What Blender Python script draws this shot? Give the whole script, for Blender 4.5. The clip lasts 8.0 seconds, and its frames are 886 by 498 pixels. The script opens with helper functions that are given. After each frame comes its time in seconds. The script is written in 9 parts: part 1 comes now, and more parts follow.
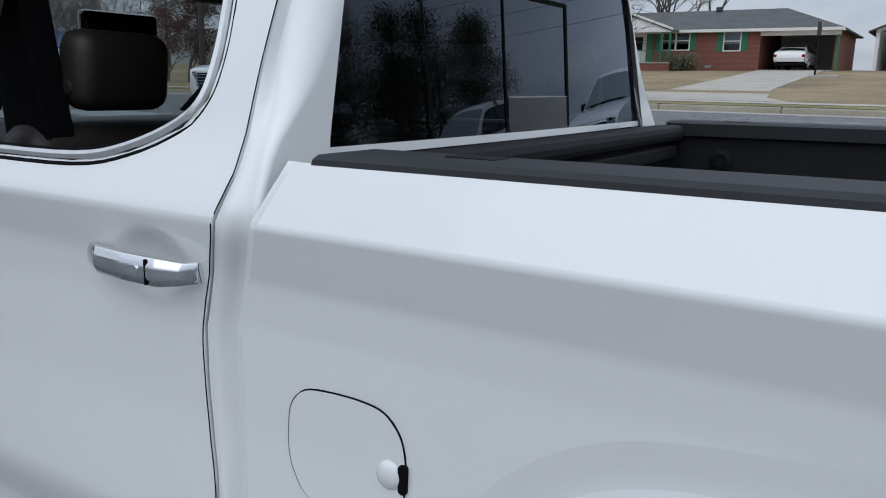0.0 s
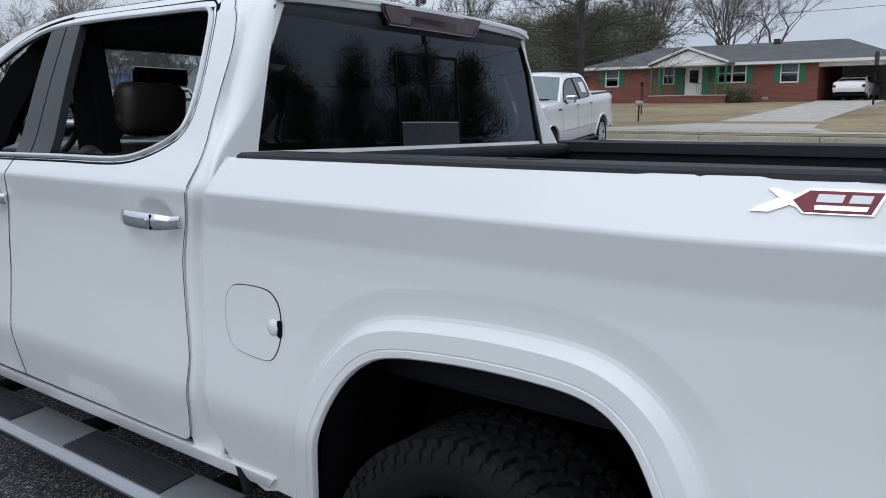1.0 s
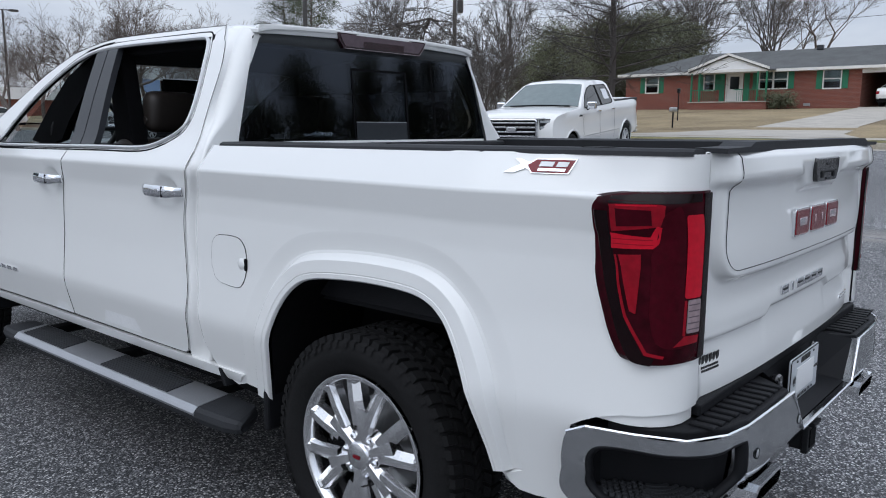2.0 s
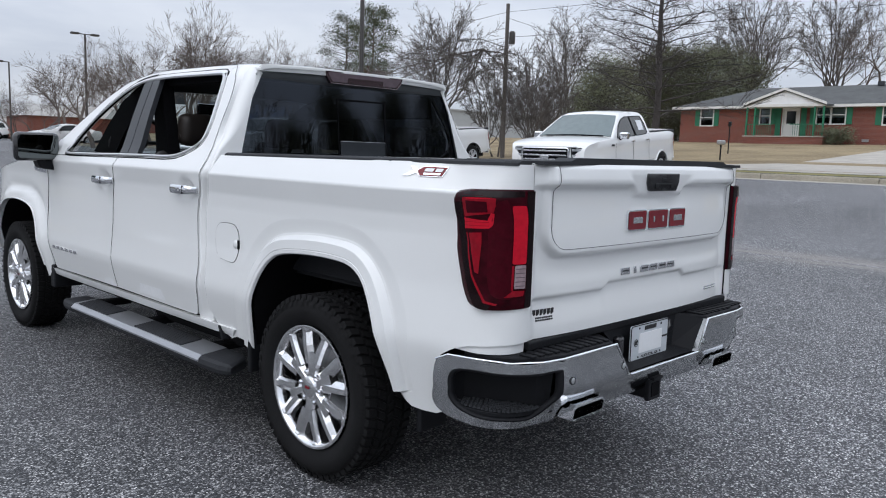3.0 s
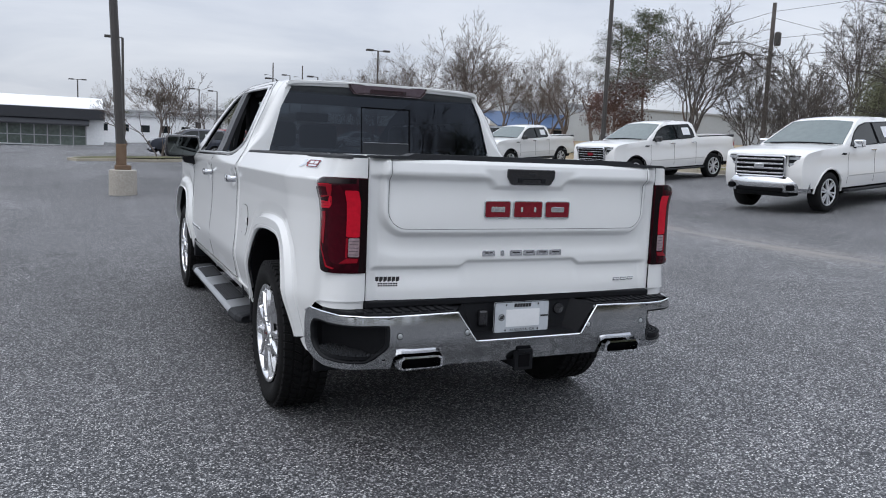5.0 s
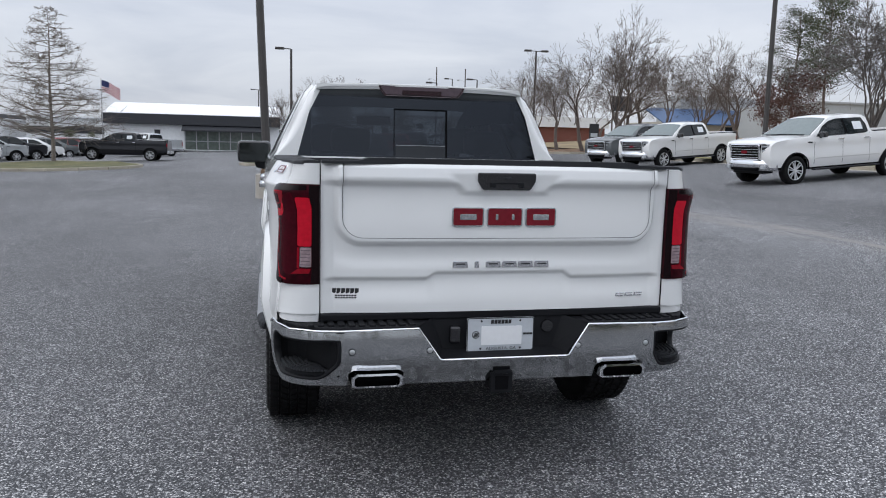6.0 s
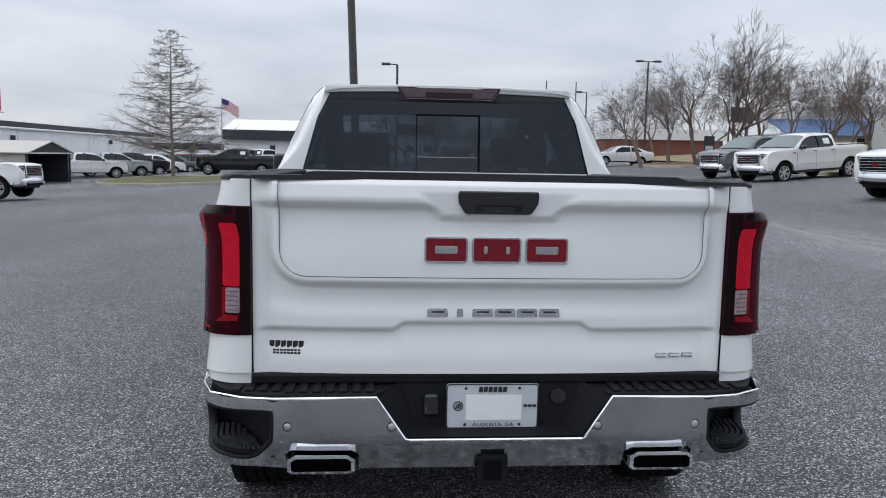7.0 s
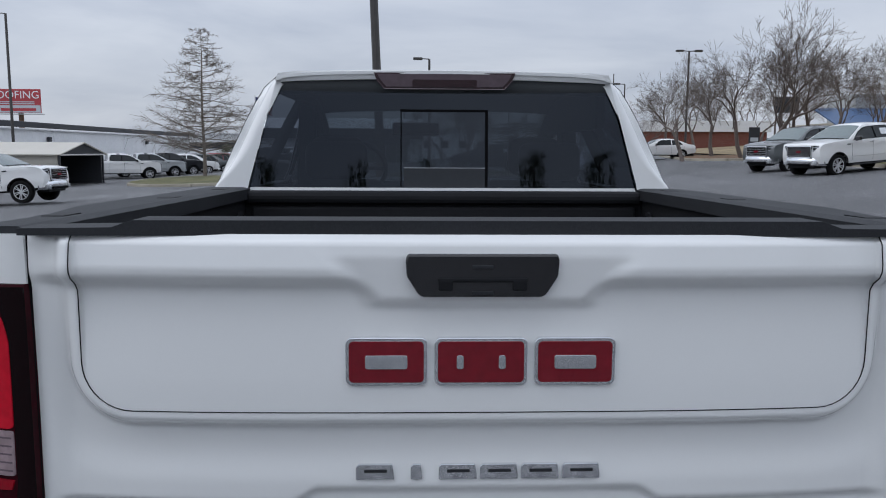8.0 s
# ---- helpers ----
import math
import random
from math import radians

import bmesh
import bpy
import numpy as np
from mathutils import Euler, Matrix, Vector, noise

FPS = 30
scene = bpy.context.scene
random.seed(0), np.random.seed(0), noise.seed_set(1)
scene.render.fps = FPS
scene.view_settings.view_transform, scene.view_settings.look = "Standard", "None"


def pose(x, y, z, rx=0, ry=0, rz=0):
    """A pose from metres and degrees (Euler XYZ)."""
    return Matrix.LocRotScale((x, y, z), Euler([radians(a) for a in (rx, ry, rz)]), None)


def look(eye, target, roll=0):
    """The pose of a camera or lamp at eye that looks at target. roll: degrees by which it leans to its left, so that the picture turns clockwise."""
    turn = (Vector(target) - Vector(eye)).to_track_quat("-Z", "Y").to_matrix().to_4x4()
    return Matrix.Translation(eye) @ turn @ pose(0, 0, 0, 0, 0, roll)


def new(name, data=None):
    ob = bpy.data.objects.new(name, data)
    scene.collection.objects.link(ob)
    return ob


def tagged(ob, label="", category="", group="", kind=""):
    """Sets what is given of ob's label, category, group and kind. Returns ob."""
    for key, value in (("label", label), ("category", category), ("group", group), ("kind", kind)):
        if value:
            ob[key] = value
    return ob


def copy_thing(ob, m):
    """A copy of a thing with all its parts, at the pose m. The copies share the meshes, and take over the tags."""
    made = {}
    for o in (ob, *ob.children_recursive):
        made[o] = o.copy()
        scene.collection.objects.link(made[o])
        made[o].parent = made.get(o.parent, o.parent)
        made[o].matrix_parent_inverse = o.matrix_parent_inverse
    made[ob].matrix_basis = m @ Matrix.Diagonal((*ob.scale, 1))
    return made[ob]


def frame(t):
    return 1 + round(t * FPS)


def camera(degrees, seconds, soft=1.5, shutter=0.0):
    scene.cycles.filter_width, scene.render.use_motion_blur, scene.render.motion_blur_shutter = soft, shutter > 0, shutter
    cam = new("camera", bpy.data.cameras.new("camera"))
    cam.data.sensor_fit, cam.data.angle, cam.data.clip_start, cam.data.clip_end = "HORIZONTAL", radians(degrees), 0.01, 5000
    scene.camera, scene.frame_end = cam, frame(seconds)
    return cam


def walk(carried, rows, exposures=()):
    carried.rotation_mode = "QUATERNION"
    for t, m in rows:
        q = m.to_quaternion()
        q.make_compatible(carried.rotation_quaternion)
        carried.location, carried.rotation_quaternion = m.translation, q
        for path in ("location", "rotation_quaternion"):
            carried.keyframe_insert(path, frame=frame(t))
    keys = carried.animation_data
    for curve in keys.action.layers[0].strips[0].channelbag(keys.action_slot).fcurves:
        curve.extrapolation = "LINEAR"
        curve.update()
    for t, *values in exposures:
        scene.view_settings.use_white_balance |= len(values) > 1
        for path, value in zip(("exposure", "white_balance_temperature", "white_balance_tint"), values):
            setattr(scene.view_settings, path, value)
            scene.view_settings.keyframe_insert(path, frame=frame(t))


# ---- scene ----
cam = camera(59.1, 8.0, 1.05)
PATH = [
    (0, (-1.818, -0.028, 1.5), (-0.176, 1.036, 1.087), 1.1),
    (0.5, (-2.107, -0.469, 1.499), (-0.511, 0.681, 1.137), 0.8),
    (1, (-2.265, -0.931, 1.485), (-0.704, 0.276, 1.157), 0.3),
    (1.5, (-2.485, -1.355, 1.449), (-0.952, -0.109, 1.14), 0.4),
    (1.7, (-2.543, -1.519, 1.472), (-1.03, -0.251, 1.153), 0.3),
    (2.8, (-2.873, -2.557, 1.419), (-1.447, -1.177, 1.166), 1.6),
    (3, (-2.914, -2.746, 1.435), (-1.517, -1.336, 1.187), 1.8),
    (3.5, (-2.846, -3.259, 1.434), (-1.549, -1.754, 1.202), 2.1),
    (4, (-2.598, -3.632, 1.407), (-1.434, -2.021, 1.18), 2.4),
    (4.5, (-2.255, -3.988, 1.424), (-1.254, -2.273, 1.184), 2.6),
    (4.7, (-2.108, -4.141, 1.441), (-1.18, -2.387, 1.196), 2.6),
    (5.8, (-1.127, -4.331, 1.472), (-0.636, -2.411, 1.202), 1.5),
    (6, (-0.946, -4.275, 1.488), (-0.535, -2.336, 1.222), 1.4),
    (6.5, (-0.612, -3.986, 1.48), (-0.372, -2.016, 1.226), 1.1),
    (7, (-0.334, -3.529, 1.48), (-0.203, -1.547, 1.244), 1.1),
    (7.5, (-0.164, -2.961, 1.494), (-0.102, -0.976, 1.264), 0.7),
    (8, (-0.089, -2.372, 1.543), (-0.053, -0.388, 1.294), 0.3),
]
walk(cam, [(t, look(eye, target, roll)) for t, eye, target, roll in PATH],
     ((0, -0.22, 6150, 8), (1, -0.13, 6150, 8), (1.7, -0.05, 6150, 9), (3, 0.12, 6350, 10), (6.5, 0.11, 6450, 10), (7.2, 0.05, 6350, 10), (8, -0.18, 6200, 10)))

# ---- daylight: an overcast winter sky with a weak, wide sun ----
SUN_AZ, SUN_EL = radians(262), radians(48)      # clockwise from +y, and above the horizon
world = bpy.data.worlds.new("overcast_sky")
scene.world = world
world.use_nodes = True
wn, wl = world.node_tree.nodes, world.node_tree.links
wn.clear()


def wnode(kind, **vals):
    n = wn.new(kind)
    for k, v in vals.items():
        n.inputs[k].default_value = v
    return n


w_out, w_bg = wn.new("ShaderNodeOutputWorld"), wn.new("ShaderNodeBackground")
sky = wn.new("ShaderNodeTexSky")
sky.sky_type, sky.sun_disc, sky.sun_elevation, sky.sun_rotation = "NISHITA", False, SUN_EL, SUN_AZ
sky.air_density, sky.dust_density = 1.0, 2.0
w_co = wn.new("ShaderNodeTexCoord")
w_sep = wn.new("ShaderNodeSeparateXYZ")
wl.new(w_co.outputs["Generated"], w_sep.inputs[0])
# clouds are flattened toward the horizon by dividing by the height
w_abs = wn.new("ShaderNodeMath"); w_abs.operation = "MAXIMUM"; w_abs.inputs[1].default_value = 0.0
wl.new(w_sep.outputs["Z"], w_abs.inputs[0])
w_add = wn.new("ShaderNodeMath"); w_add.operation = "ADD"; w_add.inputs[1].default_value = 0.16
wl.new(w_abs.outputs[0], w_add.inputs[0])
w_dx = wn.new("ShaderNodeMath"); w_dx.operation = "DIVIDE"
w_dy = wn.new("ShaderNodeMath"); w_dy.operation = "DIVIDE"
wl.new(w_sep.outputs["X"], w_dx.inputs[0]); wl.new(w_add.outputs[0], w_dx.inputs[1])
wl.new(w_sep.outputs["Y"], w_dy.inputs[0]); wl.new(w_add.outputs[0], w_dy.inputs[1])
w_comb = wn.new("ShaderNodeCombineXYZ")
wl.new(w_dx.outputs[0], w_comb.inputs["X"]); wl.new(w_dy.outputs[0], w_comb.inputs["Y"])
w_noise = wnode("ShaderNodeTexNoise", Scale=0.75, Detail=6.0, Roughness=0.52, Distortion=0.4)
wl.new(w_comb.outputs[0], w_noise.inputs["Vector"])
w_ramp = wn.new("ShaderNodeValToRGB")
w_ramp.color_ramp.elements[0].position, w_ramp.color_ramp.elements[0].color = 0.32, (0.57, 0.62, 0.725, 1)
w_ramp.color_ramp.elements[1].position, w_ramp.color_ramp.elements[1].color = 0.66, (0.85, 0.885, 0.955, 1)
wl.new(w_noise.outputs["Fac"], w_ramp.inputs["Fac"])
# an overcast sky grows brighter toward the zenith
w_cie = wn.new("ShaderNodeMath"); w_cie.operation = "MULTIPLY_ADD"
w_cie.inputs[1].default_value, w_cie.inputs[2].default_value = 1.30, 0.88
wl.new(w_abs.outputs[0], w_cie.inputs[0])
w_cloud = wn.new("ShaderNodeVectorMath"); w_cloud.operation = "SCALE"
wl.new(w_ramp.outputs["Color"], w_cloud.inputs[0]); wl.new(w_cie.outputs[0], w_cloud.inputs["Scale"])
w_blue = wn.new("ShaderNodeVectorMath"); w_blue.operation = "SCALE"; w_blue.inputs["Scale"].default_value = 0.12
wl.new(sky.outputs["Color"], w_blue.inputs[0])
w_mix = wn.new("ShaderNodeMix"); w_mix.data_type = "RGBA"; w_mix.inputs["Factor"].default_value = 0.9
wl.new(w_blue.outputs[0], w_mix.inputs["A"]); wl.new(w_cloud.outputs[0], w_mix.inputs["B"])
wl.new(w_mix.outputs["Result"], w_bg.inputs["Color"])
w_bg.inputs["Strength"].default_value = 0.88
wl.new(w_bg.outputs[0], w_out.inputs["Surface"])

sun_data = bpy.data.lights.new("sun", "SUN")
sun_data.energy, sun_data.angle, sun_data.color = 0.60, radians(70), (1.0, 0.98, 0.95)
sun_lamp = new("sun", sun_data)
sun_way = Vector((math.sin(SUN_AZ) * math.cos(SUN_EL), math.cos(SUN_AZ) * math.cos(SUN_EL), math.sin(SUN_EL)))
sun_lamp.matrix_world = look(sun_way * 50, (0, 0, 0))
scene.view_settings.exposure = 0.0

# ---- materials ----
def pbr(name, col, rough=0.5, metal=0.0, var=0.08, scale=6.0, fine=60.0, bump=0.0, bscale=120.0, coat=0.0,
        spec=0.5, rvar=0.0, col2=None, each=0.0, transmission=0.0, emit=0.0, bdist=0.01):
    """A surface whose colour wanders at two scales, with optional relief, clear coat and a shift from piece to piece."""
    m = bpy.data.materials.new(name)
    m.use_nodes = True
    n, l = m.node_tree.nodes, m.node_tree.links
    b = n["Principled BSDF"]
    co = n.new("ShaderNodeTexCoord")
    big = n.new("ShaderNodeTexNoise"); big.inputs["Scale"].default_value, big.inputs["Detail"].default_value = scale, 4
    small = n.new("ShaderNodeTexNoise"); small.inputs["Scale"].default_value, small.inputs["Detail"].default_value = fine, 3
    l.new(co.outputs["Object"], big.inputs["Vector"]); l.new(co.outputs["Object"], small.inputs["Vector"])
    add = n.new("ShaderNodeMath"); add.operation = "ADD"
    l.new(big.outputs["Fac"], add.inputs[0]); l.new(small.outputs["Fac"], add.inputs[1])
    fac = n.new("ShaderNodeMapRange")
    fac.inputs["From Min"].default_value, fac.inputs["From Max"].default_value = 0.7, 1.3
    l.new(add.outputs[0], fac.inputs["Value"])
    last = fac.outputs["Result"]
    if each:
        info = n.new("ShaderNodeObjectInfo")
        am = n.new("ShaderNodeMath"); am.operation = "MULTIPLY_ADD"; am.inputs[1].default_value = each
        l.new(info.outputs["Random"], am.inputs[0]); l.new(last, am.inputs[2])
        last = am.outputs[0]
    mix = n.new("ShaderNodeMix"); mix.data_type = "RGBA"
    dark = tuple(max(c * (1 - var), 0) for c in col)
    light = tuple(min(c * (1 + var), 1) for c in (col2 or col))
    mix.inputs["A"].default_value, mix.inputs["B"].default_value = (*dark, 1), (*light, 1)
    l.new(last, mix.inputs["Factor"]); l.new(mix.outputs["Result"], b.inputs["Base Color"])
    b.inputs["Roughness"].default_value, b.inputs["Metallic"].default_value = rough, metal
    if rvar:
        rr = n.new("ShaderNodeMapRange")
        rr.inputs["To Min"].default_value, rr.inputs["To Max"].default_value = max(rough - rvar, 0.02), min(rough + rvar, 1)
        l.new(big.outputs["Fac"], rr.inputs["Value"]); l.new(rr.outputs["Result"], b.inputs["Roughness"])
    b.inputs["Specular IOR Level"].default_value = spec
    b.inputs["Coat Weight"].default_value, b.inputs["Coat Roughness"].default_value = coat, 0.04
    b.inputs["Transmission Weight"].default_value = transmission
    if emit:
        b.inputs["Emission Color"].default_value, b.inputs["Emission Strength"].default_value = (*col, 1), emit
    if bump:
        tex = n.new("ShaderNodeTexNoise"); tex.inputs["Scale"].default_value, tex.inputs["Detail"].default_value = bscale, 4
        l.new(co.outputs["Object"], tex.inputs["Vector"])
        bp = n.new("ShaderNodeBump"); bp.inputs["Strength"].default_value, bp.inputs["Distance"].default_value = bump, bdist
        l.new(tex.outputs["Fac"], bp.inputs["Height"]); l.new(bp.outputs["Normal"], b.inputs["Normal"])
    return m


def glass(name, tint, rough=0.0, ior=1.5):
    """Thin tinted glass: what is behind shows through the tint, and the surface mirrors by Fresnel."""
    m = bpy.data.materials.new(name)
    m.use_nodes = True
    n, l = m.node_tree.nodes, m.node_tree.links
    n.remove(n["Principled BSDF"])
    t, gl, lw, mx = (n.new(k) for k in ("ShaderNodeBsdfTransparent", "ShaderNodeBsdfGlossy", "ShaderNodeLayerWeight", "ShaderNodeMixShader"))
    t.inputs["Color"].default_value = (*tint, 1)
    gl.inputs["Roughness"].default_value = rough
    # reflections are tinted blue here, as if from a bluer sky
    gl.inputs["Color"].default_value = (0.70, 0.78, 0.92, 1)
    lw.inputs["Blend"].default_value = 0.5
    pw, fr = n.new("ShaderNodeMath"), n.new("ShaderNodeMath")
    pw.operation, fr.operation = "POWER", "MULTIPLY_ADD"
    pw.inputs[1].default_value, fr.inputs[1].default_value, fr.inputs[2].default_value = 4.0, 0.9, ((ior - 1) / (ior + 1)) ** 2 + 0.01
    l.new(lw.outputs["Facing"], pw.inputs[0]); l.new(pw.outputs[0], fr.inputs[0])
    l.new(fr.outputs[0], mx.inputs[0]); l.new(t.outputs[0], mx.inputs[1]); l.new(gl.outputs[0], mx.inputs[2])
    l.new(mx.outputs[0], n["Material Output"].inputs["Surface"])
    return m


def asphalt_material(name):
    """Old parking-lot asphalt: dark binder, pale and dark stones of a few millimetres, stains and lighter worn lanes."""
    m = bpy.data.materials.new(name)
    m.use_nodes = True
    n, l = m.node_tree.nodes, m.node_tree.links
    b = n["Principled BSDF"]
    co = n.new("ShaderNodeTexCoord")
    v = n.new("ShaderNodeTexVoronoi"); v.inputs["Scale"].default_value = 118.0
    l.new(co.outputs["Object"], v.inputs["Vector"])
    ramp = n.new("ShaderNodeValToRGB"); r = ramp.color_ramp
    r.elements[0].position, r.elements[0].color = 0.0, (0.030, 0.032, 0.036, 1)
    r.elements[1].position, r.elements[1].color = 1.0, (0.72, 0.715, 0.71, 1)
    for p, c in ((0.36, (0.058, 0.060, 0.067)), (0.60, (0.135, 0.138, 0.147)), (0.83, (0.33, 0.33, 0.34))):
        e = r.elements.new(p); e.color = (*c, 1)
    bw = n.new("ShaderNodeSeparateColor")
    l.new(v.outputs["Color"], bw.inputs[0]); l.new(bw.outputs["Red"], ramp.inputs["Fac"])
    edge = n.new("ShaderNodeMapRange")
    edge.inputs["From Min"].default_value, edge.inputs["From Max"].default_value = 0.25, 0.62
    edge.inputs["To Min"].default_value, edge.inputs["To Max"].default_value = 1.0, 0.35
    l.new(v.outputs["Distance"], edge.inputs["Value"])
    big = n.new("ShaderNodeTexNoise"); big.inputs["Scale"].default_value, big.inputs["Detail"].default_value = 0.20, 7
    lane = n.new("ShaderNodeMapping"); lane.inputs["Scale"].default_value = (1.0, 0.45, 1.0)
    lane.inputs["Rotation"].default_value = (0, 0, radians(-35))
    l.new(co.outputs["Object"], lane.inputs["Vector"]); l.new(lane.outputs[0], big.inputs["Vector"])
    bigr = n.new("ShaderNodeMapRange")
    bigr.inputs["From Min"].default_value, bigr.inputs["From Max"].default_value = 0.3, 0.7
    bigr.inputs["To Min"].default_value, bigr.inputs["To Max"].default_value = 0.66, 1.56
    l.new(big.outputs["Fac"], bigr.inputs["Value"])
    mid = n.new("ShaderNodeTexNoise"); mid.inputs["Scale"].default_value, mid.inputs["Detail"].default_value = 2.6, 5
    l.new(co.outputs["Object"], mid.inputs["Vector"])
    midr = n.new("ShaderNodeMapRange"); midr.inputs["To Min"].default_value, midr.inputs["To Max"].default_value = 0.7, 1.3
    l.new(mid.outputs["Fac"], midr.inputs["Value"])
    f1 = n.new("ShaderNodeMath"); f1.operation = "MULTIPLY"; l.new(edge.outputs[0], f1.inputs[0]); l.new(bigr.outputs[0], f1.inputs[1])
    f2 = n.new("ShaderNodeMath"); f2.operation = "MULTIPLY"; l.new(f1.outputs[0], f2.inputs[0]); l.new(midr.outputs[0], f2.inputs[1])
    sc = n.new("ShaderNodeVectorMath"); sc.operation = "SCALE"
    l.new(ramp.outputs["Color"], sc.inputs[0]); l.new(f2.outputs[0], sc.inputs["Scale"])
    # a pale, dusty paving seam that runs along the lot beside the truck
    ax = n.new("ShaderNodeSeparateXYZ"); l.new(co.outputs["Object"], ax.inputs[0])
    wob = n.new("ShaderNodeTexNoise"); wob.inputs["Scale"].default_value, wob.inputs["Detail"].default_value = 0.5, 3
    l.new(co.outputs["Object"], wob.inputs["Vector"])
    sx = n.new("ShaderNodeMath"); sx.operation = "MULTIPLY_ADD"; sx.inputs[1].default_value = 0.9
    l.new(wob.outputs["Fac"], sx.inputs[0]); l.new(ax.outputs["X"], sx.inputs[2])
    dist = n.new("ShaderNodeMath"); dist.operation = "SUBTRACT"; dist.inputs[1].default_value = 7.50
    l.new(sx.outputs[0], dist.inputs[0])
    ab_ = n.new("ShaderNodeMath"); ab_.operation = "ABSOLUTE"; l.new(dist.outputs[0], ab_.inputs[0])
    fade = n.new("ShaderNodeMapRange"); fade.interpolation_type = "SMOOTHSTEP"
    fade.inputs["From Min"].default_value, fade.inputs["From Max"].default_value = 0.0, 0.75
    fade.inputs["To Min"].default_value, fade.inputs["To Max"].default_value = 0.75, 0.0
    l.new(ab_.outputs[0], fade.inputs["Value"])
    drag = n.new("ShaderNodeMapping"); drag.inputs["Scale"].default_value = (5.0, 0.55, 1.0)
    streak = n.new("ShaderNodeTexNoise"); streak.inputs["Scale"].default_value, streak.inputs["Detail"].default_value = 1.0, 5
    l.new(co.outputs["Object"], drag.inputs["Vector"]); l.new(drag.outputs[0], streak.inputs["Vector"])
    thin = n.new("ShaderNodeMapRange")
    thin.inputs["From Min"].default_value, thin.inputs["From Max"].default_value = 0.38, 0.62
    l.new(streak.outputs["Fac"], thin.inputs["Value"])
    dust = n.new("ShaderNodeMath"); dust.operation = "MULTIPLY"; l.new(fade.outputs[0], dust.inputs[0]); l.new(thin.outputs[0], dust.inputs[1])
    mx = n.new("ShaderNodeMix"); mx.data_type = "RGBA"; mx.inputs["B"].default_value = (0.27, 0.25, 0.225, 1)
    l.new(dust.outputs[0], mx.inputs["Factor"]); l.new(sc.outputs[0], mx.inputs["A"])
    l.new(mx.outputs["Result"], b.inputs["Base Color"])
    b.inputs["Roughness"].default_value = 0.72
    bp = n.new("ShaderNodeBump"); bp.inputs["Strength"].default_value, bp.inputs["Distance"].default_value = 0.7, 0.004
    inv = n.new("ShaderNodeMath"); inv.operation = "SUBTRACT"; inv.inputs[0].default_value = 1.0
    l.new(v.outputs["Distance"], inv.inputs[1]); l.new(inv.outputs[0], bp.inputs["Height"])
    l.new(bp.outputs["Normal"], b.inputs["Normal"])
    return m


PAINT = pbr("white_pearl_paint", (0.79, 0.797, 0.79), 0.38, var=0.015, scale=1.2, fine=900, coat=1.0, spec=0.5)
PAINT_FAR = pbr("white_car_paint", (0.80, 0.80, 0.79), 0.35, var=0.02, scale=1.0, fine=200, coat=1.0)
PAINT_GREY = pbr("grey_car_paint", (0.10, 0.11, 0.115), 0.35, metal=0.3, var=0.05, coat=1.0)
PAINT_BLACK = pbr("black_car_paint", (0.006, 0.0065, 0.010), 0.3, var=0.1, coat=0.6, spec=0.3)
PAINT_NAVY = pbr("navy_car_paint", (0.02, 0.026, 0.045), 0.3, var=0.1, coat=1.0)
PAINT_RED = pbr("red_car_paint", (0.20, 0.02, 0.025), 0.3, var=0.1, coat=1.0)
PAINT_SILVER = pbr("silver_car_paint", (0.45, 0.47, 0.48), 0.35, metal=0.5, var=0.05, coat=1.0)
CHROME = pbr("chrome", (0.80, 0.81, 0.83), 0.06, metal=1.0, var=0.03, scale=9, rvar=0.03)
FAR_ALLOY = pbr("bright_cast_alloy", (0.66, 0.67, 0.69), 0.35, metal=0.35, var=0.06)
CHROME_DUSTY = pbr("water_spotted_chrome", (0.50, 0.51, 0.52), 0.09, metal=1.0, var=0.18, scale=3, fine=160, rvar=0.06, bump=0.07, bscale=220, bdist=0.002)
BRUSHED = pbr("brushed_step_metal", (0.36, 0.37, 0.39), 0.36, metal=0.6, var=0.10, scale=4, fine=200)
ALLOY = pbr("polished_alloy", (0.84, 0.84, 0.85), 0.18, metal=1.0, var=0.06, rvar=0.04)
BLACK_PLASTIC = pbr("black_moulded_plastic", (0.008, 0.0085, 0.0105), 0.6, spec=0.2, var=0.15, scale=4, fine=300, bump=0.25, bscale=500, bdist=0.002)
GREY_PLASTIC = pbr("weathered_dark_plastic", (0.024, 0.0255, 0.029), 0.66, spec=0.25, var=0.2, scale=5, fine=250, bump=0.25, bscale=400, bdist=0.002)
LINER = pbr("sprayed_bed_liner", (0.012, 0.0125, 0.015), 0.7, spec=0.25, var=0.2, scale=5, fine=300, bump=0.6, bscale=350, bdist=0.003)
GAP = pbr("dark_gap", (0.005, 0.005, 0.006), 0.9, var=0.2, spec=0.1)
GLOSS_BLACK = pbr("gloss_black_trim", (0.012, 0.012, 0.014), 0.12, var=0.1, coat=0.6)
PILLAR = pbr("satin_black_pillar", (0.022, 0.024, 0.029), 0.4, var=0.08, fine=300, coat=0.1, spec=0.35)
RUBBER = pbr("tyre_rubber", (0.009, 0.009, 0.0095), 0.8, spec=0.18, var=0.25, scale=8, fine=120, bump=0.3, bscale=300, bdist=0.002)
UNDER = pbr("underbody", (0.008, 0.008, 0.009), 0.9, var=0.3, spec=0.15)
TINT = glass("privacy_glass", (0.07, 0.08, 0.095))
CLEAR = glass("clear_glass", (0.58, 0.64, 0.64))
# opaque; greenish reflections and the lit room behind are put into the colour
SHOP_GLASS = pbr("shop_glass_reflection_tone", (0.15, 0.18, 0.16), 0.06, var=0.3, scale=0.6, fine=3)
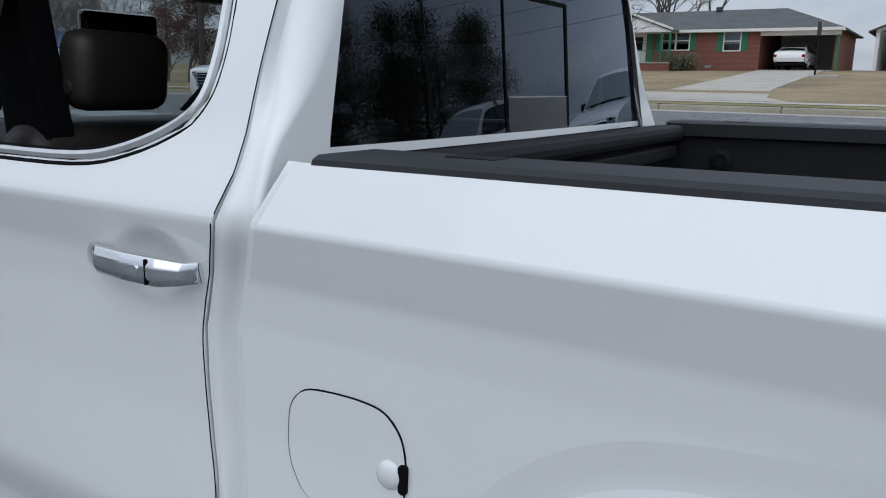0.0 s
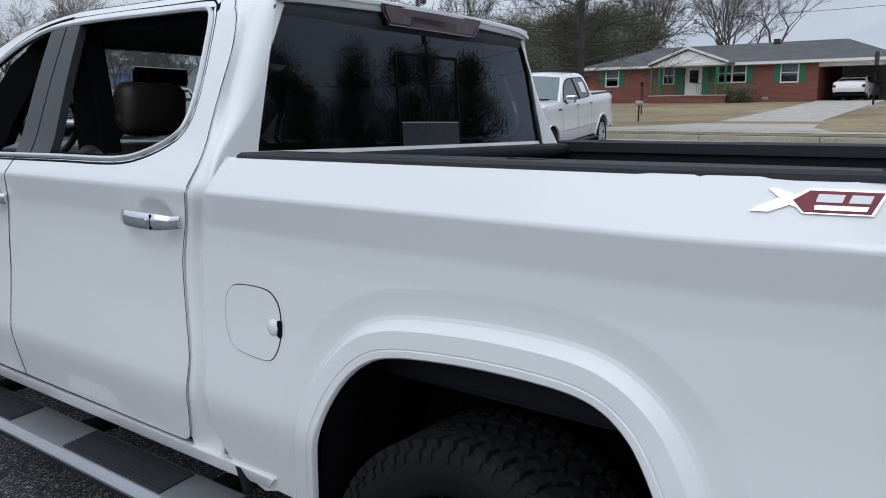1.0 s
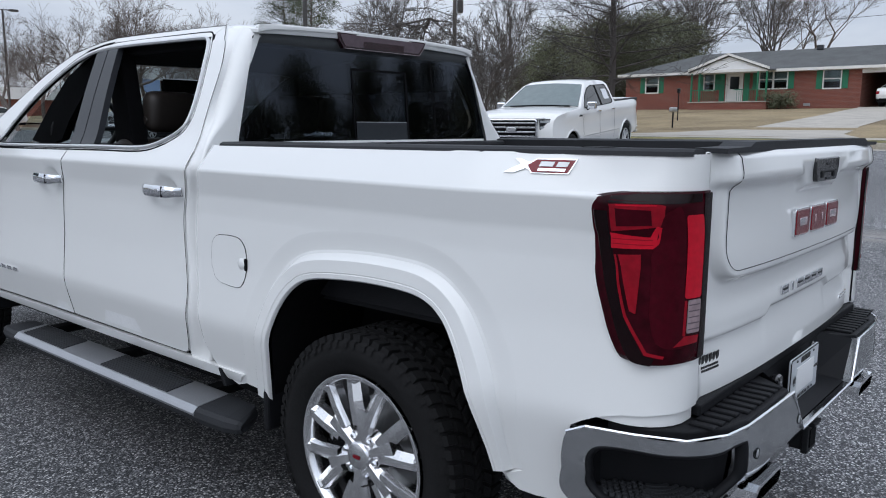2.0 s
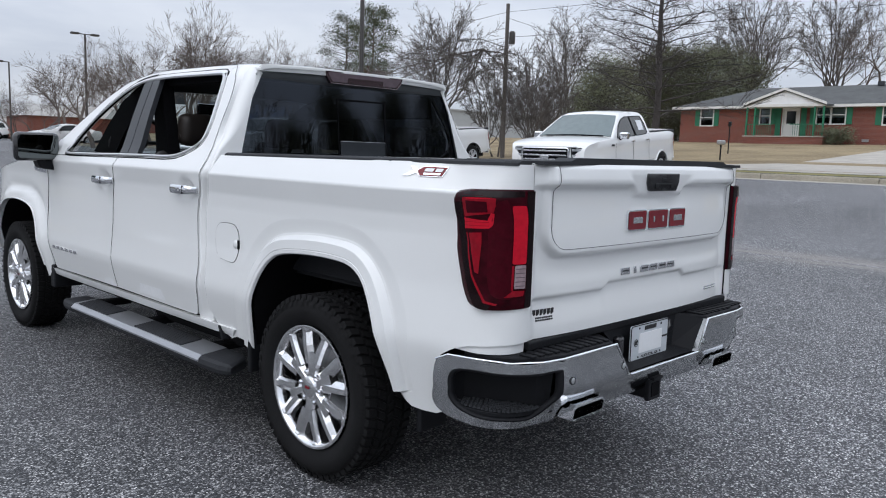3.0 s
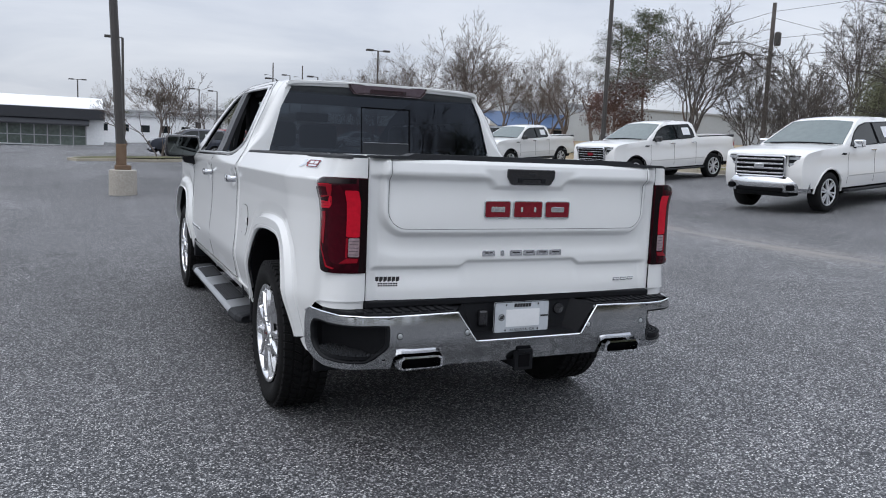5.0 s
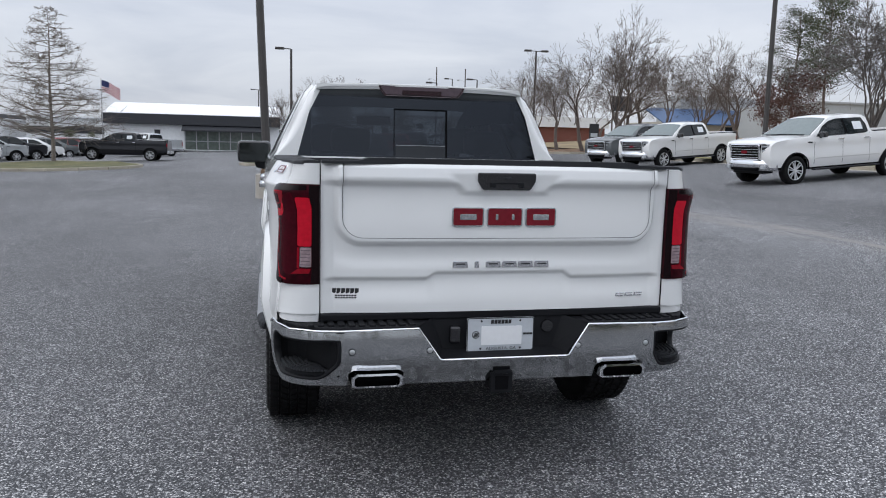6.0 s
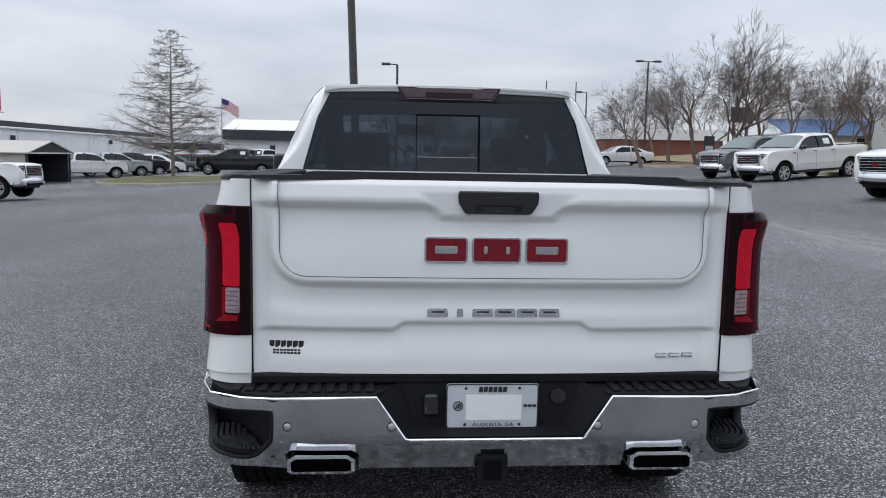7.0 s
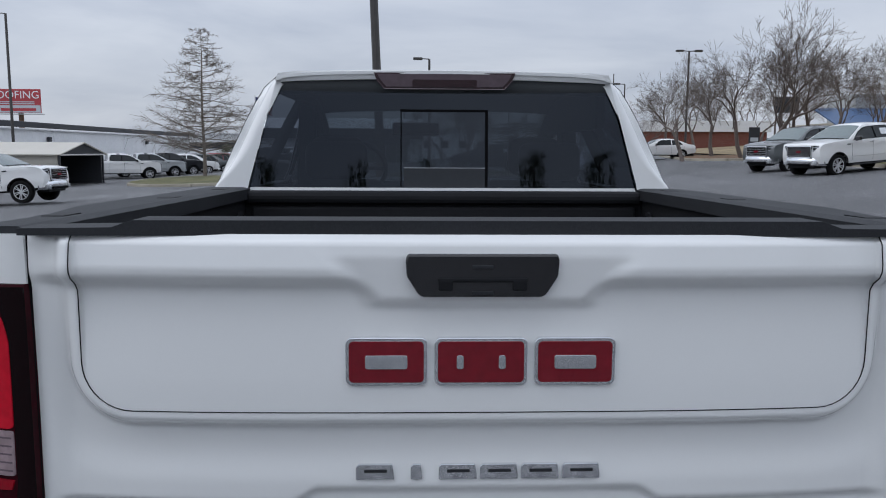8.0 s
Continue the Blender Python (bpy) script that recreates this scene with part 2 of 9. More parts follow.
# opaque; the pale base colour stands in for mirrored sky and a light cabin
SCREEN_GLASS = pbr("sky_toned_windscreen", (0.10, 0.135, 0.135), 0.05, var=0.1, spec=1.0)
FAR_GLASS = pbr("dark_car_glass", (0.012, 0.016, 0.018), 0.04, var=0.1, spec=0.32)
LENS_RED = pbr("red_lens", (0.25, 0.003, 0.012), 0.15, var=0.15, scale=15, coat=0.25, spec=0.15)
LENS_EDGE = pbr("blackened_lens_edge", (0.006, 0.001, 0.0018), 0.16, var=0.3, coat=0.0, spec=0.2)
LENS_WINE = pbr("wine_red_lens", (0.048, 0.0015, 0.006), 0.2, var=0.25, scale=12, coat=0.0, spec=0.12)
LENS_DARK = pbr("smoked_red_lens", (0.030, 0.0008, 0.004), 0.22, var=0.45, scale=7, fine=30, coat=0.0, spec=0.12)
LENS_BRIGHT = pbr("bright_red_reflector", (0.52, 0.006, 0.022), 0.22, var=0.1, scale=30, coat=0.2, spec=0.15)
LENS_CLEAR = pbr("ribbed_reversing_lens", (0.30, 0.22, 0.235), 0.2, var=0.15, scale=60, coat=0.5)
HIGH_LENS = pbr("dull_pink_lens", (0.13, 0.095, 0.11), 0.2, var=0.12, scale=20, coat=0.5)
# one grey for the roof lip, darker than the roof paint
LIP_GREY = pbr("roof_lip_grey", (0.085, 0.092, 0.097), 0.55, spec=0.3, var=0.12, scale=4, fine=250)
SLIDER_GREY = pbr("dark_slider_panel", (0.018, 0.022, 0.028), 0.25, var=0.1)
SATIN = pbr("satin_bright_trim", (0.62, 0.63, 0.64), 0.34, metal=0.6, var=0.06, scale=12)
SMOKED = pbr("smoked_high_lamp_lens", (0.030, 0.008, 0.012), 0.15, var=0.2, coat=1.0)
BADGE_RED = pbr("red_badge_enamel", (0.17, 0.006, 0.014), 0.25, var=0.12, scale=40, coat=0.4, spec=0.3)
LEATHER = pbr("dark_brown_leather", (0.030, 0.024, 0.021), 0.5, var=0.15, fine=300, bump=0.3, bscale=300, bdist=0.002)
CABIN = pbr("black_cabin_trim", (0.018, 0.018, 0.02), 0.6, var=0.15, bump=0.2, bscale=300, bdist=0.002)
HEADLINER = pbr("charcoal_headliner", (0.03, 0.03, 0.032), 0.9, var=0.1)
WHITE_PLATE = pbr("white_plate_enamel", (0.78, 0.79, 0.80), 0.3, var=0.03)
PALE_PLATE = pbr("pale_grey_plate", (0.50, 0.53, 0.56), 0.35, var=0.05)
INK = pbr("black_print", (0.015, 0.015, 0.016), 0.5, var=0.1)
ASPHALT = asphalt_material("parking_lot_asphalt")
CONCRETE = pbr("old_concrete", (0.40, 0.37, 0.325), 0.85, var=0.2, scale=1.4, fine=30, bump=0.4, bscale=60)
KERBSTONE = pbr("stained_kerb_concrete", (0.34, 0.31, 0.25), 0.85, var=0.25, scale=0.9, fine=25, bump=0.4, bscale=60)
LAWN = pbr("dormant_brown_lawn", (0.21, 0.155, 0.085), 0.95, var=0.3, scale=0.35, fine=9, col2=(0.27, 0.21, 0.12), bump=0.8, bscale=20, bdist=0.04)
VERGE = pbr("yellow_green_grass_verge", (0.15, 0.145, 0.05), 0.95, var=0.3, scale=0.8, fine=12, col2=(0.24, 0.21, 0.09), bump=0.8, bscale=25, bdist=0.04)
TURF = pbr("dull_green_turf", (0.07, 0.08, 0.03), 0.95, var=0.3, scale=0.6, fine=10, col2=(0.13, 0.12, 0.055), bump=0.8, bscale=25, bdist=0.04)
MULCH = pbr("pine_straw_mulch", (0.17, 0.10, 0.055), 0.95, var=0.3, scale=2, fine=20, bump=0.8, bscale=30, bdist=0.03)
BARK = pbr("grey_brown_bark", (0.13, 0.105, 0.092), 0.9, var=0.25, scale=4, fine=30, bump=0.6, bscale=30, bdist=0.02)
BARK_GREY = pbr("grey_bark", (0.125, 0.112, 0.105), 0.9, var=0.25, scale=4, fine=30, bump=0.6, bscale=30, bdist=0.02)
BARK_PALE = pbr("pale_smooth_bark", (0.21, 0.18, 0.155), 0.85, var=0.25, scale=4, fine=30, bump=0.4, bscale=30, bdist=0.02)
BARK_DARK = pbr("dark_bark", (0.058, 0.050, 0.047), 0.9, var=0.25, scale=4, fine=30, bump=0.6, bscale=30, bdist=0.02)
PINE = pbr("pine_needles", (0.060, 0.078, 0.045), 0.85, var=0.3, scale=0.5, fine=6, col2=(0.085, 0.10, 0.055))
CEDAR = pbr("dark_evergreen_foliage", (0.088, 0.098, 0.060), 0.9, var=0.3, scale=0.5, fine=6, col2=(0.115, 0.118, 0.066))
RUSSET = pbr("russet_winter_leaves", (0.105, 0.055, 0.045), 0.9, var=0.35, scale=1.0, fine=9, col2=(0.15, 0.085, 0.072))
SEEDS = pbr("dry_seed_heads", (0.14, 0.115, 0.095), 0.9, var=0.3)
SHINGLE = pbr("grey_asphalt_shingles", (0.085, 0.088, 0.088), 0.9, var=0.25, scale=1.2, fine=14, bump=0.4, bscale=30)
TRIM_WHITE = pbr("white_painted_trim", (0.74, 0.73, 0.70), 0.5, var=0.06, scale=2)
SHUTTER = pbr("green_painted_wood", (0.018, 0.165, 0.085), 0.5, var=0.15, scale=3)
SIDING = pbr("white_metal_siding", (0.84, 0.85, 0.86), 0.5, var=0.06, scale=0.3, fine=4)
SIDING_SHED = pbr("beige_metal_siding", (0.52, 0.49, 0.43), 0.5, var=0.06, scale=0.5)
FASCIA = pbr("charcoal_fascia", (0.028, 0.030, 0.036), 0.5, var=0.1)
GREY_SIDING = pbr("dull_metal_siding", (0.40, 0.42, 0.43), 0.6, var=0.08, scale=0.3, fine=4)
BLUE_ROOF = pbr("blue_metal_roof", (0.035, 0.085, 0.19), 0.45, var=0.12, scale=0.8)
POLE = pbr("dark_bronze_pole", (0.055, 0.05, 0.047), 0.5, var=0.15)
WOODPOLE = pbr("weathered_wood_pole", (0.115, 0.103, 0.094), 0.9, var=0.25, scale=2, fine=20)
STEEL = pbr("galvanised_steel", (0.45, 0.46, 0.47), 0.4, metal=0.8, var=0.1)
RUST = pbr("rusty_steel", (0.17, 0.11, 0.07), 0.85, var=0.3, scale=5)
BOARD_RED = pbr("red_billboard_print", (0.42, 0.05, 0.06), 0.6, var=0.08)
FLAG_RED = pbr("flag_red_cloth", (0.40, 0.03, 0.05), 0.8, var=0.1)
FLAG_BLUE = pbr("flag_blue_cloth", (0.03, 0.04, 0.12), 0.8, var=0.1)
CLOTH_WHITE = pbr("white_cloth", (0.75, 0.75, 0.74), 0.8, var=0.05)
PAPER = pbr("white_paper_sticker", (0.75, 0.77, 0.80), 0.6, var=0.04)
MIRROR = pbr("tinted_mirror_glass", (0.10, 0.11, 0.11), 0.03, metal=1.0, var=0.05)
FILM = pbr("milky_protective_film", (0.93, 0.94, 0.95), 0.25, var=0.04, coat=0.5)
LAMP_HEAD = pbr("headlamp_lens", (0.42, 0.44, 0.46), 0.08, var=0.3, scale=8, coat=1.0)


# ---- mesh helpers ----
def part(name, bm, material, parent=None, label="", smooth=False):
    """Links a bmesh as one mesh object under a thing or a part."""
    me = bpy.data.meshes.new(name)
    if smooth:
        for f in bm.faces:
            f.smooth = True
    bm.to_mesh(me)
    bm.free()
    me.materials.append(material)
    ob = new(name, me)
    if parent:
        ob.parent = parent
    if label:
        ob["label"] = label
    return ob


def thing(name, label, category, group="", kind="", at=None):
    ob = new(name)
    ob.empty_display_size = 0.2
    if at is not None:
        ob.matrix_world = at
    return tagged(ob, label, category, group, kind)


def add_box(bm, x0, x1, y0, y1, z0, z1, bevel=0.0, m=None, seg=2):
    """A box with softened edges, added to bm."""
    r = bmesh.ops.create_cube(bm, size=1.0)
    vs = r["verts"]
    bmesh.ops.transform(bm, matrix=Matrix.LocRotScale(((x0 + x1) / 2, (y0 + y1) / 2, (z0 + z1) / 2), None, (x1 - x0, y1 - y0, z1 - z0)), verts=vs)
    if bevel:
        es = list({e for v in vs for e in v.link_edges})
        out = bmesh.ops.bevel(bm, geom=es, offset=bevel, segments=seg, affect="EDGES", profile=0.5)
        vs = list({v for f in out["faces"] for v in f.verts} | {v for v in vs if v.is_valid})
    if m is not None:
        bmesh.ops.transform(bm, matrix=m, verts=vs)
    return bm


def box(*a, **k):
    return add_box(bmesh.new(), *a, **k)


def add_tube(bm, pts, radii, sides=6, cap=True):
    """A tapered round bar along pts, added to bm."""
    rings = []
    for i, p in enumerate(pts):
        p = Vector(p)
        d = (Vector(pts[min(i + 1, len(pts) - 1)]) - Vector(pts[max(i - 1, 0)])).normalized()
        a = d.orthogonal().normalized()
        c = d.cross(a)
        r = radii[i] if isinstance(radii, (list, tuple)) else radii
        rings.append([bm.verts.new(p + (a * math.cos(k * math.tau / sides) + c * math.sin(k * math.tau / sides)) * r) for k in range(sides)])
    for r0, r1 in zip(rings, rings[1:]):
        # match the seams so that the bar does not twist
        best = min(range(sides), key=lambda s: sum((r0[k].co - r1[(k + s) % sides].co).length for k in range(sides)))
        for k in range(sides):
            bm.faces.new((r0[k], r0[(k + 1) % sides], r1[(k + 1 + best) % sides], r1[(k + best) % sides]))
        r1[:] = r1[best:] + r1[:best]
    if cap:
        for r in (rings[0], rings[-1]):
            if len({tuple(v.co) for v in r}) == sides:
                bm.faces.new(r)
    return bm


def tube(pts, radii, sides=8, cap=True):
    return add_tube(bmesh.new(), pts, radii, sides, cap)


def lathe(profile, sides, m=None, bm=None):
    """Turns (radius, height) pairs round the z axis."""
    bm = bm or bmesh.new()
    rings = []
    for r, h in profile:
        rings.append([bm.verts.new((r * math.cos(k * math.tau / sides), r * math.sin(k * math.tau / sides), h)) for k in range(sides)])
    for a, b in zip(rings, rings[1:]):
        for k in range(sides):
            bm.faces.new((a[k], a[(k + 1) % sides], b[(k + 1) % sides], b[k]))
    if m is not None:
        bmesh.ops.transform(bm, matrix=m, verts=[v for r in rings for v in r])
    return bm


def sheet(outline, step, place, rim=None, bm=None, rows=()):
    """A panel: a flat outline (u, v), cut into a grid of step, bent by place(u, v) and given a folded edge by rim (an offset)."""
    own = bmesh.new()
    vs = [own.verts.new((u, v, 0)) for u, v in outline]
    own.faces.new(vs)
    us, ws = [p[0] for p in outline], [p[1] for p in outline]
    su, sv = step if isinstance(step, tuple) else (step, step)
    for lo, hi, st, no in ((min(us), max(us), su, (1, 0, 0)), (min(ws), max(ws), sv, (0, 1, 0))):
        k = math.floor(lo / st) + 1
        while k * st < hi - 1e-6:
            if k * st > lo + 1e-6:
                c = (k * st, 0, 0) if no[0] else (0, k * st, 0)
                bmesh.ops.bisect_plane(own, geom=own.verts[:] + own.edges[:] + own.faces[:], dist=1e-6, plane_co=c, plane_no=no)
            k += 1
    for h in rows:
        bmesh.ops.bisect_plane(own, geom=own.verts[:] + own.edges[:] + own.faces[:], dist=1e-6, plane_co=(0, h, 0), plane_no=(0, 1, 0))
    for f in own.faces:
        f.smooth = True
    for v in own.verts:
        v.co = Vector(place(v.co.x, v.co.y))
    if rim is not None:
        edge = [e for e in own.edges if e.is_boundary]
        for e in edge:
            e.smooth = False
        out = bmesh.ops.extrude_edge_only(own, edges=edge)
        nv = [g for g in out["geom"] if isinstance(g, bmesh.types.BMVert)]
        bmesh.ops.translate(own, verts=nv, vec=Vector(rim))
    if bm is None:
        return own
    me = bpy.data.meshes.new("tmp")
    own.to_mesh(me)
    own.free()
    bm.from_mesh(me)
    bpy.data.meshes.remove(me)
    return bm


def prism(outline, lo, hi, axis="y", bevel=0.0):
    """A flat outline pushed from lo to hi along an axis. Outline in the other two axes, in order."""
    bm = bmesh.new()
    def at(p, h):
        return {"y": (p[0], h, p[1]), "x": (h, p[0], p[1]), "z": (p[0], p[1], h)}[axis]
    a = [bm.verts.new(at(p, lo)) for p in outline]
    b = [bm.verts.new(at(p, hi)) for p in outline]
    bm.faces.new(a); bm.faces.new(b)
    for i in range(len(a)):
        j = (i + 1) % len(a)
        bm.faces.new((a[i], a[j], b[j], b[i]))
    bmesh.ops.recalc_face_normals(bm, faces=bm.faces[:])
    if bevel:
        bmesh.ops.bevel(bm, geom=bm.edges[:], offset=bevel, segments=2, affect="EDGES", profile=0.5)
    return bm


def rounded(x0, x1, y0, y1, r, n=5):
    """A rectangle with round corners, as an outline. r: one radius or four (x0y0, x1y0, x1y1, x0y1)."""
    rs = r if isinstance(r, (tuple, list)) else (r,) * 4
    out = []
    for (cx, cy, a0), q in zip(((x0, y0, 180), (x1, y0, 270), (x1, y1, 0), (x0, y1, 90)), rs):
        px, py = cx + (q if cx == x0 else -q), cy + (q if cy == y0 else -q)
        for k in range(n + 1):
            a = radians(a0 + 90 * k / n)
            out.append((px + q * math.cos(a), py + q * math.sin(a)))
    return out


def smooth_line(pts, n=4, closed=False):
    """A Catmull-Rom line through pts."""
    out, m = [], len(pts)
    rng = range(m if closed else m - 1)
    for i in rng:
        def g(k):
            return np.array(pts[k % m] if closed else pts[min(max(k, 0), m - 1)], float)
        p0, p1, p2, p3 = g(i - 1), g(i), g(i + 1), g(i + 2)
        for k in range(n):
            t = k / n
            out.append(tuple(0.5 * (2 * p1 + (p2 - p0) * t + (2 * p0 - 5 * p1 + 4 * p2 - p3) * t * t + (3 * p1 - p0 - 3 * p2 + p3) * t ** 3)))
    if not closed:
        out.append(tuple(pts[-1]))
    return out


def ramp(x, xs, ys):
    return float(np.interp(x, xs, ys))


def soft(e0, e1, x):
    t = min(max((x - e0) / (e1 - e0), 0.0), 1.0)
    return t * t * (3 - 2 * t)


def relief(name, xs, zs, place, material, parent, label="", rim=None):
    """A finely gridded pressed panel: place(x, z) gives each point; rim folds its border back."""
    nx, nz = len(xs), len(zs)
    vs = [place(x, z) for z in zs for x in xs]
    fs = [(j * nx + i, j * nx + i + 1, (j + 1) * nx + i + 1, (j + 1) * nx + i) for j in range(nz - 1) for i in range(nx - 1)]
    me = bpy.data.meshes.new(name)
    me.from_pydata(vs, [], fs)
    for p in me.polygons:
        p.use_smooth = True
    if rim is not None:
        bm = bmesh.new()
        bm.from_mesh(me)
        edge = [e for e in bm.edges if e.is_boundary]
        for e in edge:
            e.smooth = False
        out = bmesh.ops.extrude_edge_only(bm, edges=edge)
        bmesh.ops.translate(bm, verts=[g for g in out["geom"] if isinstance(g, bmesh.types.BMVert)], vec=Vector(rim))
        bm.to_mesh(me)
        bm.free()
    me.materials.append(material)
    ob = new(name, me)
    ob.parent = parent
    if label:
        ob["label"] = label
    return ob

# ---- the lot and the land round it ----
def ground_z(x, y):
    z = ramp(x, (-900, -22, -10, -1, 1, 12, 13.5, 17, 19, 900), (-0.80, -0.80, -0.28, 0, 0, 0.46, 0.62, 0.88, 0.95, 0.95))
    return z + 0.006 * max(0.0, min(y, 90) - 32)


def lawn_z(x, y):
    return ramp(x, (18.9, 22, 30, 50, 60, 900), (1.11, 1.17, 1.38, 2.70, 2.95, 3.2)) + 0.006 * max(0.0, min(y, 90) - 32)


def field(xs, ys, zf, lift=0.0):
    bm = bmesh.new()
    rows = [[bm.verts.new((x, y, zf(x, y) + lift)) for x in xs] for y in ys]
    for r0, r1 in zip(rows, rows[1:]):
        for i in range(len(xs) - 1):
            f = bm.faces.new((r0[i], r0[i + 1], r1[i + 1], r1[i]))
            f.smooth = True
    return bm


GX = [-900, -200, -60, -40, -30, -22, -18, -14, -10, -7, -4, -1, 1, 3, 6, 9, 12, 13.5, 15, 17, 19, 24, 60, 200, 900]
GY = [-900, -200, -60, -30, -15, -8, -4, 0, 4, 8, 12, 16, 20, 26, 32, 40, 50, 60, 70, 80, 90, 120, 300, 900]
tagged(part("ground", field(GX, GY, ground_z), ASPHALT), "dark grey speckled asphalt parking lot with worn patches", "ground", kind="structure")


def sheet_on(name, outline, zf, lift, material, label, cat, step=4.0):
    return tagged(part(name, sheet(outline, step, lambda x, y: (x, y, zf(x, y) + lift)), material), label, cat, kind="structure")


sheet_on("lawn", [(22.0, -80), (200, -80), (200, 220), (30, 220), (24, 60), (22.0, 44)], lawn_z, 0.0, LAWN, "dormant brown winter lawn rising toward the brick house", "lawn")
sheet_on("verge", [(18.98, -80), (20.6, -80), (20.6, 44), (18.98, 40)], lawn_z, 0.0, VERGE, "strip of yellowish grass behind the kerb", "grass")
sheet_on("pavement", [(20.6, -80), (22.0, -80), (22.0, 44), (20.6, 44)], lawn_z, 0.012, CONCRETE, "pale concrete pavement along the lawn", "pavement", 1.5)
sheet_on("driveway", [(22.0, 4.0), (25, 5.2), (32, 6.4), (50.5, 7.0), (50.5, 10.7), (40, 10.3), (30, 10.2), (25, 11.0), (22.0, 12.6)], lawn_z, 0.02, CONCRETE, "pale concrete driveway up to the carport", "driveway", 2.0)


def kerb(name, pts, zf, label, h=0.15, w=0.16):
    """Kerb stones along a line, each a piece of its own length with a joint between."""
    root = thing(name, label, "kerb", kind="structure")
    for (x0, y0), (x1, y1) in zip(pts, pts[1:]):
        n = max(1, round(math.hypot(x1 - x0, y1 - y0) / 3.0))
        for k in range(n):
            a, b = Vector((x0, y0)).lerp(Vector((x1, y1)), (k + 0.004) / n), Vector((x0, y0)).lerp(Vector((x1, y1)), (k + 0.996) / n)
            d = (b - a).normalized()
            nn = Vector((-d.y, d.x)) * w / 2
            bm = bmesh.new()
            lo, hi = [], []
            for p, q in ((a, 1), (b, 1), (b, -1), (a, -1)):
                xy = p + nn * q
                lo.append(bm.verts.new((xy.x, xy.y, zf(xy.x, xy.y) - 0.05)))
                hi.append(bm.verts.new((xy.x - nn.x * 0.15 * q, xy.y - nn.y * 0.15 * q, zf(xy.x, xy.y) + h)))
            bm.faces.new(hi)
            for i in range(4):
                bm.faces.new((lo[i], lo[(i + 1) % 4], hi[(i + 1) % 4], hi[i]))
            bmesh.ops.bevel(bm, geom=[e for e in bm.edges if all(v in hi for v in e.verts)], offset=0.025, segments=2, affect="EDGES", profile=0.5)
            part("kerb_stone", bm, KERBSTONE, root)
    return root


kerb("kerb_east", [(18.9, -60), (18.9, 40), (19.6, 43), (22, 45)], ground_z, "stained concrete kerb along the lot's edge")
tagged(part("gutter", field([18.3, 18.82], list(range(-60, 44, 4)), ground_z, 0.006), CONCRETE), "pale concrete gutter strip along the kerb", "gutter", kind="structure")


def island(name, pts, material, label, h=0.16):
    kerb("kerb_" + name, pts + pts[:1], ground_z, "concrete kerb round a planted island")
    cx, cy = sum(p[0] for p in pts) / len(pts), sum(p[1] for p in pts) / len(pts)
    sheet_on("island_" + name, pts, lambda x, y: ground_z(x, y) + h - 0.02 + 0.12 * max(0, 1 - (((x - cx) / 5) ** 2 + ((y - cy) / 3) ** 2)), 0.0, material, label, "island", 0.7)


island("north", smooth_line([(-18.6, 47.5), (-17.4, 43.0), (-15.0, 39.8), (-12.3, 38.2), (-9.5, 38.6), (-8.4, 40.8), (-8.9, 43.4), (-11.8, 48.0), (-14.2, 51.4), (-15.1, 53.2), (-17.6, 53.6), (-19.0, 51.0)], 2, True), TURF, "low grass island with a bare cypress")
island("middle", smooth_line([(-2.6, 41.4), (1, 41.2), (5.6, 41.0), (6.8, 42.4), (5.6, 45.0), (0, 45.4), (-2.8, 44)], 2, True), TURF, "low grass island with a bare tree")
island("east", smooth_line([(17.6, 47.5), (20.5, 46.6), (28, 48.5), (30, 56), (27, 66), (21, 68), (18.8, 60), (17.4, 52)], 2, True), MULCH, "mulched island with bare trees")


# ---- the white pickup in the middle of the lot ----
# its frame: y ahead from the rear axle, z up from the tyres' feet, s = -1 the driver's side, +1 the other
SIDE_Z = (0.44, 0.50, 0.56, 0.63, 0.70, 0.74, 0.95, 1.13, 1.20, 1.288, 1.297, 1.34, 1.38, 1.42, 1.50, 1.60, 1.70, 1.80, 1.86)
SIDE_W = (0.950, 0.962, 0.975, 0.992, 1.008, 1.012, 0.989, 0.981, 0.984, 1.005, 1.003, 0.978, 0.953, 0.930, 0.895, 0.850, 0.802, 0.752, 0.700)
REAR_ARCH = smooth_line([(0.475, 0.47), (0.440, 0.62), (0.405, 0.75), (0.355, 0.85), (0.285, 0.925), (0.195, 0.964), (0.02, 0.983), (-0.15, 0.986), (-0.28, 0.974),
                         (-0.36, 0.930), (-0.415, 0.855), (-0.465, 0.74), (-0.508, 0.60), (-0.527, 0.508)], 5)
FRONT_ARCH = smooth_line([(4.20, 0.50), (4.17, 0.68), (4.10, 0.84), (3.98, 0.945), (3.80, 0.985), (3.55, 0.985), (3.36, 0.95), (3.24, 0.86),
                          (3.17, 0.70), (3.13, 0.47)], 5)


def arch_gap(pts, y, z):
    """The distance of a point from an arch line."""
    a, p = np.array(pts), np.array((y, z))
    d = a[1:] - a[:-1]
    t = np.clip(((p - a[:-1]) * d).sum(1) / (d * d).sum(1), 0, 1)
    return float(np.sqrt((((a[:-1] + d * t[:, None]) - p) ** 2).sum(1)).min())


def flare(y, z):
    out = 0.0
    if abs(y - 3.68) < 0.85 and z < 1.3:
            d = arch_gap(FRONT_ARCH, y, z)
            out += ramp(d, (0.0, 0.055, 0.066, 0.088, 0.130, 0.150), (0.024, 0.018, 0.015, -0.014, -0.006, 0.0))
    return out


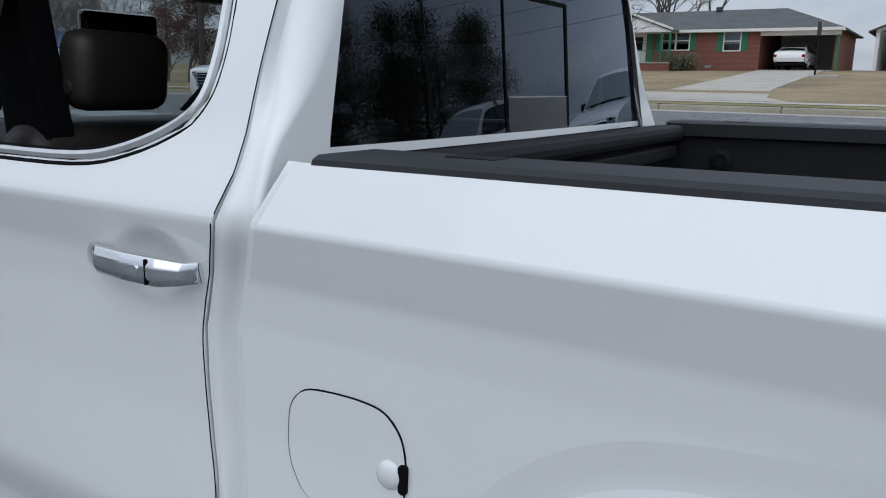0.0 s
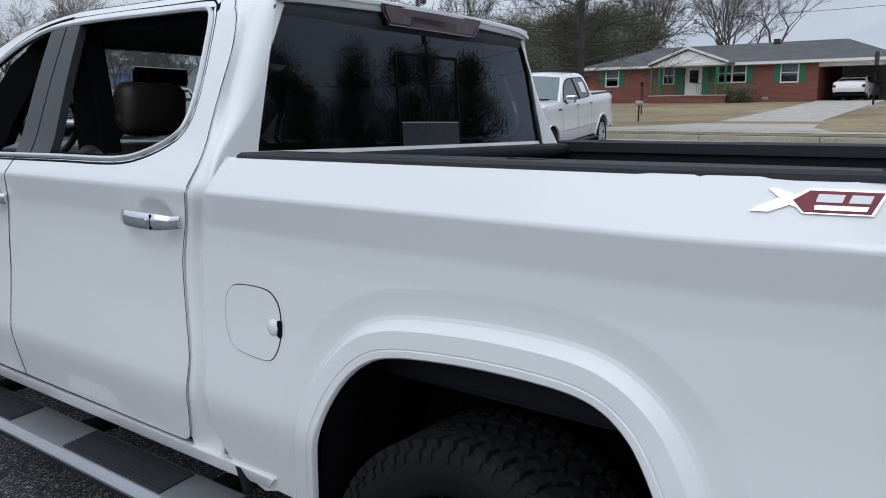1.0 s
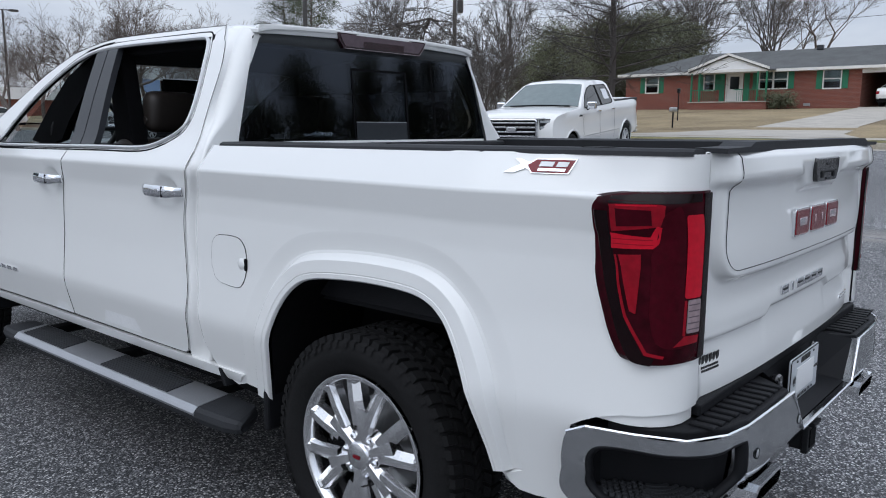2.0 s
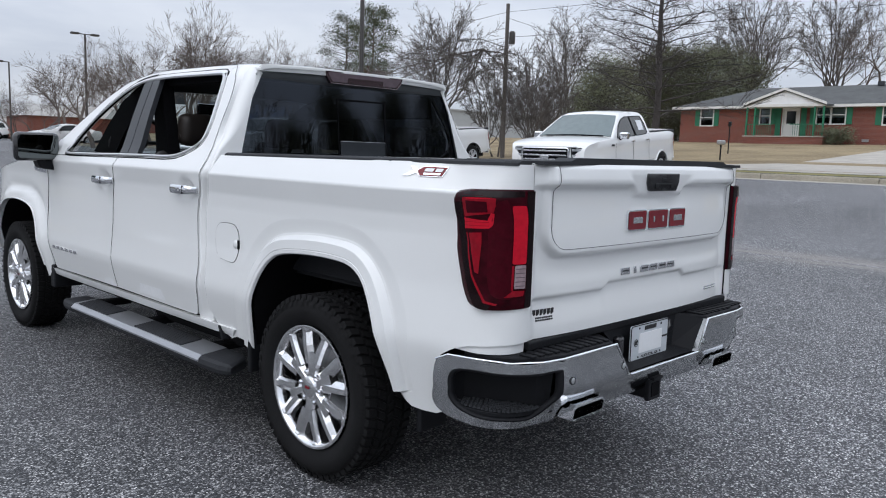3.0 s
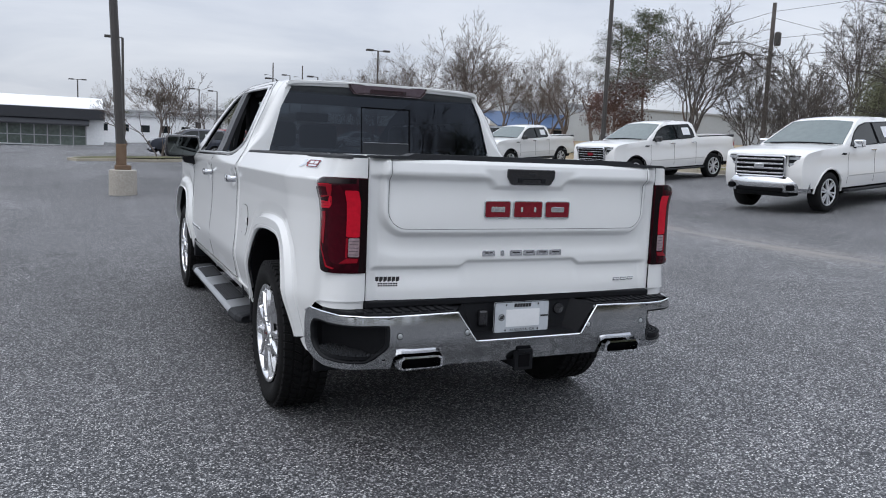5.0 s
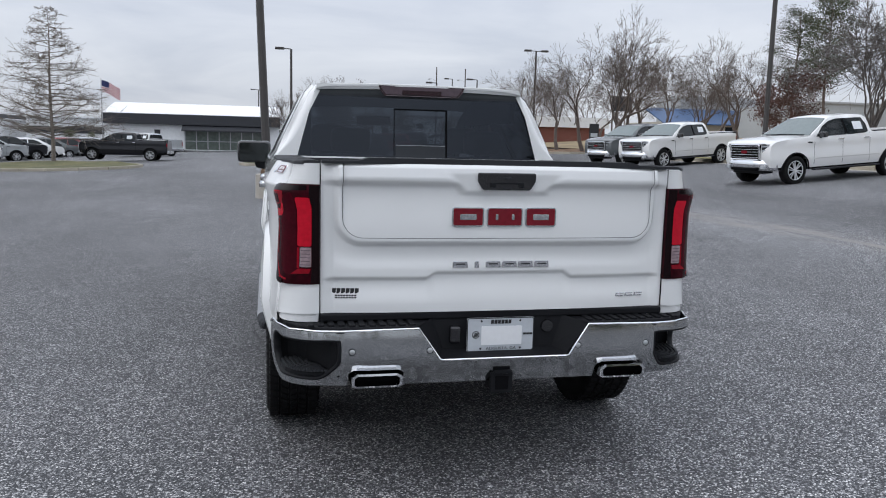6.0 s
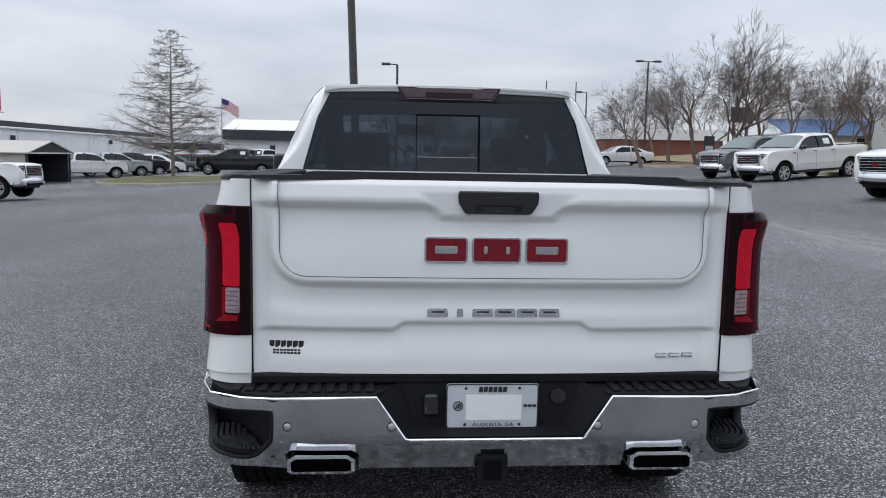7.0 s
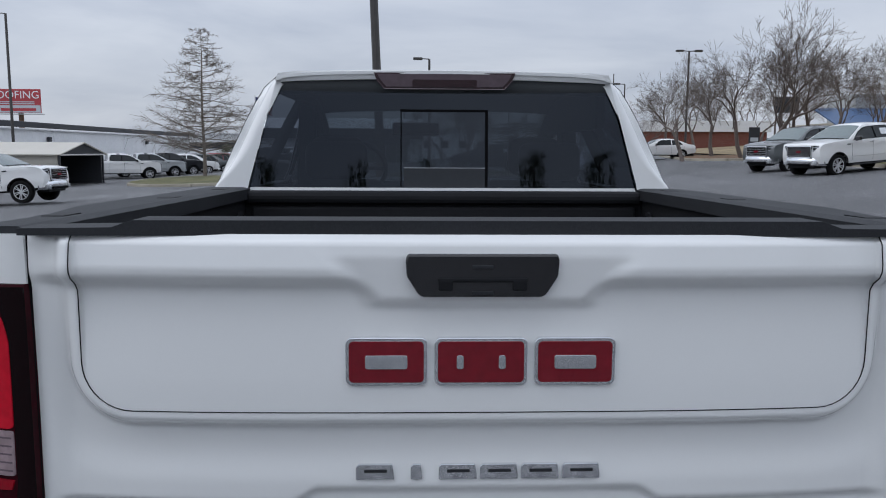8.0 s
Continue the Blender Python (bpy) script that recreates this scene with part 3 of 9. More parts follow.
def half_width(y, z):
    w = ramp(z, SIDE_Z, SIDE_W)
    if y > 3.9 and z < 1.4:
        w -= 0.28 * ((y - 3.9) / 0.85) ** 2.2
    return w


def body(s, y, z, off=0.0):
    return (s * (half_width(y, z) + flare(y, z) + off), y, z)


BEND, RAD = 0.885, 0.135


U_TURN = BEND + RAD * math.pi / 2
U_END = U_TURN + 0.05


def bedside(s, u, z, off=0.0):
    """A point of the bed's skin: u runs back along the side, round the corner and in toward the tailgate."""
    w = ramp(z, SIDE_Z, SIDE_W) - soft(0.40, 0.80, u) * 0.058
    if z > 1.2975:
        w -= soft(0.66, 0.80, u) * ramp(z, (1.303, 1.35, 1.40), (0.030, 0.020, -0.002))
    r = min(RAD, w - 0.795)
    back = BEND + RAD - r
    if u <= BEND:
        return (s * (w + off), -u if u < 0.5 else -0.5 - (u - 0.5) * (back - 0.5) / (BEND - 0.5), z)
    a = (u - BEND) / RAD
    if a < math.pi / 2:
        return (s * (w - r + (r + off) * math.cos(a)), -back - (r + off) * math.sin(a), z)
    return (s * (w - r + (0.783 - w + r) * (u - U_TURN) / (U_END - U_TURN)), -BEND - RAD - off, z)


def arch_offset(pts, d):
    """The arch line moved outward by d."""
    out = []
    for i, (y, z) in enumerate(pts):
        (ya, za), (yb, zb) = pts[max(i - 1, 0)], pts[min(i + 1, len(pts) - 1)]
        ty, tz = yb - ya, zb - za
        ln = math.hypot(ty, tz)
        q = d * (1 - 0.45 * soft(0.78, 0.52, z)) if y < 0 else d      # the flare narrows toward the rear foot
        out.append((y + q * tz / ln, z - q * ty / ln))
    return out


hero = thing("pickup_truck", "white crew-cab pickup with chrome bumper and open side windows", "pickup truck", at=pose(-0.015, 0, 0, 0, 0, 0.85))

BED_LINE = ([(-0.792, 1.384), (-0.804, 1.345), (-0.822, 1.288), (-0.858, 1.20), (-0.879, 1.11), (-0.876, 0.98), (-0.860, 0.85), (-0.850, 0.74), (-0.845, 0.63), (-0.81, 0.555), (-0.74, 0.505), (-0.68, 0.485)]
            + [(-y, z) for y, z in arch_offset(REAR_ARCH, 0.15)]
            + [(0.552, 0.500), (0.566, 0.474), (0.588, 0.457), (0.635, 0.451), (0.69, 0.453), (0.725, 0.470), (0.740, 0.57), (0.746, 0.660), (0.760, 0.700), (0.790, 0.718), (0.83, 0.738), (0.90, 0.760), (1.0, 0.769), (U_END, 0.772),
               (U_END, 1.398), (0.9, 1.398), (0.3, 1.393)])
REAR_DOOR = [(1.975, 0.555), (1.985, 0.80), (1.995, 1.10), (1.965, 1.24), (1.925, 1.345), (1.62, 1.350), (1.31, 1.354), (1.17, 1.376), (1.06, 1.421), (1.018, 1.468), (1.012, 1.53),
             (1.022, 1.60), (1.048, 1.70), (1.073, 1.775), (1.098, 1.812), (1.045, 1.857), (0.988, 1.80), (0.954, 1.74), (0.931, 1.66), (0.921, 1.53), (0.912, 1.44), (0.903, 1.36),
             (0.914, 1.285), (0.944, 1.20), (0.967, 1.11), (0.963, 1.02), (0.953, 0.94), (0.936, 0.86), (0.931, 0.80), (0.944, 0.70), (0.964, 0.62), (0.985, 0.568), (1.02, 0.548)]
FRONT_DOOR = [(1.983, 0.555), (1.993, 0.80), (2.003, 1.10), (1.973, 1.24), (1.933, 1.345), (2.4, 1.338), (2.80, 1.330), (2.98, 1.332), (3.05, 1.30), (3.07, 1.1), (3.06, 0.80), (3.02, 0.62), (2.98, 0.55)]
A_FRAME = [(1.94, 1.817), (2.11, 1.800), (2.26, 1.752), (2.42, 1.665), (2.55, 1.578), (2.67, 1.475), (2.74, 1.39), (2.745, 1.337), (2.985, 1.334), (3.20, 1.318), (2.97, 1.44), (2.74, 1.575), (2.50, 1.715), (2.30, 1.800), (2.12, 1.845), (1.94, 1.864)]
HEADER = [(1.098, 1.812), (1.4, 1.818), (1.7, 1.822), (1.938, 1.817), (1.938, 1.864), (1.6, 1.864), (1.3, 1.862), (1.045, 1.858)]
BOARD_DROP = -0.05
SILL = [(0.62, 0.54), (0.925, 0.54), (3.04, 0.54), (3.12, 0.52), (3.10, 0.50), (2.9, 0.495), (0.85, 0.495), (0.66, 0.50)]
FENDER = ([(3.06, 0.55), (3.075, 0.80), (3.085, 1.1), (3.065, 1.30), (3.2, 1.305), (3.6, 1.27), (4.0, 1.215), (4.35, 1.15), (4.62, 1.06), (4.68, 0.85), (4.66, 0.60), (4.55, 0.52), (4.30, 0.50)]
          + FRONT_ARCH + [(3.08, 0.49)])


def cab_back(z):
    return ramp(z, (0.5, 0.63, 0.74, 0.85, 0.98, 1.11, 1.20, 1.288, 1.36, 1.40, 1.80), (0.858, 0.857, 0.862, 0.872, 0.888, 0.891, 0.871, 0.836, 0.848, 0.854, 0.887))


def cab_corner(s, u, z):
    """The cab's rear corner: u 0 at the door's seam, round the bend and in to the rear glass."""
    ys = ramp(z, (0.5, 0.568, 0.62, 0.70, 0.80, 0.86, 0.94, 1.02, 1.11, 1.20, 1.285, 1.36, 1.44, 1.53, 1.66, 1.74, 1.80, 1.86),
              (0.984, 0.982, 0.961, 0.941, 0.928, 0.933, 0.950, 0.960, 0.964, 0.941, 0.911, 0.901, 0.911, 0.920, 0.930, 0.953, 0.987, 1.044))
    yb, w, r = cab_back(z), ramp(z, SIDE_Z, SIDE_W) - 0.004, 0.012 + 0.05 * soft(1.36, 1.6, z)
    if z > 0.56:
        w -= 0.016 * soft(0.02, 0.06, u) * (1 - soft(1.25, 1.42, z))
    w -= 0.024 * soft(0.0, 0.07, u) * soft(1.38, 1.50, z)
    run = max(ys - yb - r, 0.002)
    if u < 0.08:
        return (s * w, ys - run * u / 0.08, z)
    a = (u - 0.08) / 0.08 * math.pi / 2
    if a < math.pi / 2:
        return (s * (w - r + r * math.cos(a)), yb + r - r * math.sin(a), z)
    xg = 0.803 - max(z - 1.388, 0) * 0.272
    t = (u - 0.16) / 0.10
    return (s * ((w - r) * (1 - t) + xg * t), yb, z)


def door_skin(s, y, z):
    """The door's surface with the finger scoops behind the handles."""
    dent = 0.0
    for yh in (1.095, 2.12):
        q = ((y - yh + 0.01) / 0.082) ** 2 + ((z - 1.207) / 0.052) ** 2
        if q < 1:
            dent += 0.022 * (1 - q) ** 0.6
    return body(s, y, z, -dent)


for s in (-1, 1):
    in_ = (-s * 0.03, 0, 0)
    bed = part("bedside", sheet(BED_LINE, 0.022, lambda u, z: bedside(s, u, z), (-s * 0.010, 0.022, 0), rows=(1.13, 1.20, 1.279, 1.284, 1.288, 1.2925, 1.297, 1.303)), PAINT, hero)
    # the pressed wheel-arch: lip, fine line, bevel and the hollow round it
    steps = ((-0.004, 0.006), (-0.002, 0.016), (0.002, 0.020), (0.016, 0.021), (0.0175, 0.0185), (0.0205, 0.0185), (0.022, 0.021), (0.060, 0.0200), (0.064, 0.0175), (0.080, -0.007), (0.090, -0.009), (0.105, -0.0085), (0.135, -0.0015), (0.15, 0.0))
    lines = [arch_offset(REAR_ARCH, d) for d, _ in steps]
    ab = bmesh.new()
    grid_ = [[ab.verts.new(bedside(s, -y, z, dx)) for y, z in ln] for ln, (_, dx) in zip(lines, steps)]
    for ra, rb_ in zip(grid_, grid_[1:]):
        for k in range(len(ra) - 1):
            f = ab.faces.new((ra[k], ra[k + 1], rb_[k + 1], rb_[k])); f.smooth = True
    for ring_no in (2, 3, 6, 7, 9, 10):
        for va_, vb_ in zip(grid_[ring_no], grid_[ring_no][1:]):
            ab.edges.get((va_, vb_)).smooth = False
    part("wheel_arch", ab, PAINT, bed, "pressed wheel arch")
    part("rear_door", sheet(REAR_DOOR, 0.016 if s < 0 else 0.03, lambda y, z: door_skin(s, y, z), in_, rows=(1.288, 1.297)), PAINT, hero)
    part("front_door", sheet(FRONT_DOOR, 0.02 if s < 0 else 0.03, lambda y, z: door_skin(s, y, z), in_, rows=(1.288, 1.297)), PAINT, hero)
    part("a_pillar", sheet(A_FRAME, 0.03, lambda y, z: body(s, y, z), in_), PAINT, hero)
    part("door_header", sheet(HEADER, 0.04, lambda y, z: body(s, y, z, 0.002), in_), PAINT, hero)
    part("rocker_panel", sheet(SILL, 0.03, lambda y, z: (s * (0.962 + 0.018 * soft(0.49, 0.53, z)), y, z), in_), PAINT, hero)
    part("front_fender", sheet(FENDER, 0.03, lambda y, z: body(s, y, z), in_), PAINT, hero)
    part("cab_corner", sheet([(0, 0.5), (0.26, 0.5), (0.26, 1.845), (0, 1.845)], (0.01, 0.03), lambda u, z: cab_corner(s, u, z)), PAINT, hero)
    # dark door jambs behind the seams
    part("door_jamb", box(s * 0.86, s * 0.945, 0.885, 3.1, 0.48, 1.33), GAP, hero)
    for line in ([(0.904, 1.36), (0.916, 1.285), (0.946, 1.20), (0.969, 1.11), (0.965, 1.02), (0.955, 0.94), (0.938, 0.86), (0.933, 0.80), (0.946, 0.70), (0.966, 0.62), (0.987, 0.568), (1.022, 0.549), (1.5, 0.549), (1.98, 0.549), (2.6, 0.549), (2.99, 0.549), (3.03, 0.62), (3.07, 0.80), (3.078, 1.1), (3.058, 1.30)],
                 [(0.904, 1.36), (0.913, 1.44), (0.922, 1.53), (0.932, 1.66), (0.955, 1.74), (0.989, 1.80), (1.045, 1.857)],
                 [(1.979, 0.555), (1.989, 0.80), (1.999, 1.10), (1.969, 1.24), (1.929, 1.345)], [(1.045, 1.857), (1.3, 1.861), (1.6, 1.863), (1.94, 1.862), (2.12, 1.842), (2.30, 1.797), (2.50, 1.712), (2.74, 1.572), (2.97, 1.437)]):
        part("door_gap", tube([body(s, y, z, 0.0004 if z < 1.79 else 0.003) for y, z in smooth_line(line, 4)], 0.0012 if line[0][1] < 1.6 else 0.0010, 5), GAP, hero, "dark door gap")
    # the wheel housings
    for c, pts in ((0.0, REAR_ARCH), (3.68, FRONT_ARCH)):
        hb = bmesh.new()
        ring = [(y, z) for y, z in pts]
        va = [hb.verts.new((s * (half_width(y, z) - 0.01), y, z)) for y, z in ring]
        vb = [hb.verts.new((s * 0.55, y, z + 0.03)) for y, z in ring]
        for i in range(len(ring) - 1):
            hb.faces.new((va[i], va[i + 1], vb[i + 1], vb[i]))
        hb.faces.new(vb)
        part("wheel_housing", hb, GAP, hero)
    # lip of the flare, a thin applied edge
    for pts in (FRONT_ARCH,):
        lip = tube([(s * (half_width(y, z) + 0.028), y, z) for y, z in pts[2:-2]], 0.006, 6)
        part("arch_lip", lip, PAINT, hero)
    # bright moulding along the glass opening
    glass_line = [(2.735, 1.350), (2.4, 1.350), (1.93, 1.356), (1.62, 1.360), (1.31, 1.363), (1.175, 1.385), (1.070, 1.429), (1.030, 1.472), (1.024, 1.53), (1.034, 1.60), (1.060, 1.70), (1.085, 1.775), (1.110, 1.802), (1.16, 1.811), (1.4, 1.814), (1.7, 1.817), (1.95, 1.812), (2.10, 1.793), (2.25, 1.745), (2.41, 1.658), (2.54, 1.571), (2.66, 1.468), (2.728, 1.385)]
    ring = smooth_line(glass_line, 4, True)
    def moved(d):
        out = []
        for k in range(len(ring)):
            (ya, za), (yb, zb) = ring[k - 2], ring[(k + 2) % len(ring)]
            ln = math.hypot(yb - ya, zb - za)
            out.append((ring[k][0] - d * (zb - za) / ln * -1, ring[k][1] - d * (yb - ya) / ln))
        return out
    def round_(pts, off, r, name, mat_, label=""):
        part(name, tube([(s * (half_width(y, z) + off), y, z) for y, z in pts + pts[:1]], r, 6), mat_, hero, label)
    round_(ring, 0.002, 0.0085, "window_moulding", SATIN, "bright window moulding")
    round_(moved(0.0105), 0.0005, 0.0022, "moulding_gap", GAP)
    round_(moved(-0.020), -0.014, 0.014, "window_seal", GAP, "black rubber seal")
    part("b_pillar", sheet([(1.705, 1.362), (1.830, 1.362), (1.932, 1.808), (1.845, 1.808)], 0.03, lambda y, z: body(s, y, z, 0.003), in_), PILLAR, hero, "satin black pillar")
    part("b_pillar", sheet([(1.838, 1.362), (1.94, 1.362), (2.037, 1.795), (1.94, 1.806)], 0.03, lambda y, z: body(s, y, z, 0.003), in_), PILLAR, hero, "satin black pillar")
    # the far one hangs lower, a stand-in for dark headliner and visor
    part("roof_rail_trim", box(s * 0.655, s * 0.695, 1.0, 2.25, 1.64 if s > 0 else 1.775, 1.835, 0.01), GAP, hero, "black roof rail trim")
    part("pillar_trim", prism([(1.94, 1.76), (2.18, 1.69), (2.36, 1.59), (2.52, 1.47), (2.62, 1.37), (2.80, 1.337), (3.0, 1.36), (2.74, 1.55), (2.50, 1.70), (2.25, 1.79), (1.94, 1.83)], s * 0.655, s * 0.695, "x"), GAP, hero, "black windscreen pillar trim")
    # door handles: chrome grip, end cap and a scooped cup behind
    for yh in (1.095, 2.12):
        grip = bmesh.new()
        pts = [(-0.135, 0.004), (-0.122, 0.030), (-0.08, 0.046), (0.0, 0.048), (0.08, 0.040), (0.118, 0.026), (0.132, 0.004)]
        rings = []
        for dy, dx in pts:
            hh = 0.0225 if abs(dy) < 0.12 else 0.018
            rings.append([grip.verts.new((s * (half_width(yh, 1.21) + dx + ex), yh + dy, 1.200 + ez)) for ex, ez in
                          ((-0.012, -hh), (0.0, -hh * 1.05), (0.006, -hh * 0.4), (0.006, hh * 0.4), (0.0, hh * 1.05), (-0.012, hh))])
        for r0, r1 in zip(rings, rings[1:]):
            for k in range(6):
                grip.faces.new((r0[k], r0[(k + 1) % 6], r1[(k + 1) % 6], r1[k]))
        grip.faces.new(rings[0]); grip.faces.new(rings[-1])
        bmesh.ops.recalc_face_normals(grip, faces=grip.faces[:])
        bmesh.ops.bevel(grip, geom=[e for e in grip.edges], offset=0.0025, segments=2, affect="EDGES", profile=0.5)
        hd = part("door_handle", grip, CHROME, hero, "chrome door handle", smooth=True)
        part("handle_seam", box(s * (half_width(yh, 1.21) + 0.045), s * (half_width(yh, 1.21) + 0.0535), yh - 0.0620, yh - 0.0608, 1.179, 1.221), GAP, hd)
        if s < 0:
            part("lock_button", prism(rounded(yh - 0.045, yh - 0.020, 1.191, 1.209, 0.006), s * (half_width(yh, 1.21) + 0.05), s * (half_width(yh, 1.21) + 0.0555), "x"), ALLOY, hd)
    # running board: alloy top, black pads and end caps, brackets
    rb = bmesh.new()
    prof = [(0.90, 0.435), (1.035, 0.420), (1.050, 0.408), (1.055, 0.392), (1.045, 0.370), (1.01, 0.360), (0.92, 0.366), (0.885, 0.40)]
    rings = [[rb.verts.new((s * px, y, pz)) for px, pz in prof] for y in (0.84, 2.52)]
    for k in range(len(prof)):
        rb.faces.new((rings[0][k], rings[0][(k + 1) % 8], rings[1][(k + 1) % 8], rings[1][k]))
    part("running_board", rb, GREY_PLASTIC, hero, "running board").location.z = BOARD_DROP
    part("board_top", prism([(s * 0.895, 0.4385), (s * 1.034, 0.4235), (s * 1.047, 0.4085), (s * 1.055, 0.395), (s * 1.058, 0.405), (s * 1.051, 0.414), (s * 1.036, 0.4285), (s * 0.895, 0.4435)], 0.845, 2.515, "y"), BRUSHED, hero, "brushed metal step top").location.z = BOARD_DROP
    for y0, y1 in ((1.08, 1.64), (2.02, 2.46)):
        prof_ = [(0.905, 0.442)]
        for k in range(9):
            for t, up in ((k / 9, 0.0), (k / 9 + 0.01, 0.0045), ((k + 0.80) / 9, 0.0045), ((k + 0.84) / 9, 0.002)):
                prof_.append((0.905 + 0.125 * t, 0.445 - 0.015 * t + up))
        prof_ += [(1.030, 0.428)]
        pad = prism([(s * px, pz) for px, pz in prof_], y0, y1, "y")
        part("step_pad", pad, GREY_PLASTIC, hero, "ribbed black step pad").location.z = BOARD_DROP
    for y0, y1 in ((0.845, 0.595), (2.515, 2.74)):
        cap = bmesh.new()
        rs = []
        for t, k, low in ((0, 1.0, 1.0), (0.03, 1.02, 1.05), (0.72, 0.95, 1.03), (0.95, 0.84, 0.85), (1.0, 0.76, 0.55)):
            rs.append([cap.verts.new((s * (0.90 + (px - 0.90) * k), y0 + (y1 - y0) * t * (1 - 0.26 * (1 - min(1, max(0, (px - 0.885) / 0.15)))), 0.395 + (pz - 0.395) * low + (0.006 if pz > 0.4 else 0))) for px, pz in prof])
        for r0, r1 in zip(rs, rs[1:]):
            for k in range(8):
                cap.faces.new((r0[k], r0[(k + 1) % 8], r1[(k + 1) % 8], r1[k]))
        cap.faces.new(rs[-1])
        part("board_end_cap", cap, GREY_PLASTIC, hero, "black end cap").location.z = BOARD_DROP
    part("rocker_clip", prism([(0.776, 0.537), (0.758, 0.537), (0.724, 0.474), (0.744, 0.470)], s * 0.93, s * 0.9835, "x", 0.002), BLACK_PLASTIC, hero, "black clip at the end of the rocker panel")
    for yb in (0.98, 1.75, 2.45):
        part("board_bracket", box(s * 0.70, s * 0.90, yb - 0.04, yb + 0.04, 0.40, 0.44, 0.008), UNDER, hero).location.z = BOARD_DROP
    # the inset foot of the bed's corner, over the bumper
    part("bed_foot", sheet([(0.815, 0.735), (U_END - 0.004, 0.735), (U_END - 0.004, 0.778), (0.80, 0.778)], 0.02, lambda u, z: bedside(s, u, z, -0.010), (-s * 0.008, 0.015, 0)), PAINT, bed, "inset white foot over the bumper")
    # tail lamp, wrapped round the corner
    def lamp_skin(u, z, off):
        """The lens: it leaves the body's side along its outer edge and swells as it rounds the corner."""
        x, y, _ = bedside(s, u, min(z, 1.270), off + 0.012 * soft(0.80, 0.90, u) * (1 - soft(0.96, 1.06, u)) - 0.016 * soft(1.286, 1.314, z) * (1 - soft(0.97, 1.05, u)))
        return (x, y, z)
    outer_edge = smooth_line([(0.900, 1.310), (0.850, 1.302), (0.818, 1.290), (0.804, 1.262), (0.806, 1.215), (0.814, 1.15), (0.831, 1.08), (0.855, 1.02), (0.878, 0.968), (0.907, 0.912), (0.925, 0.899), (0.955, 0.895)], 3)
    lamp_line = outer_edge + [(1.05, 0.896), (U_END - 0.002, 0.898), (U_END - 0.002, 1.312), (1.04, 1.313)]
    lens = part("tail_lamp", sheet(lamp_line, 0.015, lambda u, z: lamp_skin(u, z, 0.004 + 0.006 * min(1, 40 * max(0, min(u - 0.803, 1.316 - z, z - 0.892)))), (-s * 0.010, 0.030, 0)), LENS_DARK, hero, "red and smoked tail lamp")

    def lamp_bit(name, line, mat_, off, step=0.012, label=""):
        part(name, sheet(line, step, lambda u, z: lamp_skin(u, z, off), (-s * 0.002, 0.002, 0)), mat_, lens, label)
    lamp_bit("bezel", [(1.080, 0.902), (U_END - 0.003, 0.902), (U_END - 0.003, 1.308), (1.080, 1.308)], LENS_EDGE, 0.0112, label="gloss black inner edge")
    lamp_bit("bezel", outer_edge[9:] + [(0.962, 0.912), (0.938, 0.920), (0.915, 0.965), (0.893, 1.015), (0.870, 1.08), (0.852, 1.15), (0.843, 1.215), (0.842, 1.262)], LENS_EDGE, 0.0108, label="gloss black outer edge")
    lamp_bit("bezel", [(0.852, 1.299), (0.842, 1.283), (1.070, 1.288), (1.070, 1.308), (0.92, 1.307)], LENS_EDGE, 0.0109, label="gloss black upper edge")
    lamp_bit("light_guide", smooth_line([(0.850, 1.212), (0.849, 1.270), (0.858, 1.280), (0.962, 1.284), (0.972, 1.27), (0.968, 1.232)], 3), LENS_RED, 0.0110, label="red upper side light")
    lamp_bit("light_guide", [(0.866, 1.226), (0.945, 1.234), (0.945, 1.270), (0.866, 1.270)], LENS_WINE, 0.0116, label="smoked upper window")
    lamp_bit("light_guide", [(0.868, 1.2765), (0.955, 1.280), (0.955, 1.2835), (0.868, 1.280)], LENS_BRIGHT, 0.0116)
    lamp_bit("light_guide", [(0.845, 1.171), (0.944, 1.178), (0.956, 1.190), (0.965, 1.229), (0.955, 1.232), (0.940, 1.205), (0.845, 1.209)], LENS_BRIGHT, 0.0114, label="bright red middle bar")
    for zz in (1.182, 1.194):
        lamp_bit("rib", [(0.850, zz), (0.944, zz + 0.004), (0.944, zz + 0.006), (0.850, zz + 0.002)], LENS_RED, 0.0119)
    lamp_bit("light_guide", [(0.864, 1.157), (0.919, 1.163), (0.917, 1.018), (0.903, 1.024)], LENS_RED, 0.0112, label="red lower facet")
    lamp_bit("light_guide", [(0.852, 1.157), (0.858, 1.157), (0.872, 1.09), (0.898, 1.012), (0.946, 0.927), (0.982, 0.919), (0.980, 0.912), (0.941, 0.920), (0.892, 1.008), (0.866, 1.085)], LENS_RED, 0.0112)
    lamp_bit("light_guide", smooth_line([(0.940, 1.16), (0.968, 1.25), (0.985, 1.270), (1.014, 1.266), (1.018, 1.10), (1.030, 0.955), (1.010, 0.935), (0.962, 0.950), (0.944, 1.02)], 3), LENS_WINE, 0.0113, label="deep red upright facet")
    lamp_bit("light_guide", rounded(1.022, 1.077, 1.056, 1.258, 0.008), LENS_BRIGHT, 0.0115, label="bright red brake light bar")
    lamp_bit("light_guide", rounded(1.022, 1.030, 0.965, 1.052, 0.003), LENS_RED, 0.0119)
    lamp_bit("light_guide", [(1.000, 0.940), (1.070, 0.944), (1.074, 0.962), (1.028, 0.964)], LENS_RED, 0.0119, label="red lower reflector")
    rev = rounded(1.033, 1.076, 0.970, 1.052, 0.005)
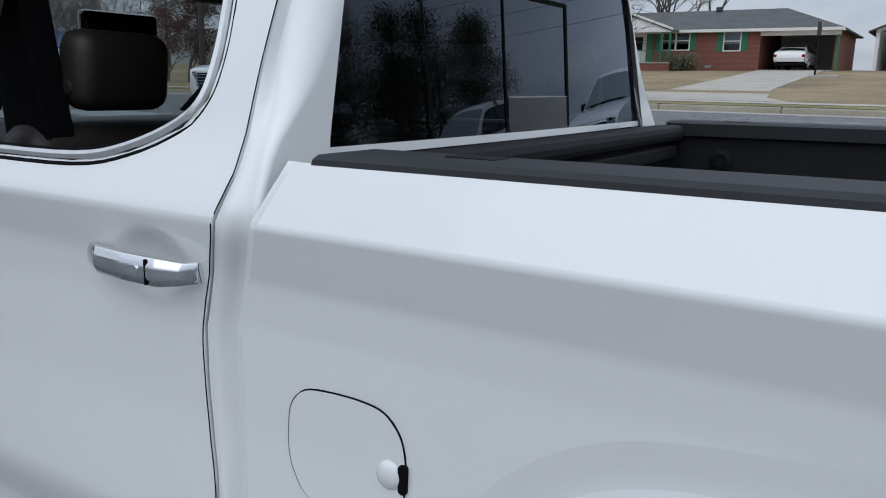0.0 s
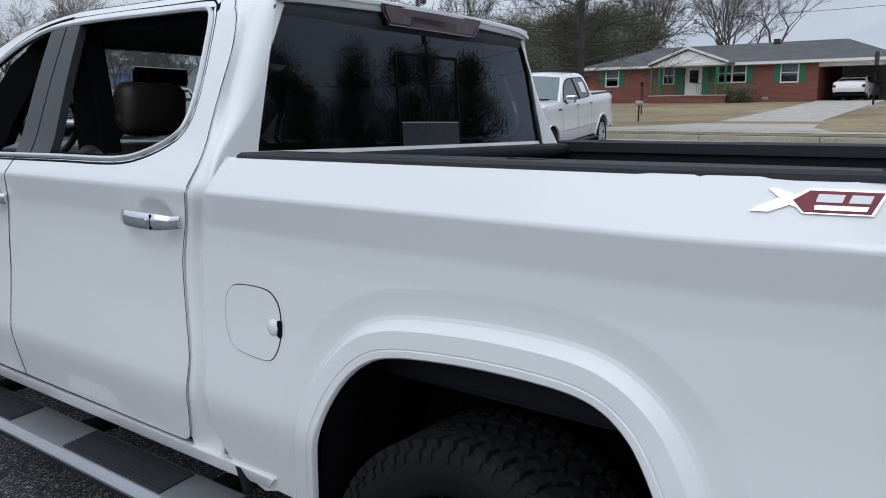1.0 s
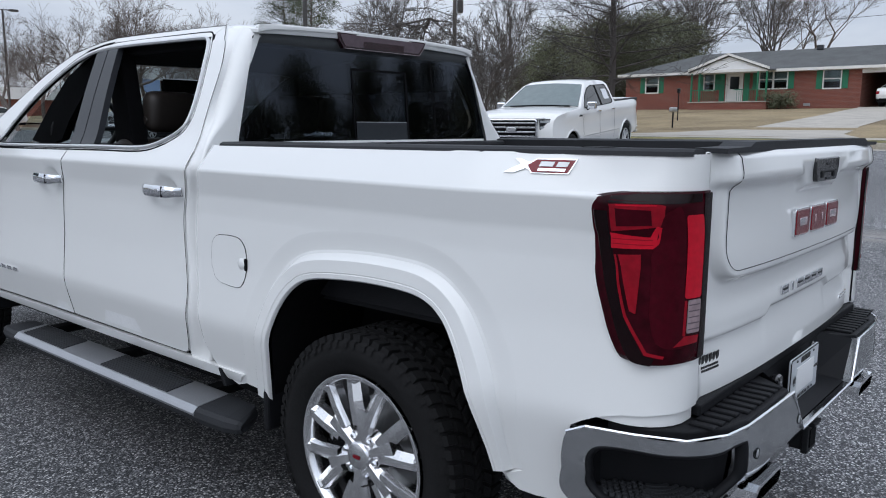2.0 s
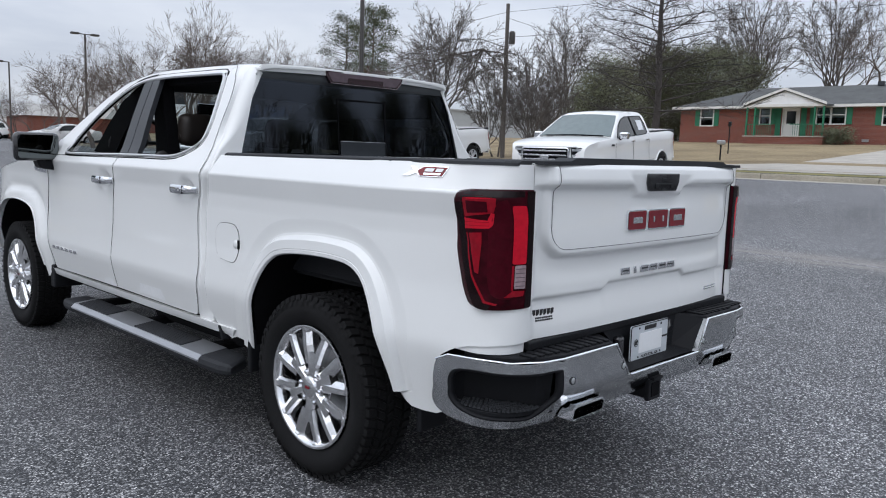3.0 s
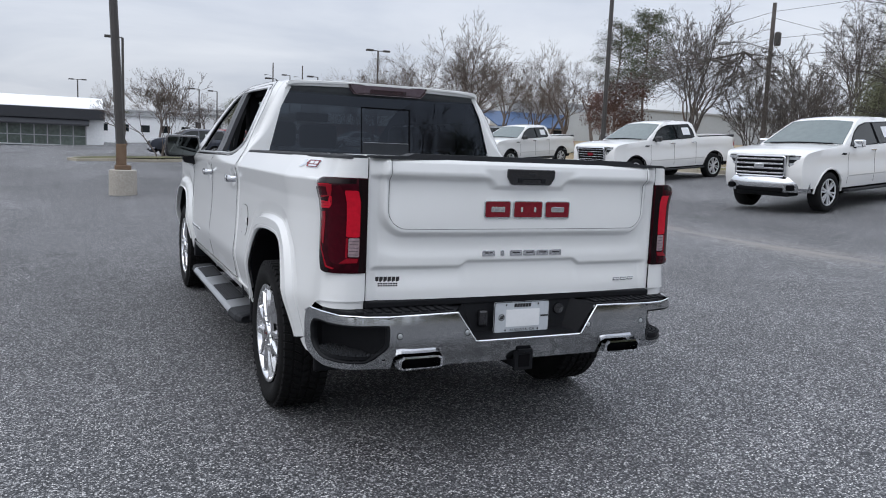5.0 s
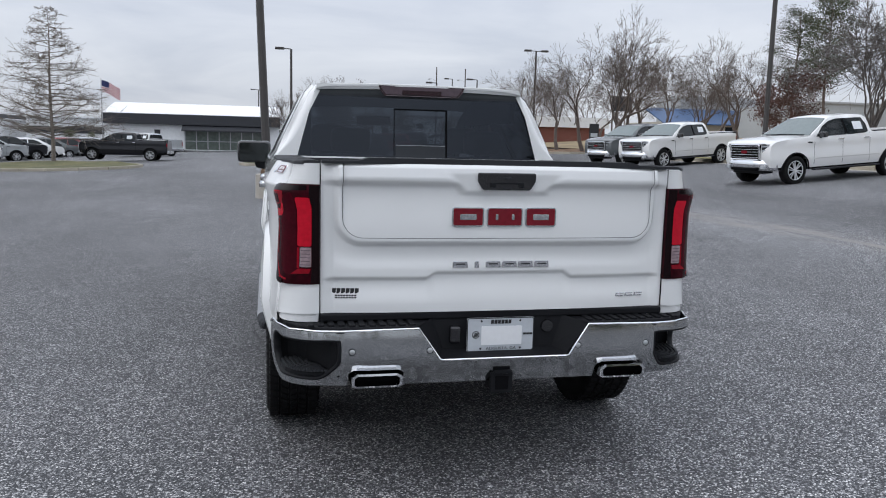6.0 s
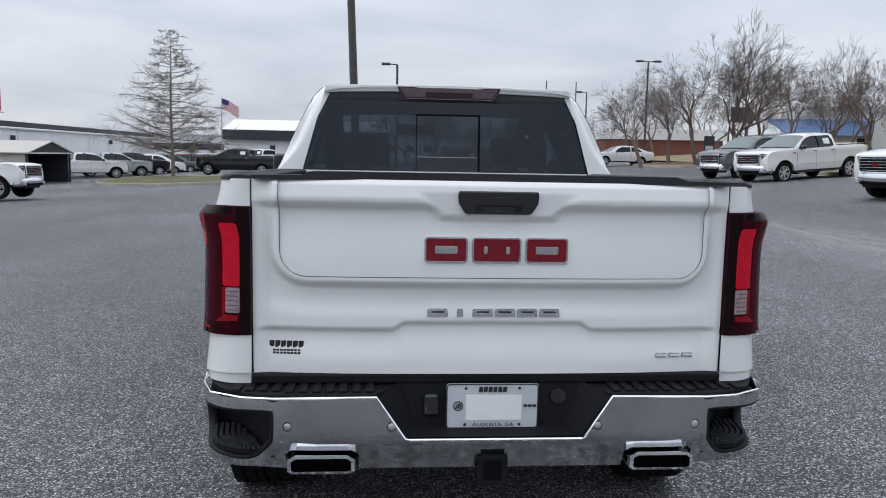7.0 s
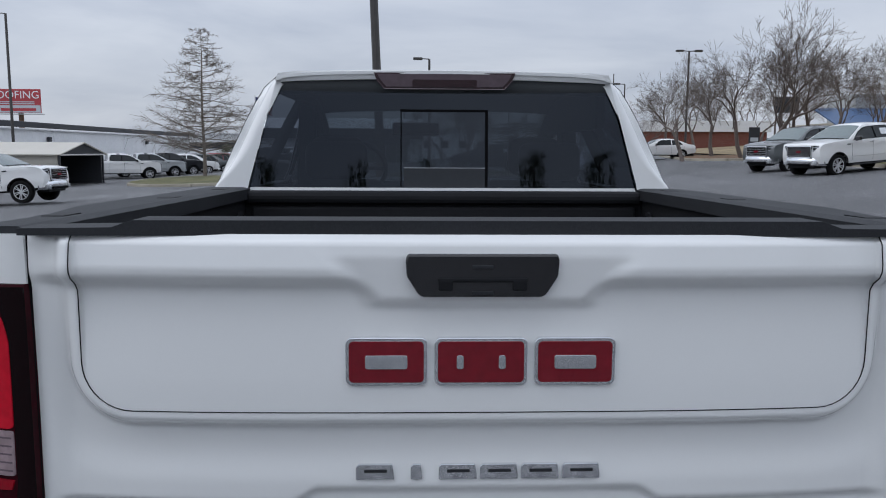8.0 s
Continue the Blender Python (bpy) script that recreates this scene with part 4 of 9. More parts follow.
    lamp_bit("reversing_lens", rev, LENS_CLEAR, 0.0122, 0.01, "ribbed clear reversing lens")
    for k in range(5):
        zz = 0.978 + 0.015 * k
        lamp_bit("rib", [(1.036, zz), (1.073, zz), (1.073, zz + 0.003), (1.036, zz + 0.003)], HIGH_LENS, 0.0127)

# fuel door on the driver's side
FUEL = smooth_line([(0.779, 0.985), (0.774, 1.025), (0.748, 1.051), (0.70, 1.058), (0.640, 1.058), (0.600, 1.049), (0.572, 1.018), (0.563, 0.965), (0.570, 0.915), (0.590, 0.884), (0.620, 0.876), (0.69, 0.880), (0.740, 0.892), (0.768, 0.925), (0.778, 0.955)], 4, True)
fuel = part("fuel_door", sheet(FUEL, 0.02, lambda y, z: body(-1, y, z, 0.0025), (0.01, 0, 0)), PAINT, hero, "rounded white fuel door")
part("fuel_door_gap", tube([body(-1, y, z, 0.0005) for y, z in FUEL] + [body(-1, *FUEL[0], 0.0005)], 0.0022, 5), GAP, fuel)
fn = bmesh.new()
bmesh.ops.create_uvsphere(fn, u_segments=14, v_segments=10, radius=1.0, matrix=Matrix.LocRotScale((-(half_width(0.58, 0.98) + 0.002), 0.590, 0.964), None, (0.010, 0.022, 0.022)))
part("finger_scoop", fn, PAINT, fuel, smooth=True)
part("finger_notch", prism(rounded(0.559, 0.573, 0.942, 0.986, 0.006), -(half_width(0.5, 0.97) + 0.006), -(half_width(0.5, 0.97) - 0.01), "x"), GAP, fuel, "dark finger notch")

# cab: roof, lip, glass and lamp
def roof_z(x, y):
    z = ramp(abs(x), (0, 0.3, 0.5, 0.62, 0.69, 0.735, 0.755), (1.884, 1.882, 1.878, 1.872, 1.861, 1.835, 1.806))
    return z - 0.09 * max(0, (y - 1.9) / 0.45) ** 2 - 0.022 * max(0, (1.15 - y) / 0.32) ** 2


part("roof", sheet([(-0.705, 0.838), (0.705, 0.838), (0.705, 2.36), (-0.705, 2.36)], (0.035, 0.05), lambda x, y: (x * (1 - 0.03 * soft(1.1, 0.9, y)), y + 0.03 * (x / 0.75) ** 2 * soft(1.2, 0.9, y), roof_z(x, y)), (0, 0.0, -0.012)), PAINT, hero, "white roof")
LIP_TOP = ((-0.672, 1.821), (-0.6, 1.826), (-0.3, 1.833), (0.3, 1.833), (0.6, 1.826), (0.672, 1.821))
part("roof_lip", sheet([(-0.701, 1.773), (0.701, 1.773), (0.690, 1.806)] + list(LIP_TOP[::-1]) + [(-0.690, 1.806)], (0.04, 0.012), lambda x, z: (x, 0.880 - 0.30 * (z - 1.782) - 0.008 * math.sin((z - 1.774) / 0.06 * math.pi) + 0.03 * (x / 0.75) ** 2, z), (0, 0.05, 0)), LIP_GREY, hero, "grey lip over the rear glass")
part("roof_rear_edge", sheet([(x, z - 0.004) for x, z in LIP_TOP] + [(0.680, 1.838), (0.672, 1.852), (0.6, 1.860), (0.3, 1.866), (-0.3, 1.866), (-0.6, 1.860), (-0.672, 1.852), (-0.680, 1.838)], (0.04, 0.012), lambda x, z: (x, 0.842 + 0.03 * (x / 0.75) ** 2 + 6.0 * max(0.0, 1.858 - z) ** 2 + 3.0 * max(0.0, z - 1.852) ** 1.5, z), (0, 0.02, 0)), PAINT, hero, "white rear edge of the roof")


def pane(x, z, off=0.0):
    return (x, cab_back(z) - 0.004 - off + 0.02 * (x / 0.78) ** 2, z)


part("rear_glass", sheet([(-0.803, 1.388), (0.803, 1.388), (0.696, 1.784), (-0.696, 1.784)], (0.06, 0.06), lambda x, z: pane(x, z)), TINT, hero, "dark tinted rear window")
part("glass_gasket", sheet([(-0.80, 1.375), (0.80, 1.375), (0.795, 1.392), (-0.795, 1.392)], (0.06, 0.02), lambda x, z: pane(x, z, 0.004), (0, 0.03, 0)), PAINT, hero, "white sill under the rear glass")
for xs_ in (((-0.179, -0.174), (1.395, 1.703)), ((0.168, 0.180), (1.395, 1.710)), ((-0.180, 0.168), (1.701, 1.711))):
    (xa, xb), (za, zb) = xs_
    part("slider_frame", sheet([(xa, za), (xb, za), (xb, zb), (xa, zb)], 0.04, lambda x, z: pane(x, z, 0.003), (0, 0.006, 0)), GAP, hero, "black sliding-window frame")
part("slider_screen", sheet([(-0.166, 1.392), (0.168, 1.392), (0.168, 1.472), (-0.166, 1.472)], 0.04, lambda x, z: pane(x, z, 0.002)), SLIDER_GREY, hero, "grey lower panel of the slider")
part("panel_edge", sheet([(-0.166, 1.472), (0.168, 1.472), (0.168, 1.475), (-0.166, 1.475)], 0.04, lambda x, z: pane(x, z, 0.003)), BRUSHED, hero)
def lamp_face(x, z, off=0.0):
    return (x, 0.846 - 0.12 * (z - 1.8) - off, z)


hb_line = [(-0.286, 1.855), (-0.275, 1.830), (-0.243, 1.791), (0.243, 1.791), (0.275, 1.830), (0.286, 1.855)]
stop = part("high_brake_lamp", sheet(hb_line, 0.02, lambda x, z: lamp_face(x, z), (0, 0.06, 0)), SMOKED, hero, "smoked red high brake lamp")
part("cargo_light", sheet([(-0.272, 1.850), (-0.262, 1.830), (-0.236, 1.800), (0.236, 1.800), (0.262, 1.830), (0.272, 1.850)], 0.03, lambda x, z: lamp_face(x, z, 0.003), (0, 0.002, 0)), HIGH_LENS, stop, "dull pinkish cargo light lens")
part("brake_window", sheet(rounded(-0.130, 0.130, 1.799, 1.828, 0.006), 0.03, lambda x, z: lamp_face(x, z, 0.005), (0, 0.002, 0)), SMOKED, stop, "dark middle window")
part("lamp_edge", tube([lamp_face(x, z, 0.002) for x, z in ((-0.276, 1.828), (-0.243, 1.791), (0.243, 1.791), (0.276, 1.828))], 0.0022, 5), HIGH_LENS, stop, "pale lower edge")
part("windscreen", sheet([(-0.70, 0), (0.70, 0), (0.80, 1), (-0.80, 1)], (0.1, 0.1), lambda x, t: (x, 2.35 + 0.92 * t - 0.10 * (x / 0.8) ** 2, 1.805 - 0.48 * t - 0.03 * t * t)), CLEAR, hero, "clear windscreen")
part("hood", sheet([(-0.93, 3.18), (0.93, 3.18), (0.80, 4.55), (0.5, 4.68), (-0.5, 4.68), (-0.80, 4.55)], 0.08, lambda x, y: (x, y, ramp(y, (3.18, 3.6, 4.0, 4.35, 4.68), (1.315, 1.30, 1.25, 1.19, 1.08)) + 0.05 * (1 - (x / 0.95) ** 2) * (1 - soft(4.3, 4.7, y))), (0, 0, -0.03)), PAINT, hero, "white hood")
part("front_fascia", box(-0.80, 0.80, 4.50, 4.66, 0.50, 1.06, 0.05), GLOSS_BLACK, hero, "black front end")
part("front_bumper", box(-0.88, 0.88, 4.56, 4.74, 0.48, 0.72, 0.05), CHROME, hero, "chrome front bumper")

# bed: floor, walls and caps of sprayed liner
part("bed_floor", box(-0.80, 0.80, -0.98, 0.76, 0.84, 0.875), LINER, hero, "black lined bed floor")
fw = box(-0.80, 0.80, 0.735, 0.775, 0.86, 1.368, 0.008)
fw = part("bed_front_wall", fw, LINER, hero, "black ribbed bulkhead")
for zc in (1.05, 1.20, 1.30):
    part("rib", box(-0.76, 0.76, 0.715, 0.738, zc - 0.022, zc + 0.022, 0.008), LINER, fw)
part("bulkhead_cap", box(-0.785, 0.785, 0.70, 0.79, 1.335, 1.384, 0.018), LINER, fw)
for s in (-1, 1):
    wl_ = box(s * 0.79, s * 0.83, -1.0, 0.76, 0.86, 1.378, 0.006)
    wall_ = part("bed_side_wall", wl_, LINER, hero, "black lined bed wall")
    for k in range(4):
        y0 = -0.9 + 0.42 * k
        part("pressed_panel", box(s * 0.778, s * 0.80, y0, y0 + 0.30, 1.00, 1.24, 0.012), LINER, wall_)
    cap = bmesh.new()
    rings = []
    for u in [-0.760 + 0.11 * k for k in range(15)] + [0.84, 0.885, 0.93, 0.97, 1.01]:
        dz = -0.014 * min(1.0, max(0.0, (0.9 - u) / 1.66))      # the rail falls a little toward the cab
        ox, oy, _ = bedside(1, u, 1.40 + dz)
        ox += 0.0035
        rings.append([cap.verts.new((s * px, oy - (0.003 if u > 0.9 else 0), pz + dz)) for px, pz in ((ox, 1.393), (ox - 0.004, 1.404), (ox - 0.018, 1.4105), (min(0.80, ox - 0.03), 1.4105), (min(0.772, ox - 0.035), 1.404), (min(0.772, ox - 0.035), 1.365 if u < 0.8 else 1.395))])
    for r0, r1 in zip(rings, rings[1:]):
        for k in range(5):
            cap.faces.new((r0[k], r0[k + 1], r1[k + 1], r1[k]))
    cap.faces.new(rings[0]); cap.faces.new(rings[-1])
    part("bed_rail_cap", cap, GREY_PLASTIC, hero, "dark plastic bed rail cap")
    for yy in (-0.75, -0.05, 0.55):
        part("stake_pocket", box(s * 0.815, s * 0.86, yy - 0.04, yy + 0.04, 1.4085 - 0.0084 * (yy + 0.9), 1.4120 - 0.0084 * (yy + 0.9)), BLACK_PLASTIC, hero)
    tie = lathe([(0.034, 0), (0.034, 0.012), (0.02, 0.016), (0.02, 0.008), (0.0, 0.008)], 16, pose(s * 0.778, 0.58, 1.28, 0, -90 * s, 0))
    part("tie_down", tie, BLACK_PLASTIC, hero, "round tie-down")

# tailgate
def inner_gap(x, z):
    """Distance outside the inner gate panel, negative inside."""
    cx, r = 0.689 - 0.085, 0.085
    dx, dz = abs(x) - cx, (1.093 + r) - z
    if dx > 0 and dz > 0:
        return math.hypot(dx, dz) - r
    return max(abs(x) - 0.689, 1.093 - z)


def gate(x, z, off=0.0):
    ax = abs(x)
    d = inner_gap(x, z)
    # brow with a sharp undercut, and a flush field round the handle
    near = 1 - soft(0.165, 0.215, ax - 0.9 * max(0, z - 1.295))
    brow = ramp(z, (1.300, 1.311, 1.331, 1.346, 1.388, 1.403), (0.0, 0.002, 0.031, 0.034, 0.026, 0.012))
    flat_ = ramp(z, (1.276, 1.290, 1.296, 1.366, 1.388, 1.403), (0.0, 0.017, 0.0205, 0.0285, 0.025, 0.012))
    up = brow * (1 - near) + flat_ * near
    edge = 1 - soft(0.70, 0.776, ax) * 0.75
    face = 0.010 * soft(1.30, 1.12, z) if d < 0 else 0.010
    if d > 0.006:
        face -= 0.034 * soft(0.012, 0.040, d) * (1 - 0.6 * soft(1.12, 1.30, z))
        face += 0.010 * soft(0.06, 0.14, d) * soft(1.06, 0.95, z)
    jog = 0.922 + 0.024 * (1 - soft(0.285, 0.335, ax))
    face -= 0.016 * soft(jog + 0.004, jog - 0.016, z)
    face += 0.014 * soft(jog - 0.02, 0.80, z)
    face *= 1 - 0.9 * soft(0.715, 0.772, ax)
    return (x, -1.052 - (face + up * edge) - off + 0.028 * (x / 0.78) ** 4 + 0.012 * (x / 0.78) ** 2, z)


tg = relief("tailgate", [-0.777 + 1.554 * k / 288 for k in range(289)], [0.771 + 0.632 * k / 126 for k in range(127)], gate, PAINT, hero, "white tailgate with a sculpted drop-down panel", (0, 0.035, 0))
seam = [(-0.689, 1.40 - 0.012 * k) for k in range(18)] + [(-0.604 - 0.085 * math.cos(a), 1.178 - 0.085 * math.sin(a)) for a in np.linspace(0, math.pi / 2, 10)]
seam += [(-0.56 + 1.12 * k / 24, 1.093) for k in range(25)]
seam += [(-x, z) for x, z in reversed(seam[:28])]
part("gate_seam", tube([gate(x, z, 0.0004) for x, z in seam], 0.0010, 5), GAP, tg)
for sx in (-1, 1):
    part("gate_gap", tube([(sx * 0.7805, -1.0135, 0.772), (sx * 0.7805, -1.0135, 1.10), (sx * 0.7805, -1.0135, 1.40)], 0.0033, 6), GAP, tg, "dark gap beside the tailgate")
part("gate_inner_face", box(-0.775, 0.775, -0.985, -0.95, 0.80, 1.40, 0.01), LINER, tg, "black inner face")
cap_line = [(-0.775, 1.400), (0.775, 1.400), (0.775, 1.412), (0.62, 1.414), (0.585, 1.426), (-0.585, 1.426), (-0.62, 1.414), (-0.775, 1.412)]
part("gate_top_cap", prism(cap_line, -1.058, -0.975, "y"), GREY_PLASTIC, tg, "dark plastic top cap")
hl = [(-0.126, 1.373), (0.126, 1.373), (0.129, 1.362), (0.127, 1.335), (0.108, 1.305), (0.10, 1.300), (-0.10, 1.300), (-0.108, 1.305), (-0.127, 1.335), (-0.129, 1.362)]
gh = part("gate_handle", prism(hl, -1.087, -1.06, "y", 0.004), GLOSS_BLACK, tg, "black tailgate handle and camera")
part("handle_bar", box(-0.075, 0.075, -1.090, -1.084, 1.326, 1.333, 0.002), BLACK_PLASTIC, gh)
for bx in (-0.062, 0.062):
    part("handle_button", box(bx - 0.012, bx + 0.012, -1.0905, -1.085, 1.312, 1.330, 0.002), BLACK_PLASTIC, gh)
for bz in (1.308, 1.352):
    part("camera_slot", box(-0.018, 0.018, -1.0895, -1.085, bz - 0.003, bz + 0.003, 0.001), GREY_PLASTIC, gh)


def face_plate(name, line, lift, material, parent, label="", deep=0.012, bevel=0.0015):
    """A raised plate on the tailgate. line: (x, z)."""
    cx, cz = sum(p[0] for p in line) / len(line), sum(p[1] for p in line) / len(line)
    y = gate(cx, cz)[1]
    return part(name, prism(line, y - lift, y - lift + deep, "y", bevel), material, parent, label)


# maker's badge as plain shapes: two bright-rimmed red blocks with a pale slot, and a plain red block between them
badge = None
for x0, x1 in ((-0.232, -0.092), (-0.080, 0.080), (0.092, 0.232)):
    rim_ = face_plate("badge" if badge is None else "badge_rim", rounded(x0, x1, 1.143, 1.227, 0.012), 0.010, CHROME, badge or tg, "bright-rimmed red maker's badge" if badge is None else "", 0.011)
    badge = badge or rim_
    face_plate("badge_enamel", rounded(x0 + 0.006, x1 - 0.006, 1.149, 1.221, 0.008), 0.0125, BADGE_RED, badge, "red enamel", 0.010, 0.0006)
    slots = ((x0 + 0.034, x1 - 0.034),) if abs(x0 + x1) > 0.1 else ((-0.042, -0.030), (0.030, 0.042))
    for xa, xb in slots:
        face_plate("badge_slot", rounded(xa, xb, 1.173, 1.197, 0.004), 0.0140, CHROME, badge, "bright slot", 0.008, 0.0006)
# model name as six plain bright bars, trim level as three
for k in range(6):
    x0 = -0.215 + 0.0735 * k
    wide = 0.015 if k == 1 else 0.062
    x0 += 0.0235 if k == 1 else 0.0
    base = face_plate("name_bar", [(x0 - 0.003, 0.963), (x0 + wide + 0.003, 0.963), (x0 + wide + 0.003, 0.972), (x0 + wide, 0.991), (x0 + 0.002, 0.991), (x0 - 0.003, 0.986)], 0.008, CHROME, tg, "bright model-name bar", 0.007, 0.001)
    if wide > 0.03:
        face_plate("name_slot", [(x0 + 0.012, 0.9762), (x0 + wide - 0.010, 0.9762), (x0 + wide - 0.010, 0.9815), (x0 + 0.012, 0.9815)], 0.0095, GREY_PLASTIC, base, "", 0.004, 0.0)
for k in range(3):
    x0 = 0.550 + 0.047 * k
    base = face_plate("trim_bar", [(x0, 0.822), (x0 + 0.040, 0.822), (x0 + 0.042, 0.838), (x0 + 0.003, 0.838)], 0.006, CHROME, tg, "bright trim-level bar", 0.005, 0.001)
    face_plate("trim_slot", [(x0 + 0.008, 0.8275), (x0 + 0.042, 0.8275), (x0 + 0.042, 0.8325), (x0 + 0.008, 0.8325)], 0.0075, PAINT, base, "", 0.004, 0.0)
# dealer's sticker as plain bars
for k in range(6):
    x0 = -0.728 + 0.0190 * k
    face_plate("dealer_sticker", [(x0, 0.853), (x0 + 0.0160, 0.853), (x0 + 0.0170, 0.875), (x0 + 0.001, 0.875)], 0.002, INK, tg, "black dealer's sticker", 0.002, 0.0)
for zz in (0.8415, 0.8325):
    for k in range(8):
        face_plate("dealer_sticker", [(-0.716 + 0.0115 * k, zz), (-0.707 + 0.0115 * k, zz), (-0.707 + 0.0115 * k, zz + 0.006), (-0.716 + 0.0115 * k, zz + 0.006)], 0.002, INK, tg, "black dealer's sticker", 0.002, 0.0)

# package badge on the bed's side: a bright slanted figure and a red plate with pale bars
for s in (-1, 1):
    def side_plate(name, line, off, material, parent, label=""):
        return part(name, sheet([(0.540 + (-y - 0.585) * 0.80, z - 0.008) for y, z in line], 0.02, lambda u, z: bedside(s, u, z, off), (-s * off, 0, 0)), material, parent, label)
    pk = side_plate("package_badge", [(-0.585, 1.350), (-0.62, 1.350), (-0.655, 1.362), (-0.69, 1.352), (-0.70, 1.356), (-0.672, 1.370), (-0.70, 1.385), (-0.66, 1.378), (-0.63, 1.386), (-0.61, 1.386), (-0.635, 1.372), (-0.60, 1.358)], 0.004, CHROME, hero, "bright and red package badge")
    side_plate("badge_rim", [(-0.652, 1.370), (-0.682, 1.388), (-0.800, 1.388), (-0.795, 1.350), (-0.680, 1.350)], 0.0045, CHROME, pk)
    side_plate("badge_enamel", [(-0.660, 1.370), (-0.684, 1.385), (-0.796, 1.385), (-0.791, 1.353), (-0.682, 1.353)], 0.006, BADGE_RED, pk, "red plate")
    for y0, y1 in ((-0.700, -0.742), (-0.752, -0.783)):
        side_plate("badge_bar", [(y0, 1.368), (y1, 1.368), (y1, 1.380), (y0, 1.380)], 0.0075, WHITE_PLATE, pk, "pale bar")
    side_plate("badge_bar", [(-0.700, 1.3565), (-0.783, 1.3565), (-0.783, 1.3635), (-0.700, 1.3635)], 0.0075, CHROME, pk, "pale bar")
    # model name on the front door as plain bars, film patches left on the lower doors
    for k in range(6):
        y0 = 2.95 - 0.074 * k
        part("name_bar", sheet([(y0, 0.694), (y0 - 0.055, 0.694), (y0 - 0.057, 0.714), (y0 - 0.004, 0.714)], 0.03, lambda y, z: body(s, y, z, 0.005), (-s * 0.005, 0, 0)), ALLOY, hero, "bright model-name bar")
    for (ya, yb, za, zb) in ((1.34, 1.67, 0.570, 0.632), (2.00, 2.17, 0.555, 0.60)):
        part("film_patch", sheet([(ya, za), (yb, za), (yb - 0.04, zb), (ya + 0.03, zb)], 0.03, lambda y, z: body(s, y, z, 0.0015)), FILM, hero, "milky protective film patch")

# rear bumper: a bright skin with a dip for the plate, black step pads, corner steps and rear plate recess
def bump_y(x, z):
    ax = abs(x)
    y = -1.135 + 0.05 * soft(0.55, 0.95, ax)
    return y - 0.012 * math.sin(math.pi * min(max((z - 0.50) / 0.24, 0), 1)) + 0.045 * max(0.0, 0.592 - z) / 0.09


def bumper(u, z, off=0.0):
    """u: distance from the middle along the bumper, round the corner and forward."""
    s, a = (1 if u >= 0 else -1), abs(u)
    r, flat_end = 0.17, 0.775
    if a <= flat_end:
        return (s * a, bump_y(a, z) - off, z)
    t = (a - flat_end) / r
    y0 = bump_y(flat_end, z)
    if t < math.pi / 2 * 0.9:
        return (s * (flat_end + (r + off) * math.sin(t)), y0 + r - (r + off) * math.cos(t), z)
    t0 = math.pi / 2 * 0.9
    e = a - flat_end - r * t0
    return (s * (flat_end + (r + off) * math.sin(t0) + e * math.cos(t0)), y0 + r - (r + off) * math.cos(t0) + e * math.sin(t0), z)


bp_root = part("rear_bumper", box(-0.70, 0.70, -1.00, -0.90, 0.54, 0.74, 0.02), UNDER, hero, "chrome rear bumper")
part("bumper_skin", sheet([(-0.684, 0.468), (-0.666, 0.468), (-0.666, 0.530), (-0.645, 0.546), (-0.455, 0.546), (-0.434, 0.530), (-0.434, 0.468), (0.434, 0.468), (0.434, 0.530), (0.455, 0.546), (0.645, 0.546), (0.666, 0.530), (0.666, 0.468), (0.684, 0.468), (0.684, 0.57), (0.684, 0.695), (0.684, 0.7147), (0.375, 0.722), (0.285, 0.590), (0.27, 0.585),
                             (-0.27, 0.585), (-0.285, 0.590), (-0.375, 0.722), (-0.684, 0.7147), (-0.684, 0.57)], (0.03, 0.02), lambda u, z: bumper(u, z), (0, 0.05, 0)), CHROME_DUSTY, bp_root, "water-spotted chrome face")
part("bumper_edge", tube([bumper(u, z, 0.002) for u, z in ((-1.225, 0.690), (-1.17, 0.7135), (-1.05, 0.7175), (-0.92, 0.718), (-0.80, 0.717), (-0.70, 0.7165), (-0.378, 0.724), (-0.288, 0.592), (-0.272, 0.587), (0.272, 0.587), (0.288, 0.592), (0.378, 0.724), (0.70, 0.7165), (0.80, 0.717), (0.92, 0.718), (1.05, 0.7175), (1.17, 0.7135), (1.225, 0.690))], 0.005, 6), CHROME, bp_root, "bright upper edge")
